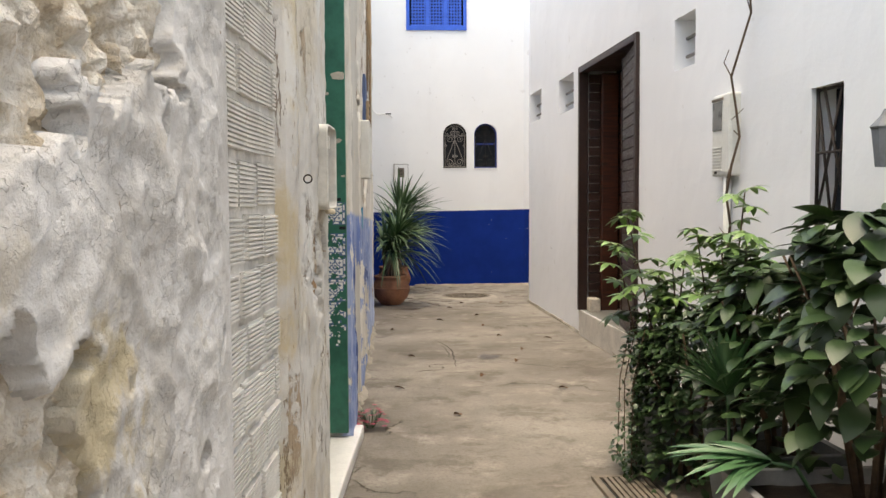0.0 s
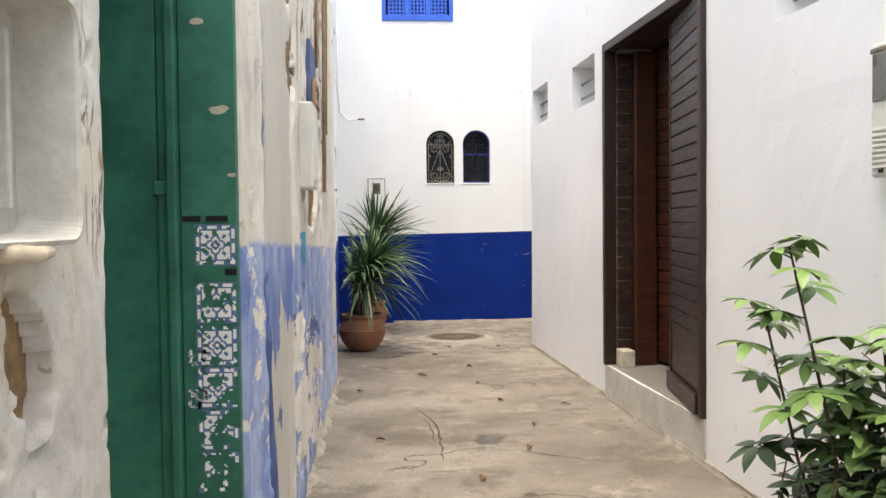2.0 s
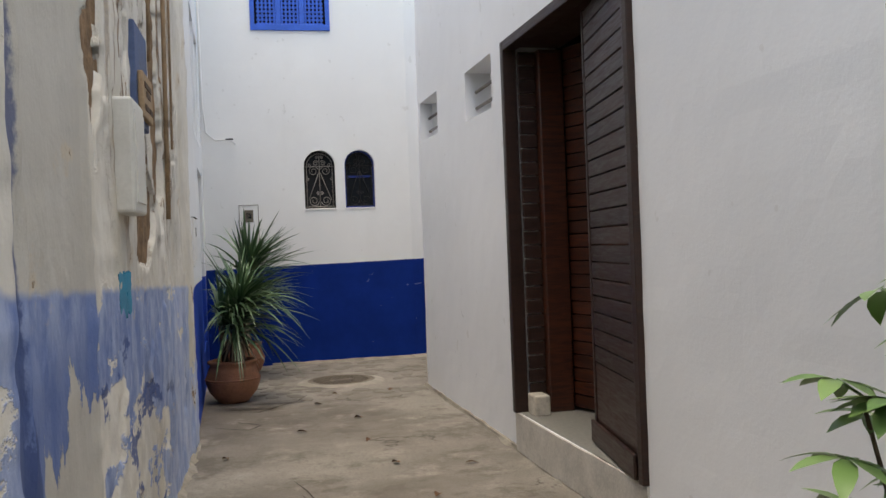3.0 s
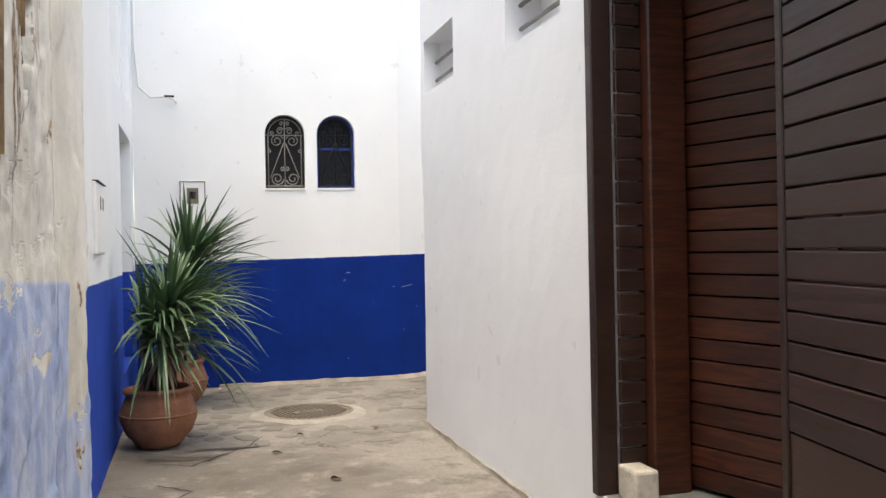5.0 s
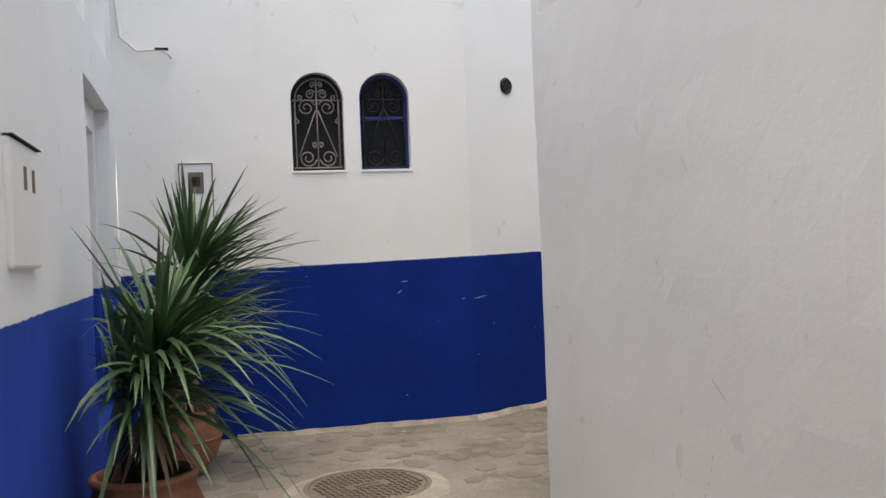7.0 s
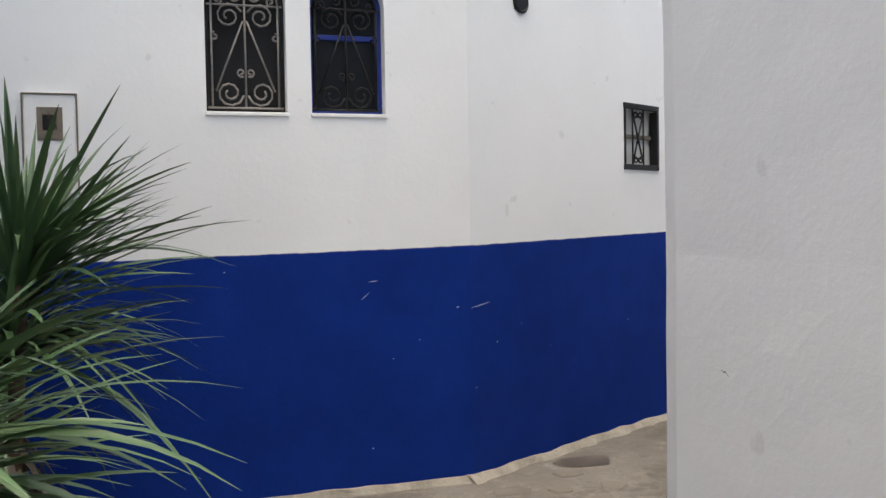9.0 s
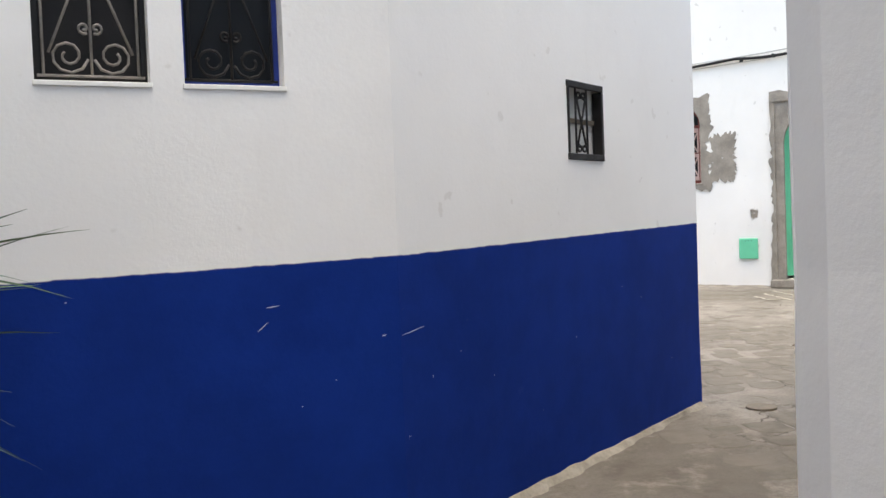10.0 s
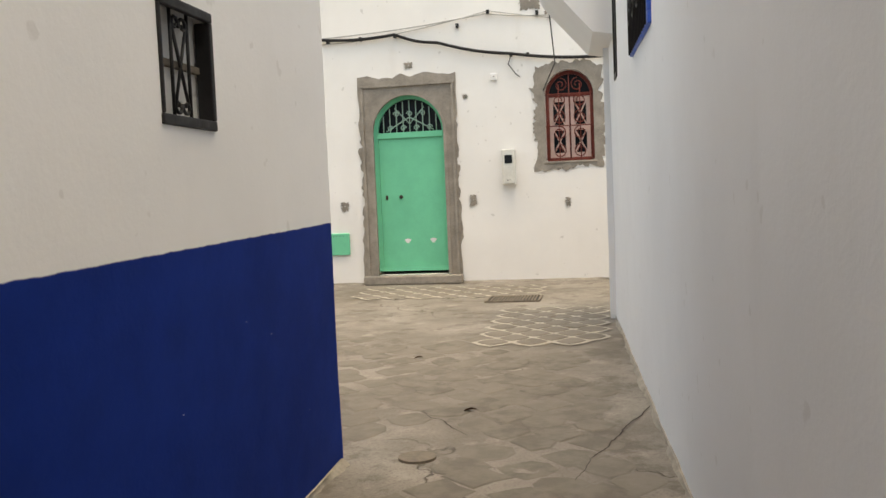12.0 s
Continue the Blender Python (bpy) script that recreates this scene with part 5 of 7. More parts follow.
cable("wall_cable", sag(FAR, [(-6, 3.7), (-0.1, 3.68), (2.3, 3.86), (3.6, 3.78), (6.5, 3.75)], 0.04), 0.008, M_GREYCABLE, "thin pale wire along the old wall")
cable("wall_cable", sag(FAR, [(-6, 3.6), (0.3, 3.60), (2.35, 3.90), (4.4, 3.60)], 0.035), 0.006, M_GREYCABLE, "thin pale wire along the old wall")
cable("wall_cable", [FAR.at(2.66, 0.05, 3.25), FAR.at(2.62, 0.06, 3.12), FAR.at(2.72, 0.05, 2.98), FAR.at(2.78, 0.04, 2.93)], 0.008, M_RUBBER, "short loose black cable end")
cable("span_wire", [FAR.at(3.1, 0.04, 2.72), FAR.at(3.3, 0.4, 3.05), RIGHT_FAR.at(8.9, 0.6, 3.45)], 0.008, M_RUBBER, "dark wire spanning to the overhanging storey")
for s, z in ((-0.05, 3.62), (0.45, 3.63), (0.97, 3.64), (2.35, 3.88), (3.05, 3.82), (1.9, 3.72), (2.66, 3.26), (2.9, 3.24)):
    tagged(part("cable_clip", boxed(-0.02, 0.02, -0.07, 0.01, -0.025, 0.03, 0.004, m=FAR.local(s, 0, z)), M_RUBBER), "small dark cable clip nailed to the wall", "cable clip", "cable clips")


# ---- old left wall ----
def ribbed_block(w, h, ribs=10):
    """The ribbed face of a hollow clay block."""
    bm = bmesh.new()
    prof = [(0.0, 0.0), (0.0, 0.026)]
    for k in range(ribs):
        z0, z1 = h * k / ribs, h * (k + 1) / ribs
        prof += [(z0 + 0.001, 0.030), (z0 + (z1 - z0) * 0.58, 0.030), (z0 + (z1 - z0) * 0.66, 0.0225), (z1 - 0.0008, 0.0225)]
    prof += [(h, 0.026), (h, 0.0)]
    a = [bm.verts.new((-w / 2, -d, z)) for z, d in prof]
    b = [bm.verts.new((w / 2, -d, z)) for z, d in prof]
    for k in range(len(prof) - 1):
        bm.faces.new((a[k], b[k], b[k + 1], a[k + 1]))
    bm.faces.new(a)
    bm.faces.new(b[::-1])
    return bm


def block_infill():
    infill = thing("block_infill", "whitewashed ribbed clay blocks closing an old doorway", "block wall", kind="structure", at=LEFT_NEAR.local(4.93, -0.038, 0))
    rng = random.Random(4)
    z, row = 0.02, 0
    while z < 2.25:
        h = 0.118
        cuts = [0.012, 0.20, 0.385, 0.575] if row % 2 else [0.012, 0.135, 0.33, 0.515, 0.575]
        for a, b in zip(cuts, cuts[1:]):
            ob = part("clay_block", ribbed_block(b - a - 0.012, h - 0.012), M_BLOCK, infill)
            ob.matrix_basis = pose((a + b) / 2, rng.uniform(-0.004, 0.004), z + rng.uniform(-0.002, 0.002), rng.uniform(-1, 1), rng.uniform(-1.2, 1.2), rng.uniform(-1, 1))
        z += 0.1285
        row += 1


block_infill()


def iron_ring():
    ring = thing("iron_ring", "rusty iron ring on a staple in the old plaster", "ring", at=LEFT_NEAR.local(3 + 2.672, 0.036, 1.388))
    bm = bmesh.new()
    tube(bm, [(0.003 * math.sin(a), -0.016 - 0.012 * math.cos(a), 0.012 * math.sin(a) - 0.008) for a in (k * math.tau / 16 for k in range(17))], 0.0022)
    part("loop", bm, M_RUSTIRON, ring, smooth=True)


iron_ring()


def tile_sheet(parent, x, z, size, keep, rng):
    """One printed tile, worn away in flecks: a pale ground and dark tracery in relief."""
    n = 26
    cell = size / n
    pale, ink = bmesh.new(), bmesh.new()
    for i in range(n):
        for j in range(n):
            u, v = (i + 0.5) / n * 2 - 1, (j + 0.5) / n * 2 - 1
            r, a = math.hypot(u, v), math.atan2(v, u)
            wear = noise.noise(Vector((x * 14 + u * 1.6, z * 14 + v * 1.6, 3.1))) + 0.45 * noise.noise(Vector((u * 5 + x * 30, v * 5 + z * 30, 7.7)))
            if wear > keep:
                continue
            rim = max(abs(u), abs(v))
            dark = rim > 0.94 or 0.66 < rim < 0.74 or abs(r - 0.38 - 0.08 * math.cos(4 * a)) < 0.07 or abs(r - 0.16) < 0.05 or (rim > 0.78 and (math.sin(9 * u) * math.sin(9 * v)) > 0.35) or (0.42 < r < 0.66 and math.cos(8 * a) > 0.55)
            bm = ink if dark else pale
            x0, z0 = x + (i - n / 2) * cell, z + j * cell
            bm.faces.new([bm.verts.new((p, -0.0025, q)) for p, q in ((x0, z0), (x0 + cell, z0), (x0 + cell, z0 + cell), (x0, z0 + cell))])
    for bm, m, nm in ((pale, M_WHITEPAINT, "tile_ground"), (ink, M_TILEBLUE, "tile_tracery")):
        bmesh.ops.remove_doubles(bm, verts=bm.verts, dist=0.0002)
        tagged(part(nm, bm, m, parent, "worn printed tile pattern"))


def green_doorway():
    """The recess of an old doorway; its far side is a green board with tiles printed on it."""
    door = thing("door_3", "old doorway with green painted jamb and worn tile prints", "door", kind="structure", at=pose(-0.50, 4.625, 0))
    board = part("jamb_board", boxed(-0.155, 0.0, 0.0, 0.03, 0.1, 2.9, 0.003), M_GREEN, door, "green painted board")
    part("jamb_strip", boxed(-0.185, -0.157, -0.03, 0.03, 0.06, 2.9, 0.006), M_GREEN, door)
    part("jamb_strip", boxed(-0.216, -0.186, -0.012, 0.03, 0.06, 1.395, 0.006), M_GREEN, door)
    part("jamb_strip", boxed(-0.214, -0.188, -0.004, 0.03, 1.40, 2.9, 0.006), M_GREEN, door)
    part("hinge_plate", boxed(-0.224, -0.178, -0.020, -0.006, 1.385, 1.425, 0.004), M_GREEN, door)
    for x, z, r in ((-0.045, 1.62, 0.028), (-0.10, 1.86, 0.02), (-0.03, 1.95, 0.045), (-0.012, 1.44, 0.012)):
        bm = bmesh.new()
        ring = [bm.verts.new((min(-0.002, x + r * (1 + 0.5 * noise.noise(Vector((x * 90, k, z)))) * math.cos(k * math.tau / 16)), -0.0022, z + 0.45 * r * (1 + 0.6 * noise.noise(Vector((k, x * 70, z)))) * math.sin(k * math.tau / 16))) for k in range(16)]
        bm.faces.new(ring)
        part("bare_chip", bm, M_LIME, door, "cream plaster where paint has chipped off")
    part("jamb_strip", boxed(-0.40, -0.217, 0.0, 0.03, 0.06, 2.9, 0.004), M_GREEN, door)
    rng = random.Random(2)
    z = 1.305 - 0.115
    for keep in (0.22, 0.15, 0.18, 0.05, -0.05, -0.12):
        tile_sheet(door, -0.060, z, 0.115, keep, rng)
        if keep in (0.18, 0.05):
            tile_sheet(door, -0.152 + 0.035, z, 0.055, -0.1, rng)
        z -= 0.118 if keep != 0.22 else 0.16
    for x0, x1, zz in ((-0.085, -0.025, 1.312), (-0.15, -0.10, 1.312), (-0.035, -0.003, 1.165)):
        part("black_tape", boxed(x0, x1, -0.003, 0.001, zz, zz + 0.016), M_RUBBER, door, "scrap of black tape")
    part("threshold", boxed(-0.42, 0.055, -1.15, 0.28, 0.0, 0.075, 0.01), M_MARBLE, door, "worn white marble threshold")
    leaf = part("door_leaf", boxed(-0.45, -0.41, -1.145, -0.002, 0.077, 2.6, 0.004), M_GREEN, door)
    part("lintel", boxed(-0.45, 0.02, -1.14, -0.003, 2.9, 3.3), M_OLD, door)
    for k in range(4):
        part("door_panel", boxed(-0.409, -0.395, -1.10 + 0.56 * (k % 2), -0.62 + 0.56 * (k % 2), 0.25 + 1.2 * (k // 2), 1.3 + 1.15 * (k // 2), 0.006), M_GREEN, leaf)


green_doorway()


def left_fixtures():
    utility_box("meter_cover", "cream painted meter cover on the peeling wall", LEFT_OLD.local(1.98, 0.0, 1.47), 0.30, 0.42, 0.075, M_PLASTIC, [("front_plate", -0.11, 0.11, 0.04, 0.38, M_PLASTIC)])
    plaque = thing("house_plaque", "small weathered wooden plaque in a blue niche frame", "plaque", at=LEFT_OLD.local(2.46, 0.012, 1.88))
    part("blue_board", boxed(-0.19, 0.19, -0.022, 0.01, -0.02, 0.40, 0.006), plain("faded_blue_board", (0.09, 0.13, 0.25), 0.7, vary=0.3), plaque)
    part("board", boxed(-0.15, 0.15, -0.045, -0.0225, 0.01, 0.20, 0.006), M_PLAQUE, plaque)
    for k, (x0, x1, z) in enumerate(((-0.11, 0.10, 0.15), (-0.06, 0.06, 0.115), (-0.11, 0.02, 0.055), (0.04, 0.12, 0.055))):
        part("text_bar", boxed(x0, x1, -0.048, -0.0445, z - 0.012, z + 0.012), M_SCRIPT, plaque)
    tagged(part("paint_patch", ragged_patch(LEFT_OLD, 1.80, 2.07, 1.10, 1.25, d=0.013, rough=0.02, seed=11, thick=0.02), plain("turquoise_paint", (0.03, 0.26, 0.42), 0.6, vary=0.2, world_space=True)), "turquoise paint patch on the peeling wall", "paint patch")
    for s, z0, z1, r in ((3.30, 1.5, 3.9, 0.022), (2.72, 2.2, 3.9, 0.016), (3.62, 1.9, 3.9, 0.012)):
        cable("conduit", [LEFT_OLD.at(s, 0.035, z0), LEFT_OLD.at(s + 0.03, 0.045, (z0 + z1) / 2), LEFT_OLD.at(s, 0.035, z1)], r * 0.6, M_PLAQUE, "rusty conduit running up the old wall")
    hatch = thing("meter_hatch", "white painted metal hatch with two slots", "hatch", at=LEFT_CLEAN.local(0.655, 0.0, 1.215))
    part("hatch_door", boxed(-0.22, 0.22, -0.022, 0.01, 0, 0.375, 0.012), M_WHITEPAINT, hatch)
    for x in (-0.02, 0.11):
        part("slot", boxed(x - 0.022, x + 0.022, -0.0235, -0.019, 0.235, 0.305), M_CASTIRON, hatch)
    # thin dark strip painted as the shadow line along the hatch's top
    part("painted_shadow_lip", boxed(-0.22, 0.23, -0.03, 0.005, 0.3755, 0.379), M_RUSTIRON, hatch)
    utility_box("water_meter", "grey framed meter box on the white end wall", END.local(0.50, 0, 1.42), 0.22, 0.43, 0.03, M_WHITEPAINT,
                [("frame_bar", -0.11, -0.103, 0.0, 0.43, M_CASTIRON), ("frame_bar", 0.103, 0.11, 0.0, 0.43, M_CASTIRON), ("frame_bar", -0.103, 0.103, 0.423, 0.43, M_CASTIRON), ("dial", -0.05, 0.05, 0.23, 0.37, M_CASTIRON), ("dial_glass", -0.03, 0.03, 0.27, 0.34, M_GLASS)])
    cable("wall_cable", [END.at(0.02, 0.02, 4.6), END.at(0.03, 0.02, 3.0), END.at(0.06, 0.03, 2.68), END.at(0.16, 0.03, 2.59), END.at(0.30, 0.035, 2.60), END.at(0.36, 0.05, 2.57), END.at(0.38, 0.04, 2.54)], 0.010, M_WHITEPAINT, "whitewashed cable stub on the end wall")
    tagged(part("cable_end", boxed(-0.035, 0.05, -0.03, 0.0, -0.006, 0.008, 0.003, m=END.local(0.31, 0.03, 2.60)), M_RUBBER), "loose dark cable end on the white wall", "cable", "cables")


left_fixtures()


M_METERPANE = plain("dusty_meter_pane", (0.16, 0.16, 0.155), 0.3, vary=0.3, scale=12)


def right_fixtures():
    m = utility_box("electric_meter", "white plastic electric meter with vents and conduit", RIGHT.local(6.345, 0, 1.44), 0.26, 0.46, 0.06, M_PLASTIC,
                    [("reading_window", -0.11, 0.02, 0.26, 0.42, M_METERPANE), ("window_hood", -0.125, 0.035, 0.425, 0.44, M_CASTIRON), ("side_cover", 0.03, 0.12, 0.02, 0.40, M_PLASTIC)]
                    + [("louvre", -0.11, 0.02, 0.03 + 0.018 * k, 0.04 + 0.018 * k, M_PLASTIC) for k in range(8)] + [("keyhole", -0.075, -0.05, 0.015, 0.028, M_RUSTIRON)])
    bm = bmesh.new()
    tube(bm, [(0.03, -0.03, 0.0), (0.03, -0.03, -0.6), (0.02, -0.03, -1.43)], 0.022)
    part("conduit", bm, M_PLASTIC, m, smooth=True)
    stem = thing("vine_stem", "bare brown climbing stem with a dead leaf", "vine")
    path = [RIGHT.at(6.38 + 0.03 * math.sin(k * 0.9) + 0.0014 * k * k, 0.06 + 0.03 * math.sin(k * 1.7), 0.05 + 0.16 * k) for k in range(24)]
    bm = bmesh.new()
    tube(bm, path, 0.009, 7, 0.5)
    part("stem", bm, M_BARK, stem, smooth=True)
    rng = random.Random(8)
    for k in range(4, 22, 2):
        p = path[k]
        bm = bmesh.new()
        tube(bm, [p, p + Vector((-0.03, rng.uniform(-0.12, 0.12), 0.08)), p + Vector((-0.02, rng.uniform(-0.2, 0.2), 0.14))], 0.004, 5, 0.5)
        part("twig", bm, M_BARK, stem)
    bm = bmesh.new()
    leaf_blade(bm, path[15], Vector((-0.2, -1, -0.3)), Vector((0, 0, 1)), 0.12, 0.055)
    part("dead_leaf", bm, M_LEAFLITTER, stem, "curled dead brown leaf")
    lamp = thing("wall_lantern", "dark grey metal wall lantern", "lantern", at=RIGHT.local(8.06, 0, 1.52))
    part("back_plate", boxed(-0.04, 0.04, -0.02, 0.01, -0.05, 0.12, 0.006), M_PLANTER, lamp)
    bm = bmesh.new()
    tube(bm, [(0, 0, 0.08), (0, -0.08, 0.12), (0, -0.13, 0.10)], 0.010)
    part("arm", bm, M_PLANTER, lamp)
    bm = lathe([(0.035, -0.09), (0.05, 0.05), (0.056, 0.06), (0.02, 0.10), (0.008, 0.125)], 6)
    bmesh.ops.translate(bm, vec=(0, -0.13, 0), verts=bm.verts)
    part("cage", bm, M_PLANTER, lamp)


# ---- plants ----
def leaf_blade(bm, base, along, up, length, width, fold=0.18, droop=0.25, cells=4):
    """One leaf: a folded, drooping blade, widest before its middle."""
    along = Vector(along).normalized()
    side = along.cross(Vector(up))
    if side.length < 0.02:
        side = along.cross(Vector((1, 0.2, 0)))
    side.normalize()
    top = side.cross(along).normalized()
    rows = []
    for k in range(cells + 1):
        f = k / cells
        wd = width * 0.5 * math.sin(math.pi * min(1, f * 0.93 + 0.07)) ** 0.8 * (1.15 - 0.35 * f)
        mid = Vector(base) + along * (length * f) - top * (droop * length * f * f)
        rows.append((bm.verts.new(mid - side * wd + top * fold * wd), bm.verts.new(mid), bm.verts.new(mid + side * wd + top * fold * wd)))
    for a, b in zip(rows, rows[1:]):
        bm.faces.new((a[0], a[1], b[1], b[0]))
        bm.faces.new((a[1], a[2], b[2], b[1]))


def raw(name, bm, material, parent, label=""):
    """As part(), for leaves: normals as made, smooth."""
    me = bpy.data.meshes.new(name)
    bm.to_mesh(me)
    bm.free()
    me.materials.append(material)
    me.polygons.foreach_set("use_smooth", [True] * len(me.polygons))
    ob = new(name, me)
    ob.parent = parent
    if label:
        ob["label"] = label
    return ob


def sword_plant(spot, heads, trunks, seed, pot_label, label):
    """A round clay pot and the dracaena that grows in it; heads: place, leaves, elevations, lengths, droop, lean."""
    rng = random.Random(seed)
    spot = Vector(spot)
    pot = thing("terracotta_pot", pot_label, "pot", "terracotta pots", at=pose(*spot))
    part("bowl", lathe([(0.13, 0.0), (0.14, 0.015), (0.205, 0.09), (0.236, 0.17), (0.235, 0.22), (0.205, 0.30), (0.195, 0.325), (0.215, 0.345), (0.215, 0.365), (0.185, 0.37), (0.18, 0.33), (0.19, 0.29), (0.12, 0.28)], 40), M_TERRA, pot, smooth=True)
    part("band", lathe([(0.232, 0.195), (0.243, 0.203), (0.241, 0.212), (0.23, 0.218)], 40), M_TERRA, pot, "raised clay band", True)
    part("soil", lathe([(0.01, 0.315), (0.185, 0.312), (0.18, 0.30), (0.01, 0.29)], 24), M_SOIL, pot)
    plant = thing("dracaena", label, "plant", "potted dracaenas", at=pose(spot.x, spot.y, 0.30))
    for x, y, lean, tall in trunks:
        bm = bmesh.new()
        tube(bm, [(x, y, 0), (x + lean * 0.5, y, tall * 0.5), (x + lean, y - 0.01, tall)], 0.032, 9, 0.75)
        part("trunk", bm, M_BARK, plant, smooth=True)
    crown, dry = bmesh.new(), bmesh.new()
    for head, count, (lo, hi, mode), (short, long_), droop, lean in heads:
        for k in range(count):
            az = rng.uniform(0, math.tau)
            el = radians(rng.triangular(lo, hi, mode))
            ln = rng.uniform(short, long_)
            d = Vector((math.cos(az) * math.cos(el) + lean, math.sin(az) * math.cos(el), math.sin(el)))
            base = Vector(head) + Vector((0, 0, rng.uniform(-0.10, 0.08)))
            out = spot + base + d * ln
            wall_x = -0.775 - 0.0938 * (out.y - 9.57)
            if out.x < wall_x + 0.06:
                d.x = abs(d.x) * 0.35 - 0.1
                ln *= 0.8
            if out.y > 13.36:
                d.y = -abs(d.y) * 0.4
            sword(crown, base, d, ln, rng.uniform(0.019, 0.034), rng.uniform(*droop), rng)
    for k in range(26):
        az = k * 2.4
        sword(dry, Vector((0.03, 0, 0.34 - 0.004 * k)), Vector((math.cos(az) * 0.5, math.sin(az) * 0.5, -0.35)), rng.uniform(0.16, 0.30), 0.028, 0.6, rng)
    raw("crown", crown, M_BLADE, plant)
    raw("dry_leaves", dry, M_DRYBLADE, plant, "hanging dry brown leaves")


def sword(bm, base, d, length, width, droop, rng, cells=8):
    """A long narrow leaf that arches under its own weight."""
    d = Vector(d).normalized()
    side = d.cross(Vector((0, 0, 1)))
    if side.length < 0.05:
        side = Vector((1, 0, 0))
    side.normalize()
    side = (side + Vector((0, 0, rng.uniform(-0.5, 0.5)))).normalized()
    bend = rng.uniform(0.4, 1.0) * droop * (1.2 - d.z * 0.5)
    rows = []
    for k in range(cells + 1):
        f = k / cells
        p = Vector(base) + d * (length * f) + Vector((0, 0, -1)) * (bend * length * f ** 2.2)
        wd = width * 0.5 * min(1, 0.55 + f * 2.2) * (1 - f ** 3.0) + 0.0006
        lift = side.cross(d).normalized() * wd * 0.35
        rows.append((bm.verts.new(p - side * wd + lift), bm.verts.new(p), bm.verts.new(p + side * wd + lift)))
    for a, b in zip(rows, rows[1:]):
        bm.faces.new((a[0], a[1], b[1], b[0]))
        bm.faces.new((a[1], a[2], b[2], b[1]))


sword_plant((-0.665, 11.16, 0), (
    ((0.02, -0.02, 0.38), 120, (-12, 75, 30), (0.46, 0.72), (0.35, 0.95), 0.20),
    ((-0.07, 0.03, 0.40), 85, (-5, 85, 48), (0.42, 0.68), (0.25, 0.75), 0.02),
    ((0.08, 0.0, 0.52), 125, (5, 82, 38), (0.48, 0.78), (0.25, 0.80), 0.38)),
    ((0.0, 0.0, 0.03, 0.36), (0.07, 0.05, 0.03, 0.48), (-0.06, 0.04, -0.03, 0.36)), 11,
    "large round terracotta pot standing against the blue wall", "potted dracaena with long drooping sword leaves")
sword_plant((-0.71, 12.62, 0), (
    ((0.04, 0.0, 0.55), 110, (-5, 80, 34), (0.52, 0.84), (0.30, 0.85), 0.30),
    ((0.10, -0.02, 0.80), 130, (12, 86, 48), (0.50, 0.82), (0.12, 0.55), 0.40)),
    ((0.0, 0.0, 0.03, 0.55), (0.05, -0.03, 0.06, 0.80)), 12,
    "second terracotta pot in the corner of the alley", "tall potted dracaena leaning out of the corner")


def whorl(bm, at, rng, size, count=8):
    """A palmate leaf: leaflets spreading from one stalk's end."""
    tilt = Vector((rng.uniform(-0.35, 0.35), rng.uniform(-0.35, 0.35), 1)).normalized()
    a0 = rng.uniform(0, math.tau)
    x = tilt.cross(Vector((0.3, 1, 0.1))).normalized()
    y = tilt.cross(x)
    for k in range(count):
        a = a0 + k * math.tau / count + rng.uniform(-0.15, 0.15)
        d = x * math.cos(a) + y * math.sin(a) + tilt * rng.uniform(-0.25, 0.05)
        leaf_blade(bm, Vector(at) + d * size * 0.12, d, tilt, size * rng.uniform(0.8, 1.1), size * 0.40, 0.15, rng.uniform(0.12, 0.4))


def umbrella_shrub(at, height, spread, tips, seed, label, lean=(0, 0)):
    rng = random.Random(seed)
    plant = thing("umbrella_shrub", label, "shrub", at=pose(at[0], at[1], at[2]))
    young, old = bmesh.new(), bmesh.new()
    for k in range(tips):
        f = (k + 0.5) / tips
        az = k * 2.4 + rng.uniform(-0.3, 0.3)
        rad = spread * math.sqrt(rng.random()) * (0.25 if k == 0 else 1)
        bend = 1.0 if k == 0 else 0.75 if k == 1 else 0.0
        tall = (1.0, 0.84)[k] if k < 2 else rng.uniform(0.45, 0.86)
        top = Vector((rad * math.cos(az) + lean[0] * bend, rad * math.sin(az) + lean[1] * bend, height * tall))
        foot = Vector((rad * 0.25 * math.cos(az), rad * 0.25 * math.sin(az), 0))
        mid = foot.lerp(top, 0.55) + Vector((rng.uniform(-0.04, 0.04), rng.uniform(-0.04, 0.04), 0))
        bm = bmesh.new()
        tube(bm, [foot, mid, top], 0.006, 6, 0.5)
        part("stem", bm, M_BARK, plant, smooth=True)
        for j in range(12):
            g = 1 - 0.66 * (j / 11) ** 1.3
            p = foot.lerp(mid, g / 0.55) if g < 0.55 else mid.lerp(top, (g - 0.55) / 0.45)
            a = j * 2.4 + az
            reach = 0.03 + 0.085 * (1 - g) ** 0.5
            q = p + Vector((math.cos(a) * reach, math.sin(a) * reach, 0.02))
            tube(young if j < 4 else old, [p, q], 0.0022, 4)
            whorl(young if j < 8 else old, q, rng, 0.066 + 0.030 * (1 - g) + 0.012 * rng.random(), 8)
    raw("young_leaves", young, M_LEAFYOUNG, plant, "fresh light green leaflets")
    raw("crown", old, M_LEAF, plant)
    return plant


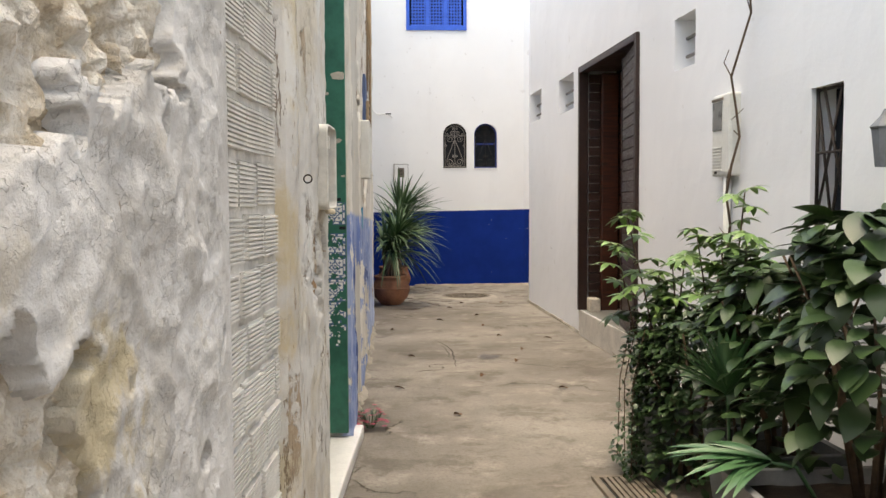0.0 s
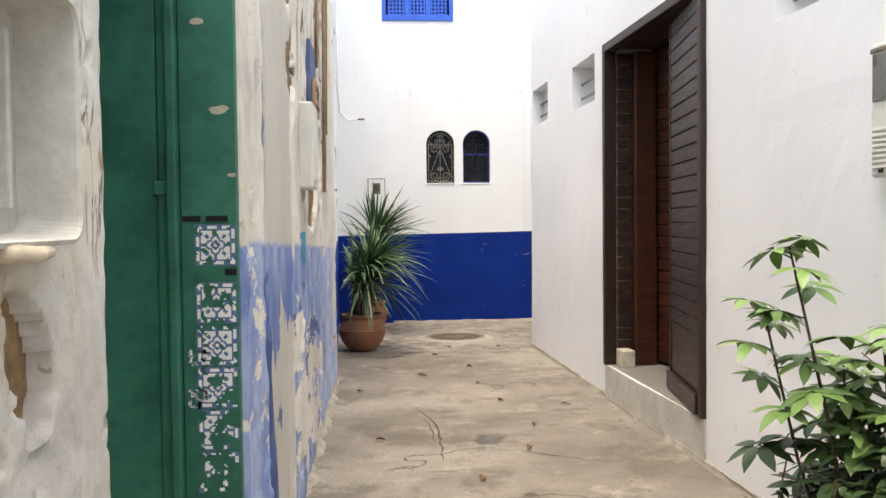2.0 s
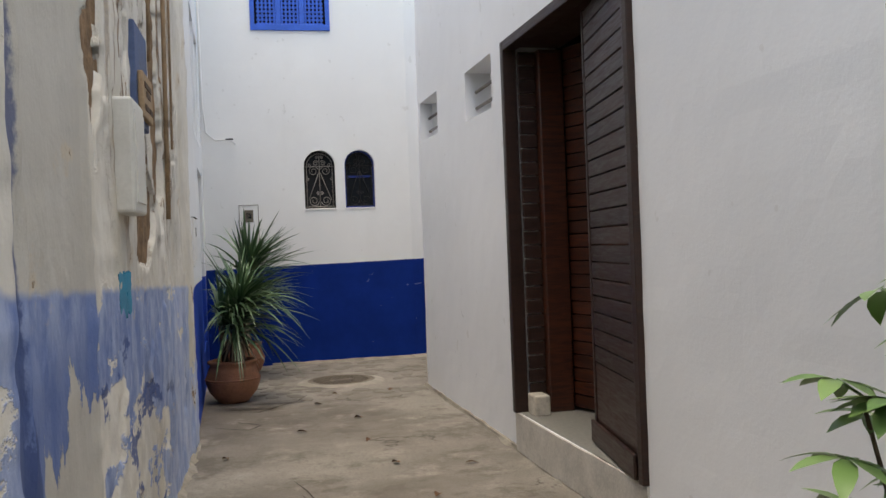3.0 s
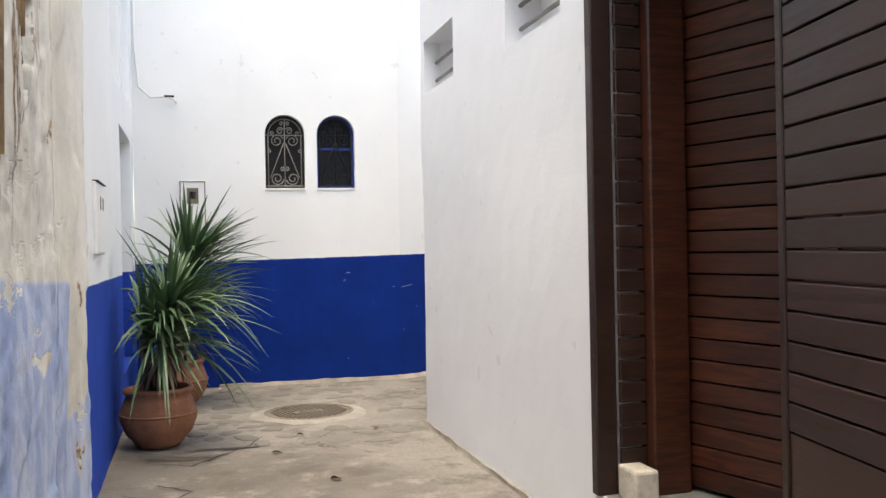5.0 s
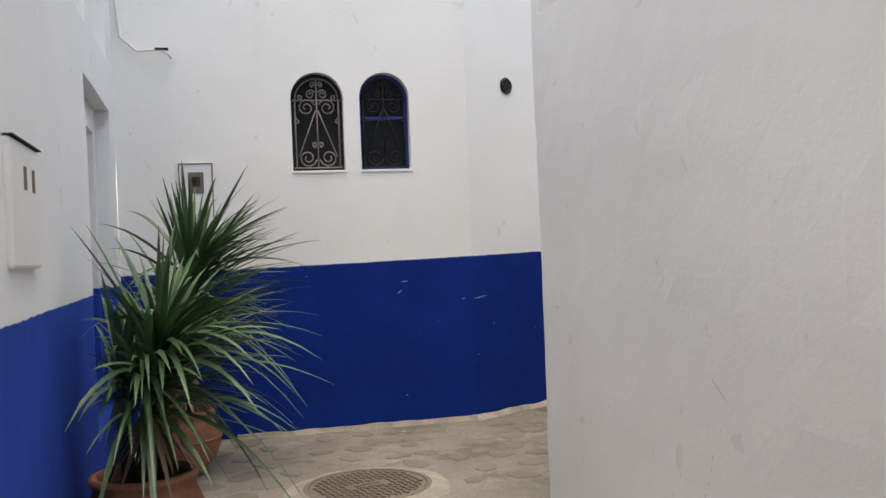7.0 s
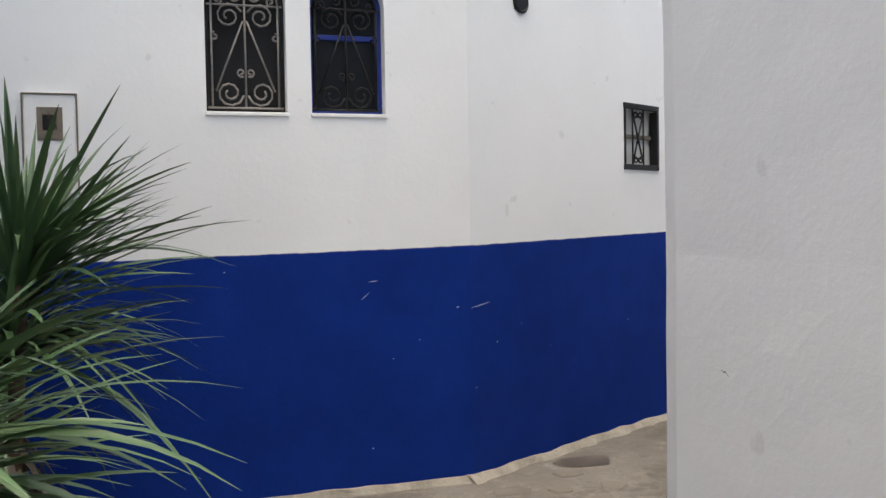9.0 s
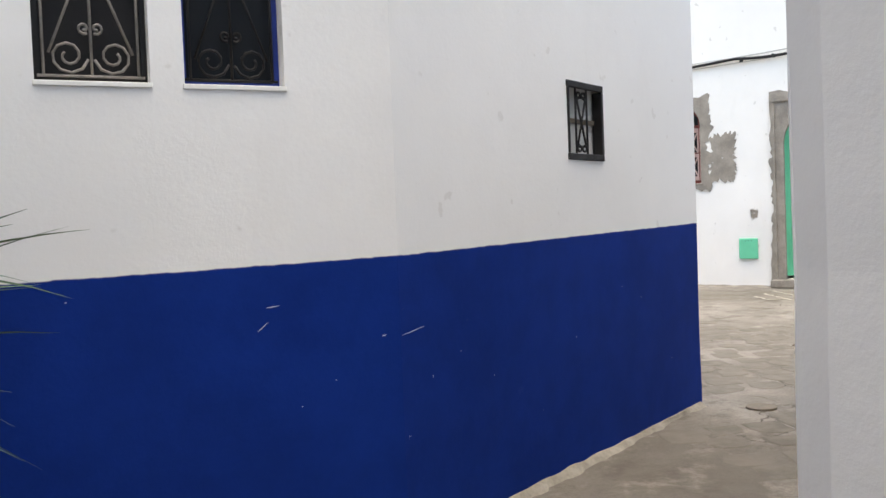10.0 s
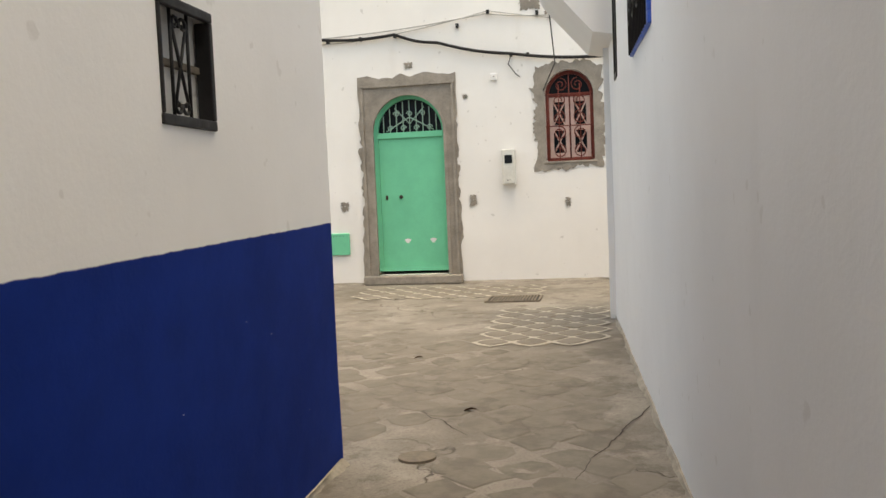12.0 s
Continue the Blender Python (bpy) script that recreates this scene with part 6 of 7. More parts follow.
def broad_shrub(at, height, spread, leaves, size, seed, label, floor_=0.25, squash=1.0):
    rng = random.Random(seed)
    plant = thing("leafy_shrub", label, "shrub", at=pose(*at))
    crown = bmesh.new()
    for k in range(9):
        az = k * 2.4
        top = Vector((0.75 * spread * math.cos(az) * squash, 0.75 * spread * math.sin(az), height * rng.uniform(0.6, 0.98)))
        bm = bmesh.new()
        tube(bm, [(0.05 * math.cos(az), 0.05 * math.sin(az), 0), top * 0.5 + Vector((0.02, 0, 0.05)), top], 0.012, 6, 0.35)
        part("stem", bm, M_BARK, plant, smooth=True)
    for k in range(leaves):
        az = rng.uniform(0, math.tau)
        z = height * (floor_ + (1 - floor_) * rng.random() ** 0.8)
        f = (z / height - floor_) / (1 - floor_)
        lump = 0.75 + 0.45 * noise.noise(Vector((math.cos(az) * 1.4, math.sin(az) * 1.4, z * 2.4 + seed)))
        rad = spread * lump * math.sqrt(max(0.05, 1 - (f * 1.05 - 0.25) ** 2)) * rng.uniform(0.45, 1.0) ** 0.5
        p = Vector((rad * math.cos(az) * squash, rad * math.sin(az), z))
        d = Vector((math.cos(az), math.sin(az), rng.uniform(-0.7, 0.5))) + Vector((rng.uniform(-0.6, 0.6), rng.uniform(-0.6, 0.6), 0))
        sz = size * rng.uniform(0.55, 1.15)
        leaf_blade(crown, p, d, (rng.uniform(-0.3, 0.3), rng.uniform(-0.3, 0.3), 1), sz, sz * rng.uniform(0.55, 0.75), 0.15, rng.uniform(0.1, 0.5), 5)
    raw("crown", crown, M_LEAF, plant)
    return plant


def planter(at, w, d, h, label, mat_=None):
    p = thing("planter", label, "planter", "planters", at=pose(at[0], at[1], 0, 0, 0, at[2]))
    bm = bmesh.new()
    rings = []
    for k, z, inset in ((0.82, 0.0, 0), (1.0, h, 0), (1.0, h, 0.03), (0.93, h - 0.06, 0.03)):
        x, y = w / 2 * k - inset, d / 2 * k - inset
        rings.append([bm.verts.new((a * x, b * y, z)) for a, b in ((-1, -1), (1, -1), (1, 1), (-1, 1))])
    for a, b in zip(rings, rings[1:]):
        for j in range(4):
            bm.faces.new((a[j], a[(j + 1) % 4], b[(j + 1) % 4], b[j]))
    bm.faces.new(rings[0])
    part("tub", bm, mat_ or M_PLANTER, p)
    part("rim", boxed(-w / 2 - 0.012, w / 2 + 0.012, -d / 2 - 0.012, -d / 2 + 0.0, h - 0.035, h + 0.004, 0.004), mat_ or M_PLANTER, p)
    bm = bmesh.new()
    n = 8
    g = [[bm.verts.new((w * 0.94 * (i / n - 0.5), d * 0.94 * (j / n - 0.5), h - 0.05 + 0.012 * noise.noise(Vector((i * 1.3, j * 1.3, at[0]))))) for j in range(n + 1)] for i in range(n + 1)]
    for i in range(n):
        for j in range(n):
            bm.faces.new((g[i][j], g[i + 1][j], g[i + 1][j + 1], g[i][j + 1]))
    part("soil", bm, M_SOIL, p)
    return p


planter((1.17, 4.30, 5), 0.42, 0.42, 0.36, "dark plastic planter overgrown by a shrub")
planter((1.33, 3.58, 5), 0.42, 0.45, 0.34, "dark plastic planter among the shrubs")
planter((1.30, 2.92, 3), 0.62, 0.50, 0.36, "grey plastic planter with a woody shrub", plain("pale_grey_plastic", (0.21, 0.215, 0.22), 0.5, vary=0.2, scale=6, bump=0.15))
umbrella_shrub((1.05, 4.22, 0.30), 0.94, 0.09, 7, 21, "umbrella shrub with fresh green leaf fans in a planter", (-0.21, -0.02))
umbrella_shrub((1.22, 3.62, 0.28), 1.06, 0.24, 10, 22, "tall umbrella shrub with light green leaf fans", (-0.03, 0))
broad_shrub((1.13, 4.05, 0.02), 0.80, 0.27, 1500, 0.055, 31, "dense dark green small-leaved shrub spilling to the ground", 0.0)
broad_shrub((1.32, 3.45, 0.28), 0.82, 0.36, 620, 0.10, 32, "broad-leaved green shrub in a planter", 0.1)
broad_shrub((1.42, 2.95, 0.30), 0.98, 0.42, 560, 0.13, 33, "large broad-leaved shrub above a grey planter", 0.22)


def creeper():
    rng = random.Random(77)
    c = thing("creeper", "small-leaved creeper trailing down to the paving", "creeper", at=pose(0.93, 4.22, 0))
    leaves = bmesh.new()
    for k in range(20):
        x, y = rng.uniform(-0.07, 0.14), rng.uniform(-0.16, 0.16)
        pts = [Vector((x + 0.05, y, 0.72)), Vector((x, y + 0.02, 0.45)), Vector((x - 0.02 * rng.random(), y, 0.03))]
        bm = bmesh.new()
        tube(bm, pts, 0.0022, 4)
        part("stem", bm, M_BARK, c)
        for j in range(80):
            f = rng.random()
            p = pts[0].lerp(pts[2], f) + Vector((rng.uniform(-0.035, 0.035), rng.uniform(-0.035, 0.035), 0))
            leaf_blade(leaves, p, (rng.uniform(-1, 0.4), rng.uniform(-1, 1), rng.uniform(-0.6, 0.3)), (0, 0, 1), rng.uniform(0.022, 0.040), rng.uniform(0.016, 0.028), cells=3)
    raw("leaves", leaves, M_LEAF, c)


creeper()


def palm_fan(at, aim, size, seed, label):
    """A pleated palm leaf spreading from one stalk."""
    rng = random.Random(seed)
    fan = thing("palm_leaf", label, "palm leaf", at=pose(*at))
    aim = Vector(aim).normalized()
    side = aim.cross(Vector((0, 0, 1))).normalized()
    bm = bmesh.new()
    for k in range(22):
        a = radians(-62 + 124 * k / 21)
        d = aim * math.cos(a) + side * math.sin(a) + Vector((0, 0, 0.10 * math.cos(a)))
        sword(bm, aim * 0.02, d, size * (0.72 + 0.28 * math.cos(a)) * rng.uniform(0.94, 1.03), size * 0.115, 0.30, rng, 8)
    raw("blade", bm, M_PALM, fan)
    bm = bmesh.new()
    tube(bm, [-aim * size * 0.55 + Vector((0, 0, -0.18)), -aim * size * 0.2, aim * 0.03], 0.008, 6, 0.7)
    part("stalk", bm, M_PALM, fan, smooth=True)


palm_fan((1.12, 3.02, 0.42), (-0.95, 0.25, 0.12), 0.34, 5, "arching pleated palm leaf hanging over the paving")
palm_fan((1.08, 3.40, 0.55), (-0.15, -0.25, 0.95), 0.34, 6, "upright pleated palm leaf among the shrubs")


def flowers():
    rng = random.Random(15)
    f = thing("flower_clump", "small clump of crimson flowers at the wall's foot", "flowers", at=pose(-0.43, 5.12, 0))
    petals, green = bmesh.new(), bmesh.new()
    for k in range(70):
        a, r = rng.uniform(0, math.tau), 0.115 * math.sqrt(rng.random())
        p = Vector((r * math.cos(a), r * math.sin(a), 0.02 + rng.uniform(0.02, 0.14) * (1.1 - r / 0.12)))
        bm = petals if k % 3 else green
        for j in range(5):
            d = Vector((math.cos(j * 1.256 + a), math.sin(j * 1.256 + a), 0.35))
            leaf_blade(bm, p, d, (0, 0, 1), 0.020, 0.015, cells=2)
    for k in range(26):
        a = rng.uniform(0, math.tau)
        tube(green, [(0.02 * math.cos(a), 0.02 * math.sin(a), 0.0), (0.07 * math.cos(a), 0.07 * math.sin(a), 0.09)], 0.002, 4)
    raw("blossom", petals, M_FLOWER, f)
    raw("foliage", green, M_LEAF, f)


flowers()
right_fixtures()


# ---- on the paving ----
M_COLLAR = plain("pale_cement", (0.31, 0.28, 0.235), 0.9, vary=0.3, scale=8, world_space=True, bump=0.5)


def manhole():
    m = thing("manhole_cover", "round cast-iron manhole cover set in the paving", "manhole", at=pose(0.305, 12.02, -0.004, 0, 0, 20))
    part("rim", lathe([(0.30, 0.0), (0.335, 0.002), (0.335, 0.013), (0.312, 0.014), (0.308, 0.004)], 48), M_CASTIRON, m)
    part("plate", lathe([(0.01, -0.01), (0.306, -0.01), (0.306, 0.010), (0.01, 0.010)], 48), M_CASTIRON, m)
    stud = None
    for i in range(-9, 10):
        for j in range(-9, 10):
            x, y = i * 0.032, j * 0.032
            if math.hypot(x, y) > 0.28 or (abs(x) < 0.10 and abs(y) < 0.06):
                continue
            if stud is None:
                bm = bmesh.new()
                box(bm, -0.0125, 0.0125, -0.005, 0.005, 0.008, 0.0155, 0.002)
                ob = part("stud", bm, M_CASTIRON, m)
                stud = ob.data
            else:
                ob = new("stud", stud)
                ob.parent = m
            ob.matrix_basis = pose(x, y, 0.002, 0, 0, 90 * ((i + j) % 2) + 45)
    for y in (-0.03, 0.012):
        part("maker_bar", boxed(-0.07, 0.07, y - 0.012, y + 0.012, 0.009, 0.0165), M_CASTIRON, m)
    bm = bmesh.new()
    n = 40
    inner = [bm.verts.new((0.333 * math.cos(k * math.tau / n), 0.333 * math.sin(k * math.tau / n), 0.013)) for k in range(n)]
    outer = [bm.verts.new(((0.44 + 0.07 * noise.noise(Vector((math.cos(k * math.tau / n) * 2, math.sin(k * math.tau / n) * 2, 4)))) * math.cos(k * math.tau / n), (0.44 + 0.07 * noise.noise(Vector((math.cos(k * math.tau / n) * 2, math.sin(k * math.tau / n) * 2, 4)))) * math.sin(k * math.tau / n), -0.006)) for k in range(n)]
    for k in range(n):
        bm.faces.new((inner[k], inner[(k + 1) % n], outer[(k + 1) % n], outer[k]))
    part("mortar_collar", bm, M_COLLAR, m, "pale cement collar", True)


manhole()


def grate(name, label, m, w, d, slots, material):
    g = thing(name, label, "drain grate", at=m)
    for x0, x1, y0, y1 in ((-w / 2, w / 2, -d / 2, -d / 2 + 0.03), (-w / 2, w / 2, d / 2 - 0.03, d / 2), (-w / 2, -w / 2 + 0.03, -d / 2 + 0.03, d / 2 - 0.03), (w / 2 - 0.03, w / 2, -d / 2 + 0.03, d / 2 - 0.03)):
        part("frame_bar", boxed(x0, x1, y0, y1, -0.01, 0.014, 0.003), material, g)
    # no real depth: a near-black slab paints the shade below the bars
    part("pit", boxed(-w / 2 + 0.01, w / 2 - 0.01, -d / 2 + 0.01, d / 2 - 0.01, -0.012, 0.001), M_DARK, g)
    for k in range(1, slots):
        x = -w / 2 + 0.03 + (w - 0.06) * k / slots
        part("bar", boxed(x - 0.009, x + 0.009, -d / 2 + 0.03, d / 2 - 0.03, -0.008, 0.012), material, g)


rz = math.degrees(math.atan2(-0.866, 0.5))
grate("drain_grate", "long cast-iron drain grate in the square", pose(9.56, 18.21, 0, 0, 0, rz), 0.66, 0.55, 16, M_CASTIRON)
grate("drain_grate", "worn iron drain grate by the planters", pose(0.86, 3.98, 0, 0, 0, 5), 0.30, 0.42, 9, M_CASTIRON)
cov = thing("valve_cover", "small round iron valve cover in the paving", "valve cover", at=pose(4.09, 14.86, 0))
part("lid", lathe([(0.01, -0.01), (0.07, -0.01), (0.07, 0.006), (0.01, 0.009)], 24), M_CASTIRON, cov)
part("ring", lathe([(0.074, -0.01), (0.095, -0.01), (0.095, 0.010), (0.074, 0.010)], 24), M_CASTIRON, cov)


def litter():
    rng = random.Random(6)
    spots = [(-0.08, 9.60), (-0.5, 8.90), (0.70, 7.79), (0.04, 10.74), (0.55, 8.5), (0.30, 6.6), (-0.35, 6.2), (0.1, 5.4), (0.42, 9.2), (0.95, 8.4), (0.4, 10.0), (0.75, 11.3), (0.2, 11.2), (6.14, 16.65), (7.9, 16.4), (8.4, 16.9), (5.0, 15.2), (0.6, 7.2), (-0.3, 7.4), (0.85, 6.1)]
    for k, (x, y) in enumerate(spots):
        bm = bmesh.new()
        leaf_blade(bm, (0, 0, 0.012), (math.cos(k * 2.1), math.sin(k * 2.1), 0.15), (0.3, 0.2, 1), rng.uniform(0.045, 0.085), rng.uniform(0.03, 0.05), 0.5, 0.3)
        ob = raw("fallen_leaf", bm, M_LEAFLITTER, None)
        ob.matrix_world = pose(x, y, ground_height(x, y))
        tagged(ob, "curled dry brown leaf lying on the paving", "leaf", "fallen leaves")


litter()


def blot(x, y, rx, ry, seed, material, name, label):
    bm = bmesh.new()
    n = 36
    mid = bm.verts.new((x, y, ground_height(x, y) + 0.008))
    ring = []
    for k in range(n):
        a = k * math.tau / n
        q = 1 + 0.45 * noise.noise(Vector((math.cos(a) * 1.6, math.sin(a) * 1.6, seed)))
        px, py = x + rx * q * math.cos(a), y + ry * q * math.sin(a)
        ring.append(bm.verts.new((px, py, ground_height(px, py) + 0.005)))
    for k in range(n):
        bm.faces.new((mid, ring[k], ring[(k + 1) % n]))
    tagged(part(name, bm, material, smooth=True), label, "stain", "paving stains")


blot(1.88, 13.72, 0.16, 0.09, 1, M_WET, "damp_stain", "dark damp stain on the paving below the blue wall")
blot(0.37, 7.42, 0.085, 0.11, 2, M_WET, "damp_stain", "dark worn spot in the cement paving")
blot(-0.50, 10.75, 0.20, 0.05, 3, M_WET, "damp_stain", "dark damp crack beside the terracotta pot")
blot(-0.30, 10.95, 0.22, 0.035, 4, M_WET, "damp_stain", "dark damp crack beside the terracotta pot")


def cracks():
    """Cracks in the cement, filled with dark dirt."""
    dirt = plain("crack_dirt", (0.055, 0.045, 0.036), 0.95, vary=0.4, scale=20, world_space=True)
    runs = CRACKS
    for n, (width, stops) in enumerate(runs):
        pts = []
        for (xa, ya), (xb, yb) in zip(stops, stops[1:]):
            k = max(2, int(math.hypot(xb - xa, yb - ya) / 0.03))
            pts += [(xa + (xb - xa) * j / k, ya + (yb - ya) * j / k) for j in range(k)]
        pts.append(stops[-1])
        bm = bmesh.new()
        rows = []
        for j, (x, y) in enumerate(pts):
            f = j / max(1, len(pts) - 1)
            x += 0.025 * noise.noise(Vector((x * 6, y * 6, n))) + 0.010 * noise.noise(Vector((x * 25, y * 25, n)))
            y += 0.025 * noise.noise(Vector((x * 6, y * 6, n + 5))) + 0.010 * noise.noise(Vector((x * 25, y * 25, n + 5)))
            w = width * (0.35 + 0.65 * math.sin(math.pi * min(1, max(0, f)))) * (1 + 0.9 * noise.noise(Vector((x * 14, y * 14, 2))))
            xa, ya = stops[0]
            xb, yb = stops[-1]
            ln = math.hypot(xb - xa, yb - ya)
            nx, ny = -(yb - ya) / ln, (xb - xa) / ln
            rows.append([bm.verts.new((x + g * w * nx, y + g * w * ny, ground_height(x, y) + 0.0045)) for g in (-1, 1)])
        for a, b in zip(rows, rows[1:]):
            bm.faces.new((a[0], a[1], b[1], b[0]))
        tagged(part("paving_crack", bm, dirt), "dark crack running through the cement paving", "crack", "paving cracks")


CRACKS = [
    (0.006, [(-0.06, 8.28), (0.01, 8.04), (0.08, 7.70), (0.09, 6.96)]),
    (0.006, [(0.40, 7.18), (0.65, 7.05), (1.0, 6.87)]),
    (0.004, [(-0.02, 7.98), (0.02, 7.80), (0.05, 7.38)]),
    (0.010, [(-0.68, 10.67), (-0.41, 10.53), (-0.11, 10.98)]),
    (0.006, [(-0.32, 10.85), (-0.10, 10.98), (-0.02, 11.25)]),
    (0.004, [(4.8, 15.45), (4.56, 14.9)]),
    (0.0045, [(5.9, 14.44), (4.66, 14.15), (4.23, 14.02)]),
    (0.008, [(-0.70, 9.95), (-0.45, 9.80), (-0.35, 9.98), (-0.55, 10.12), (-0.78, 10.10)]),
]
cracks()


def lime_edges():
    """The strip of splashed lime and mortar along each wall's foot."""
    for name, line, s0, s1, wide in (("trim_right", RIGHT, 0.0, 8.5, 0.03), ("trim_side", SIDE, -0.04, SIDE.length - 0.03, 0.06), ("trim_end", END, 0.7, END.length + 0.02, 0.04), ("trim_lane", RIGHT_FAR, 0.5, 9.3, 0.04), ("trim_left", LEFT_OLD, 0.3, LEFT_OLD.length, 0.07), ("trim_far", FAR, -3, 6, 0.05)):
        bm = bmesh.new()
        rows = []
        n = int((s1 - s0) / 0.05)
        for k in range(n + 1):
            s = s0 + (s1 - s0) * k / n
            p = line.at(s, 0, 0)
            w = wide * (0.75 + 0.9 * noise.noise(p * 3.1) + 0.5 * noise.noise(p * 11))
            w = max(0.012, w) 
            h = 0.008 + 0.012 * noise.noise(p * 6)
            rows.append([bm.verts.new(line.at(s, d, max(-0.02, z))) for d, z in ((-0.06, h + 0.03), (0.01, h + 0.014), (w * 0.6, h * 0.6), (w, -0.014))])
        for a, b in zip(rows, rows[1:]):
            for j in range(3):
                bm.faces.new((a[j], a[j + 1], b[j + 1], b[j]))
        structure(part(name, bm, M_COLLAR), "crumbly lime mortar along the foot of the wall", "trim")


lime_edges()


def scuffs():
    grey = plain("grey_scuff", (0.28, 0.27, 0.26), 0.9, vary=0.3, world_space=True)
    chip = plain("pale_chip", (0.55, 0.58, 0.66), 0.8, vary=0.2, world_space=True)
    for line, s, z, ln, ang, m in ((RIGHT, 1.55, 0.77, 0.10, -35, grey), (RIGHT, 1.2, 1.15, 0.05, -60, grey), (RIGHT, 1.9, 0.35, 0.07, 50, grey), (RIGHT_FAR, 0.35, 0.72, 0.10, -40, grey), (RIGHT_FAR, 2.0, 0.42, 0.07, 70, grey), (SIDE, 0.06, 0.862, 0.14, 8, chip), (RIGHT, 1.50, 0.56, 0.014, 80, grey), (RIGHT, 1.49, 0.52, 0.012, 60, grey), (RIGHT, 1.47, 0.47, 0.016, 75, grey), (RIGHT, 1.45, 0.43, 0.014, 60, grey), (RIGHT, 1.46, 0.36, 0.022, 80, grey), (RIGHT, 1.30, 0.46, 0.022, 85, grey), (RIGHT, 1.25, 0.38, 0.03, 80, grey), (RIGHT, 1.40, 0.27, 0.022, 70, grey), (RIGHT, 1.10, 0.80, 0.02, 60, grey), (RIGHT, 1.12, 0.50, 0.03, 70, grey), (RIGHT, 0.30, 0.95, 0.03, -20, grey), (RIGHT, 0.22, 0.60, 0.04, 65, grey), (RIGHT_FAR, 0.15, 1.05, 0.04, 10, grey), (RIGHT_FAR, 1.1, 1.3, 0.03, 75, grey), (END, 1.84, 0.93, 0.05, 40, chip), (END, 2.3, 0.86, 0.02, 0, chip), (END, 1.88, 1.0, 0.05, 5, chip)):
        bm = bmesh.new()
        c, sn = math.cos(radians(ang)), math.sin(radians(ang))
        pts = []
        for k in range(7):
            f = k / 6 - 0.5
            pts.append((s + ln * f * c + 0.004 * noise.noise(Vector((k, s, z))), z + ln * f * sn + 0.006 * noise.noise(Vector((z, k, s))), 0.0016 * (1 - abs(2 * f)) + 0.0005))
        up = [bm.verts.new(line.at(a, 0.012 if line is not RIGHT else 0.02, b + w)) for a, b, w in pts]
        dn = [bm.verts.new(line.at(a, 0.012 if line is not RIGHT else 0.02, b - w)) for a, b, w in pts]
        for k in range(6):
            bm.faces.new((up[k], up[k + 1], dn[k + 1], dn[k]))
        tagged(part("wall_scratch", bm, m), "short scratch in the wall paint", "scratch", "wall scratches")


scuffs()


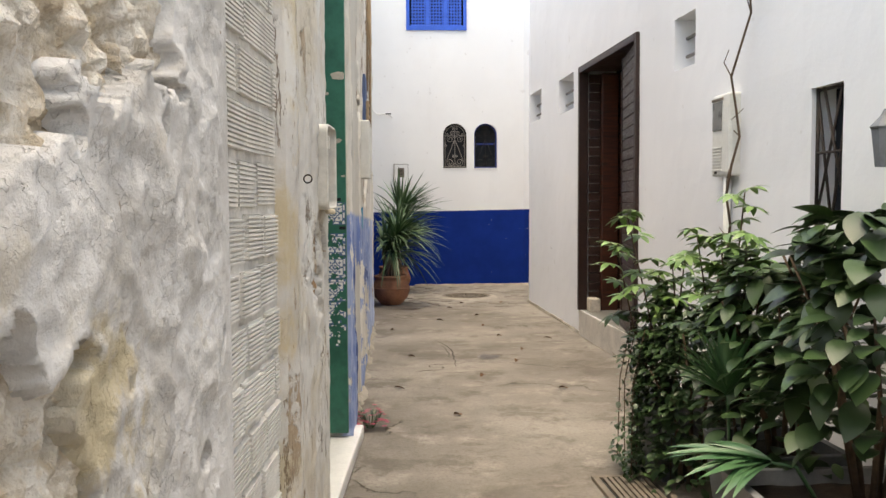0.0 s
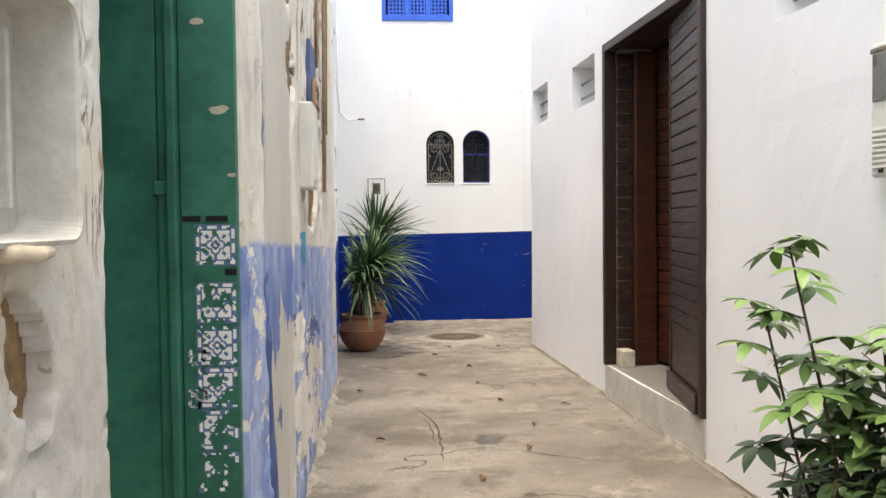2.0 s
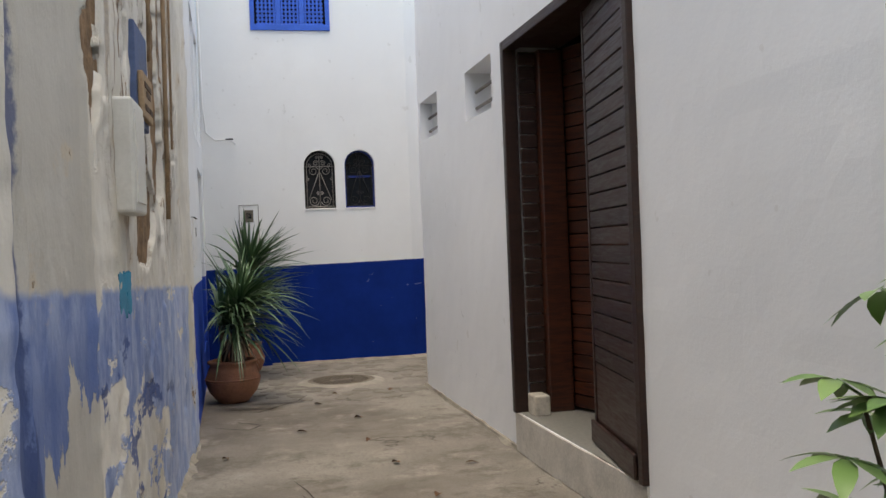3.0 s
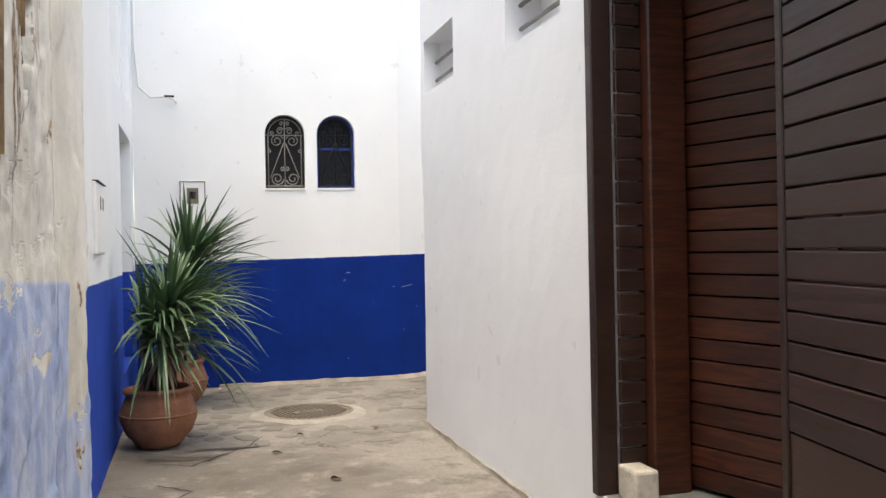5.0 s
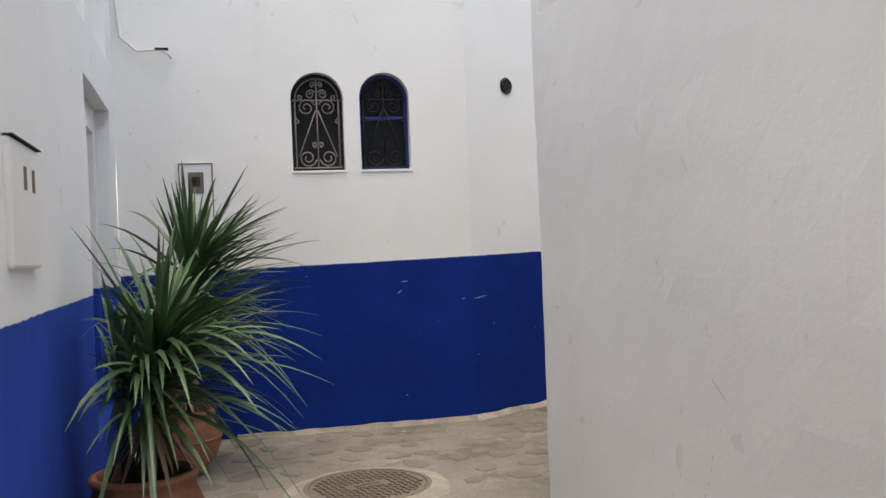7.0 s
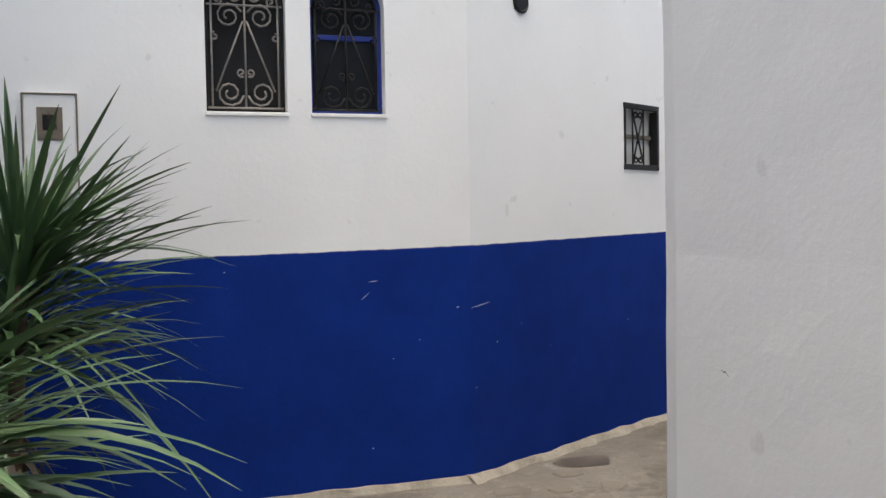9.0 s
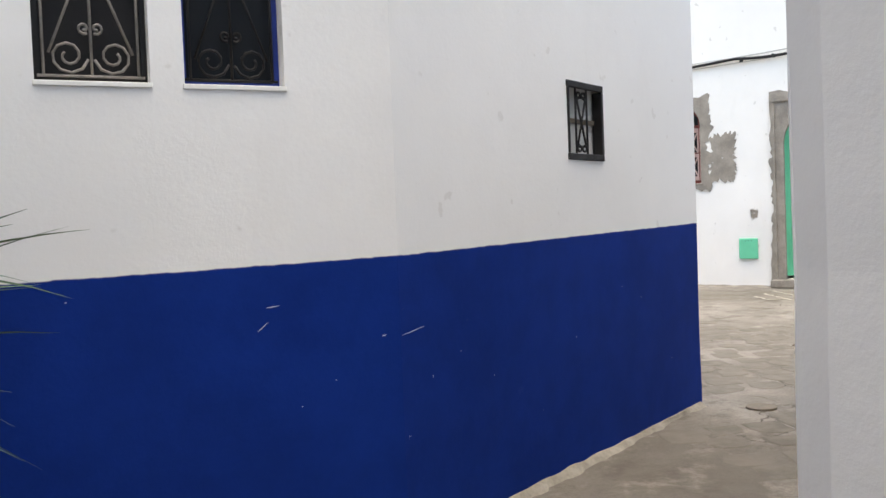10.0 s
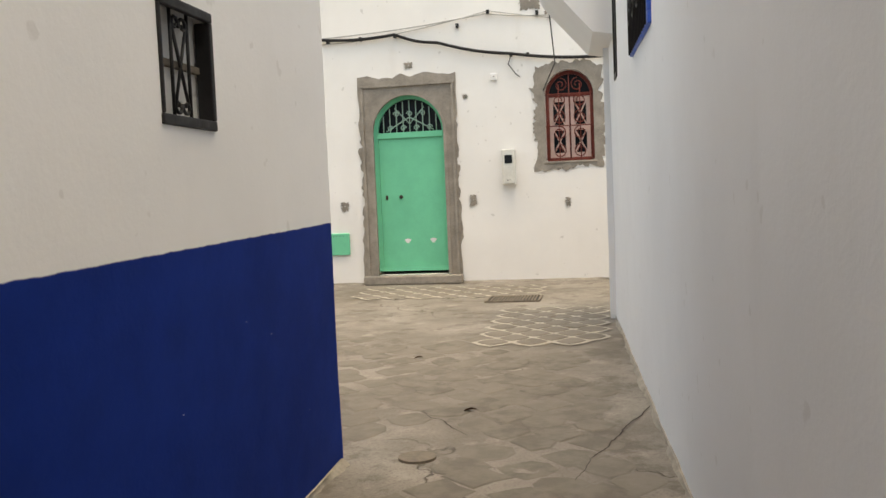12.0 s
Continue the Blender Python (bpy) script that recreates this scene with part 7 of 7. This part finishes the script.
# ---- paving stones ----
def stones():
    """Worn flat stones set in cement, round the bend and on into the square."""
    rng = random.Random(23)
    floor_ = thing("stone_paving", "worn irregular stones set flush in cement", "paving", kind="structure")
    near, rest = 0, bmesh.new()
    lines = (LEFT_CLEAN, END, SIDE, RIGHT, RIGHT_FAR, FAR)

    def clear(x, y):
        p = Vector((x, y, 0))
        if math.hypot(x - 0.305, y - 12.02) < 0.5 or math.hypot(x - 4.09, y - 14.86) < 0.2 or math.hypot(x + 0.665, y - 11.16) < 0.2 or math.hypot(x + 0.71, y - 12.62) < 0.2:
            return False
        if (x < 1.25 and (p - END.a).dot(END.n) < 0.16) or (p - LEFT_CLEAN.a).dot(LEFT_CLEAN.n) < 0.12 or (p - FAR.a).dot(FAR.n) < 0.4:
            return False
        if x > 1.1 and (p - RIGHT_FAR.a).dot(RIGHT_FAR.n) < 0.2 and (p - RIGHT_FAR.a).dot(RIGHT_FAR.u) < 9.4:
            return False
        if x <= 1.15 and y < 11.5 and (p - RIGHT.a).dot(RIGHT.n) < 0.2:
            return False
        if x < 3.9 and (p - SIDE.a).dot(SIDE.n) < 0.22 and x > 1.1:
            return False
        return True

    def stone(bm, x, y, rx, ry, rot, lift):
        n = rng.randint(6, 8)
        c, s = math.cos(rot), math.sin(rot)
        top, foot = [], []
        for k in range(n):
            a = k * math.tau / n + rng.uniform(-0.2, 0.2)
            q = rng.uniform(0.72, 1.16)
            px, py = rx * q * math.cos(a), ry * q * math.sin(a)
            wx, wy = x + px * c - py * s, y + px * s + py * c
            g = ground_height(wx, wy)
            top.append(bm.verts.new((x + (wx - x) * 0.86, y + (wy - y) * 0.86, g + lift)))
            foot.append(bm.verts.new((wx, wy, g - 0.006)))
        mid = bm.verts.new((x, y, ground_height(x, y) + lift * 1.25))
        for k in range(n):
            bm.faces.new((top[k], top[(k + 1) % n], mid))
            bm.faces.new((foot[k], foot[(k + 1) % n], top[(k + 1) % n], top[k]))

    y = 11.0
    row = 0
    while y < 16.2:
        x = -1.0 + 0.12 * (row % 2)
        while x < 7.0:
            px, py = x + rng.uniform(-0.05, 0.05), y + rng.uniform(-0.05, 0.05)
            if clear(px, py) and px + 0.55 * (py - 13.4) < 2.0 and rng.random() < 0.80:
                args = (px, py, rng.uniform(0.075, 0.125), rng.uniform(0.06, 0.095), rng.uniform(0, 3.14), rng.uniform(0.003, 0.008))
                bm = bmesh.new()
                stone(bm, *args)
                part("paving_stone", bm, M_STONE, floor_)
                near += 1
            x += 0.25
        y += 0.21
        row += 1
    # rows of pointed stones with pale joints, worn down in the lane, crisp in the square
    u = Vector((0.5, -0.866, 0))
    v = Vector((0.866, 0.5, 0))
    joints = bmesh.new()

    def pointed(p, a, b, wear):
        """One lens of stone in its pale mortar."""
        ring = []
        for k in range(8):
            t = k * math.tau / 8
            q = (abs(math.cos(t)) ** 1.25 + abs(math.sin(t)) ** 1.25) ** (-1 / 1.25)
            q *= 1 + wear * rng.uniform(-0.24, 0.20)
            ring.append(p + a * (q * math.cos(t)) + b * (q * math.sin(t)))
        lift = 0.016 if wear < 0.5 else rng.uniform(0.001, 0.007)
        bm = rest if near >= 300 or wear < 0.5 else bmesh.new()
        top = [bm.verts.new(w + (p - w) * 0.14 + Vector((0, 0, ground_height(w.x, w.y) + lift))) for w in ring]
        foot = [bm.verts.new(w + Vector((0, 0, ground_height(w.x, w.y) - 0.004))) for w in ring]
        bm.faces.new(top)
        for k in range(8):
            bm.faces.new((foot[k], foot[(k + 1) % 8], top[(k + 1) % 8], top[k]))
        if bm is not rest:
            part("paving_stone", bm, M_STONE, floor_)
        if wear > 0.5:
            return
        joints.faces.new([joints.verts.new(p + (w - p) * 1.26 + Vector((0, 0, ground_height(w.x, w.y) + 0.009))) for w in ring])

    start = Vector((1.6, 13.2, 0))
    for j in range(38):
        for i in range(-9, 12):
            p = start + u * ((i + 0.5 * (j % 2)) * 0.36) + v * (j * 0.205)
            p += Vector((rng.uniform(-0.06, 0.06), rng.uniform(-0.06, 0.06), 0))
            if p.x + 0.55 * (p.y - 13.4) < 2.0 or p.x > 8.0 or p.y > 19.5 or (p.x > 6.6 and p.y > 16.9) or not clear(p.x, p.y) or rng.random() < 0.10:
                continue
            if noise.noise(p * 0.9 + Vector((4, 0, 0))) > 0.30:
                continue
            pointed(p, u * rng.uniform(0.15, 0.18), v * rng.uniform(0.16, 0.195), 1.0)
            near += 1
    for ox, oy, nu, nv in ((8.75, 17.6, 8, 11), (9.75, 20.7, 7, 6)):
        for i in range(nu):
            for j in range(nv):
                p = Vector((ox, oy, 0)) + u * ((i + 0.5 * (j % 2)) * 0.34) - v * (j * 0.205)
                if clear(p.x, p.y):
                    pointed(p, u * 0.15, v * 0.175, 0.2)
    tagged(part("far_stones", rest, M_STONE, floor_), kind="stuff")
    tagged(part("pale_joints", joints, plain("pale_joint_mortar", (0.41, 0.375, 0.32), 0.9, vary=0.3, scale=8, world_space=True, bump=0.5), floor_), kind="stuff")


stones()
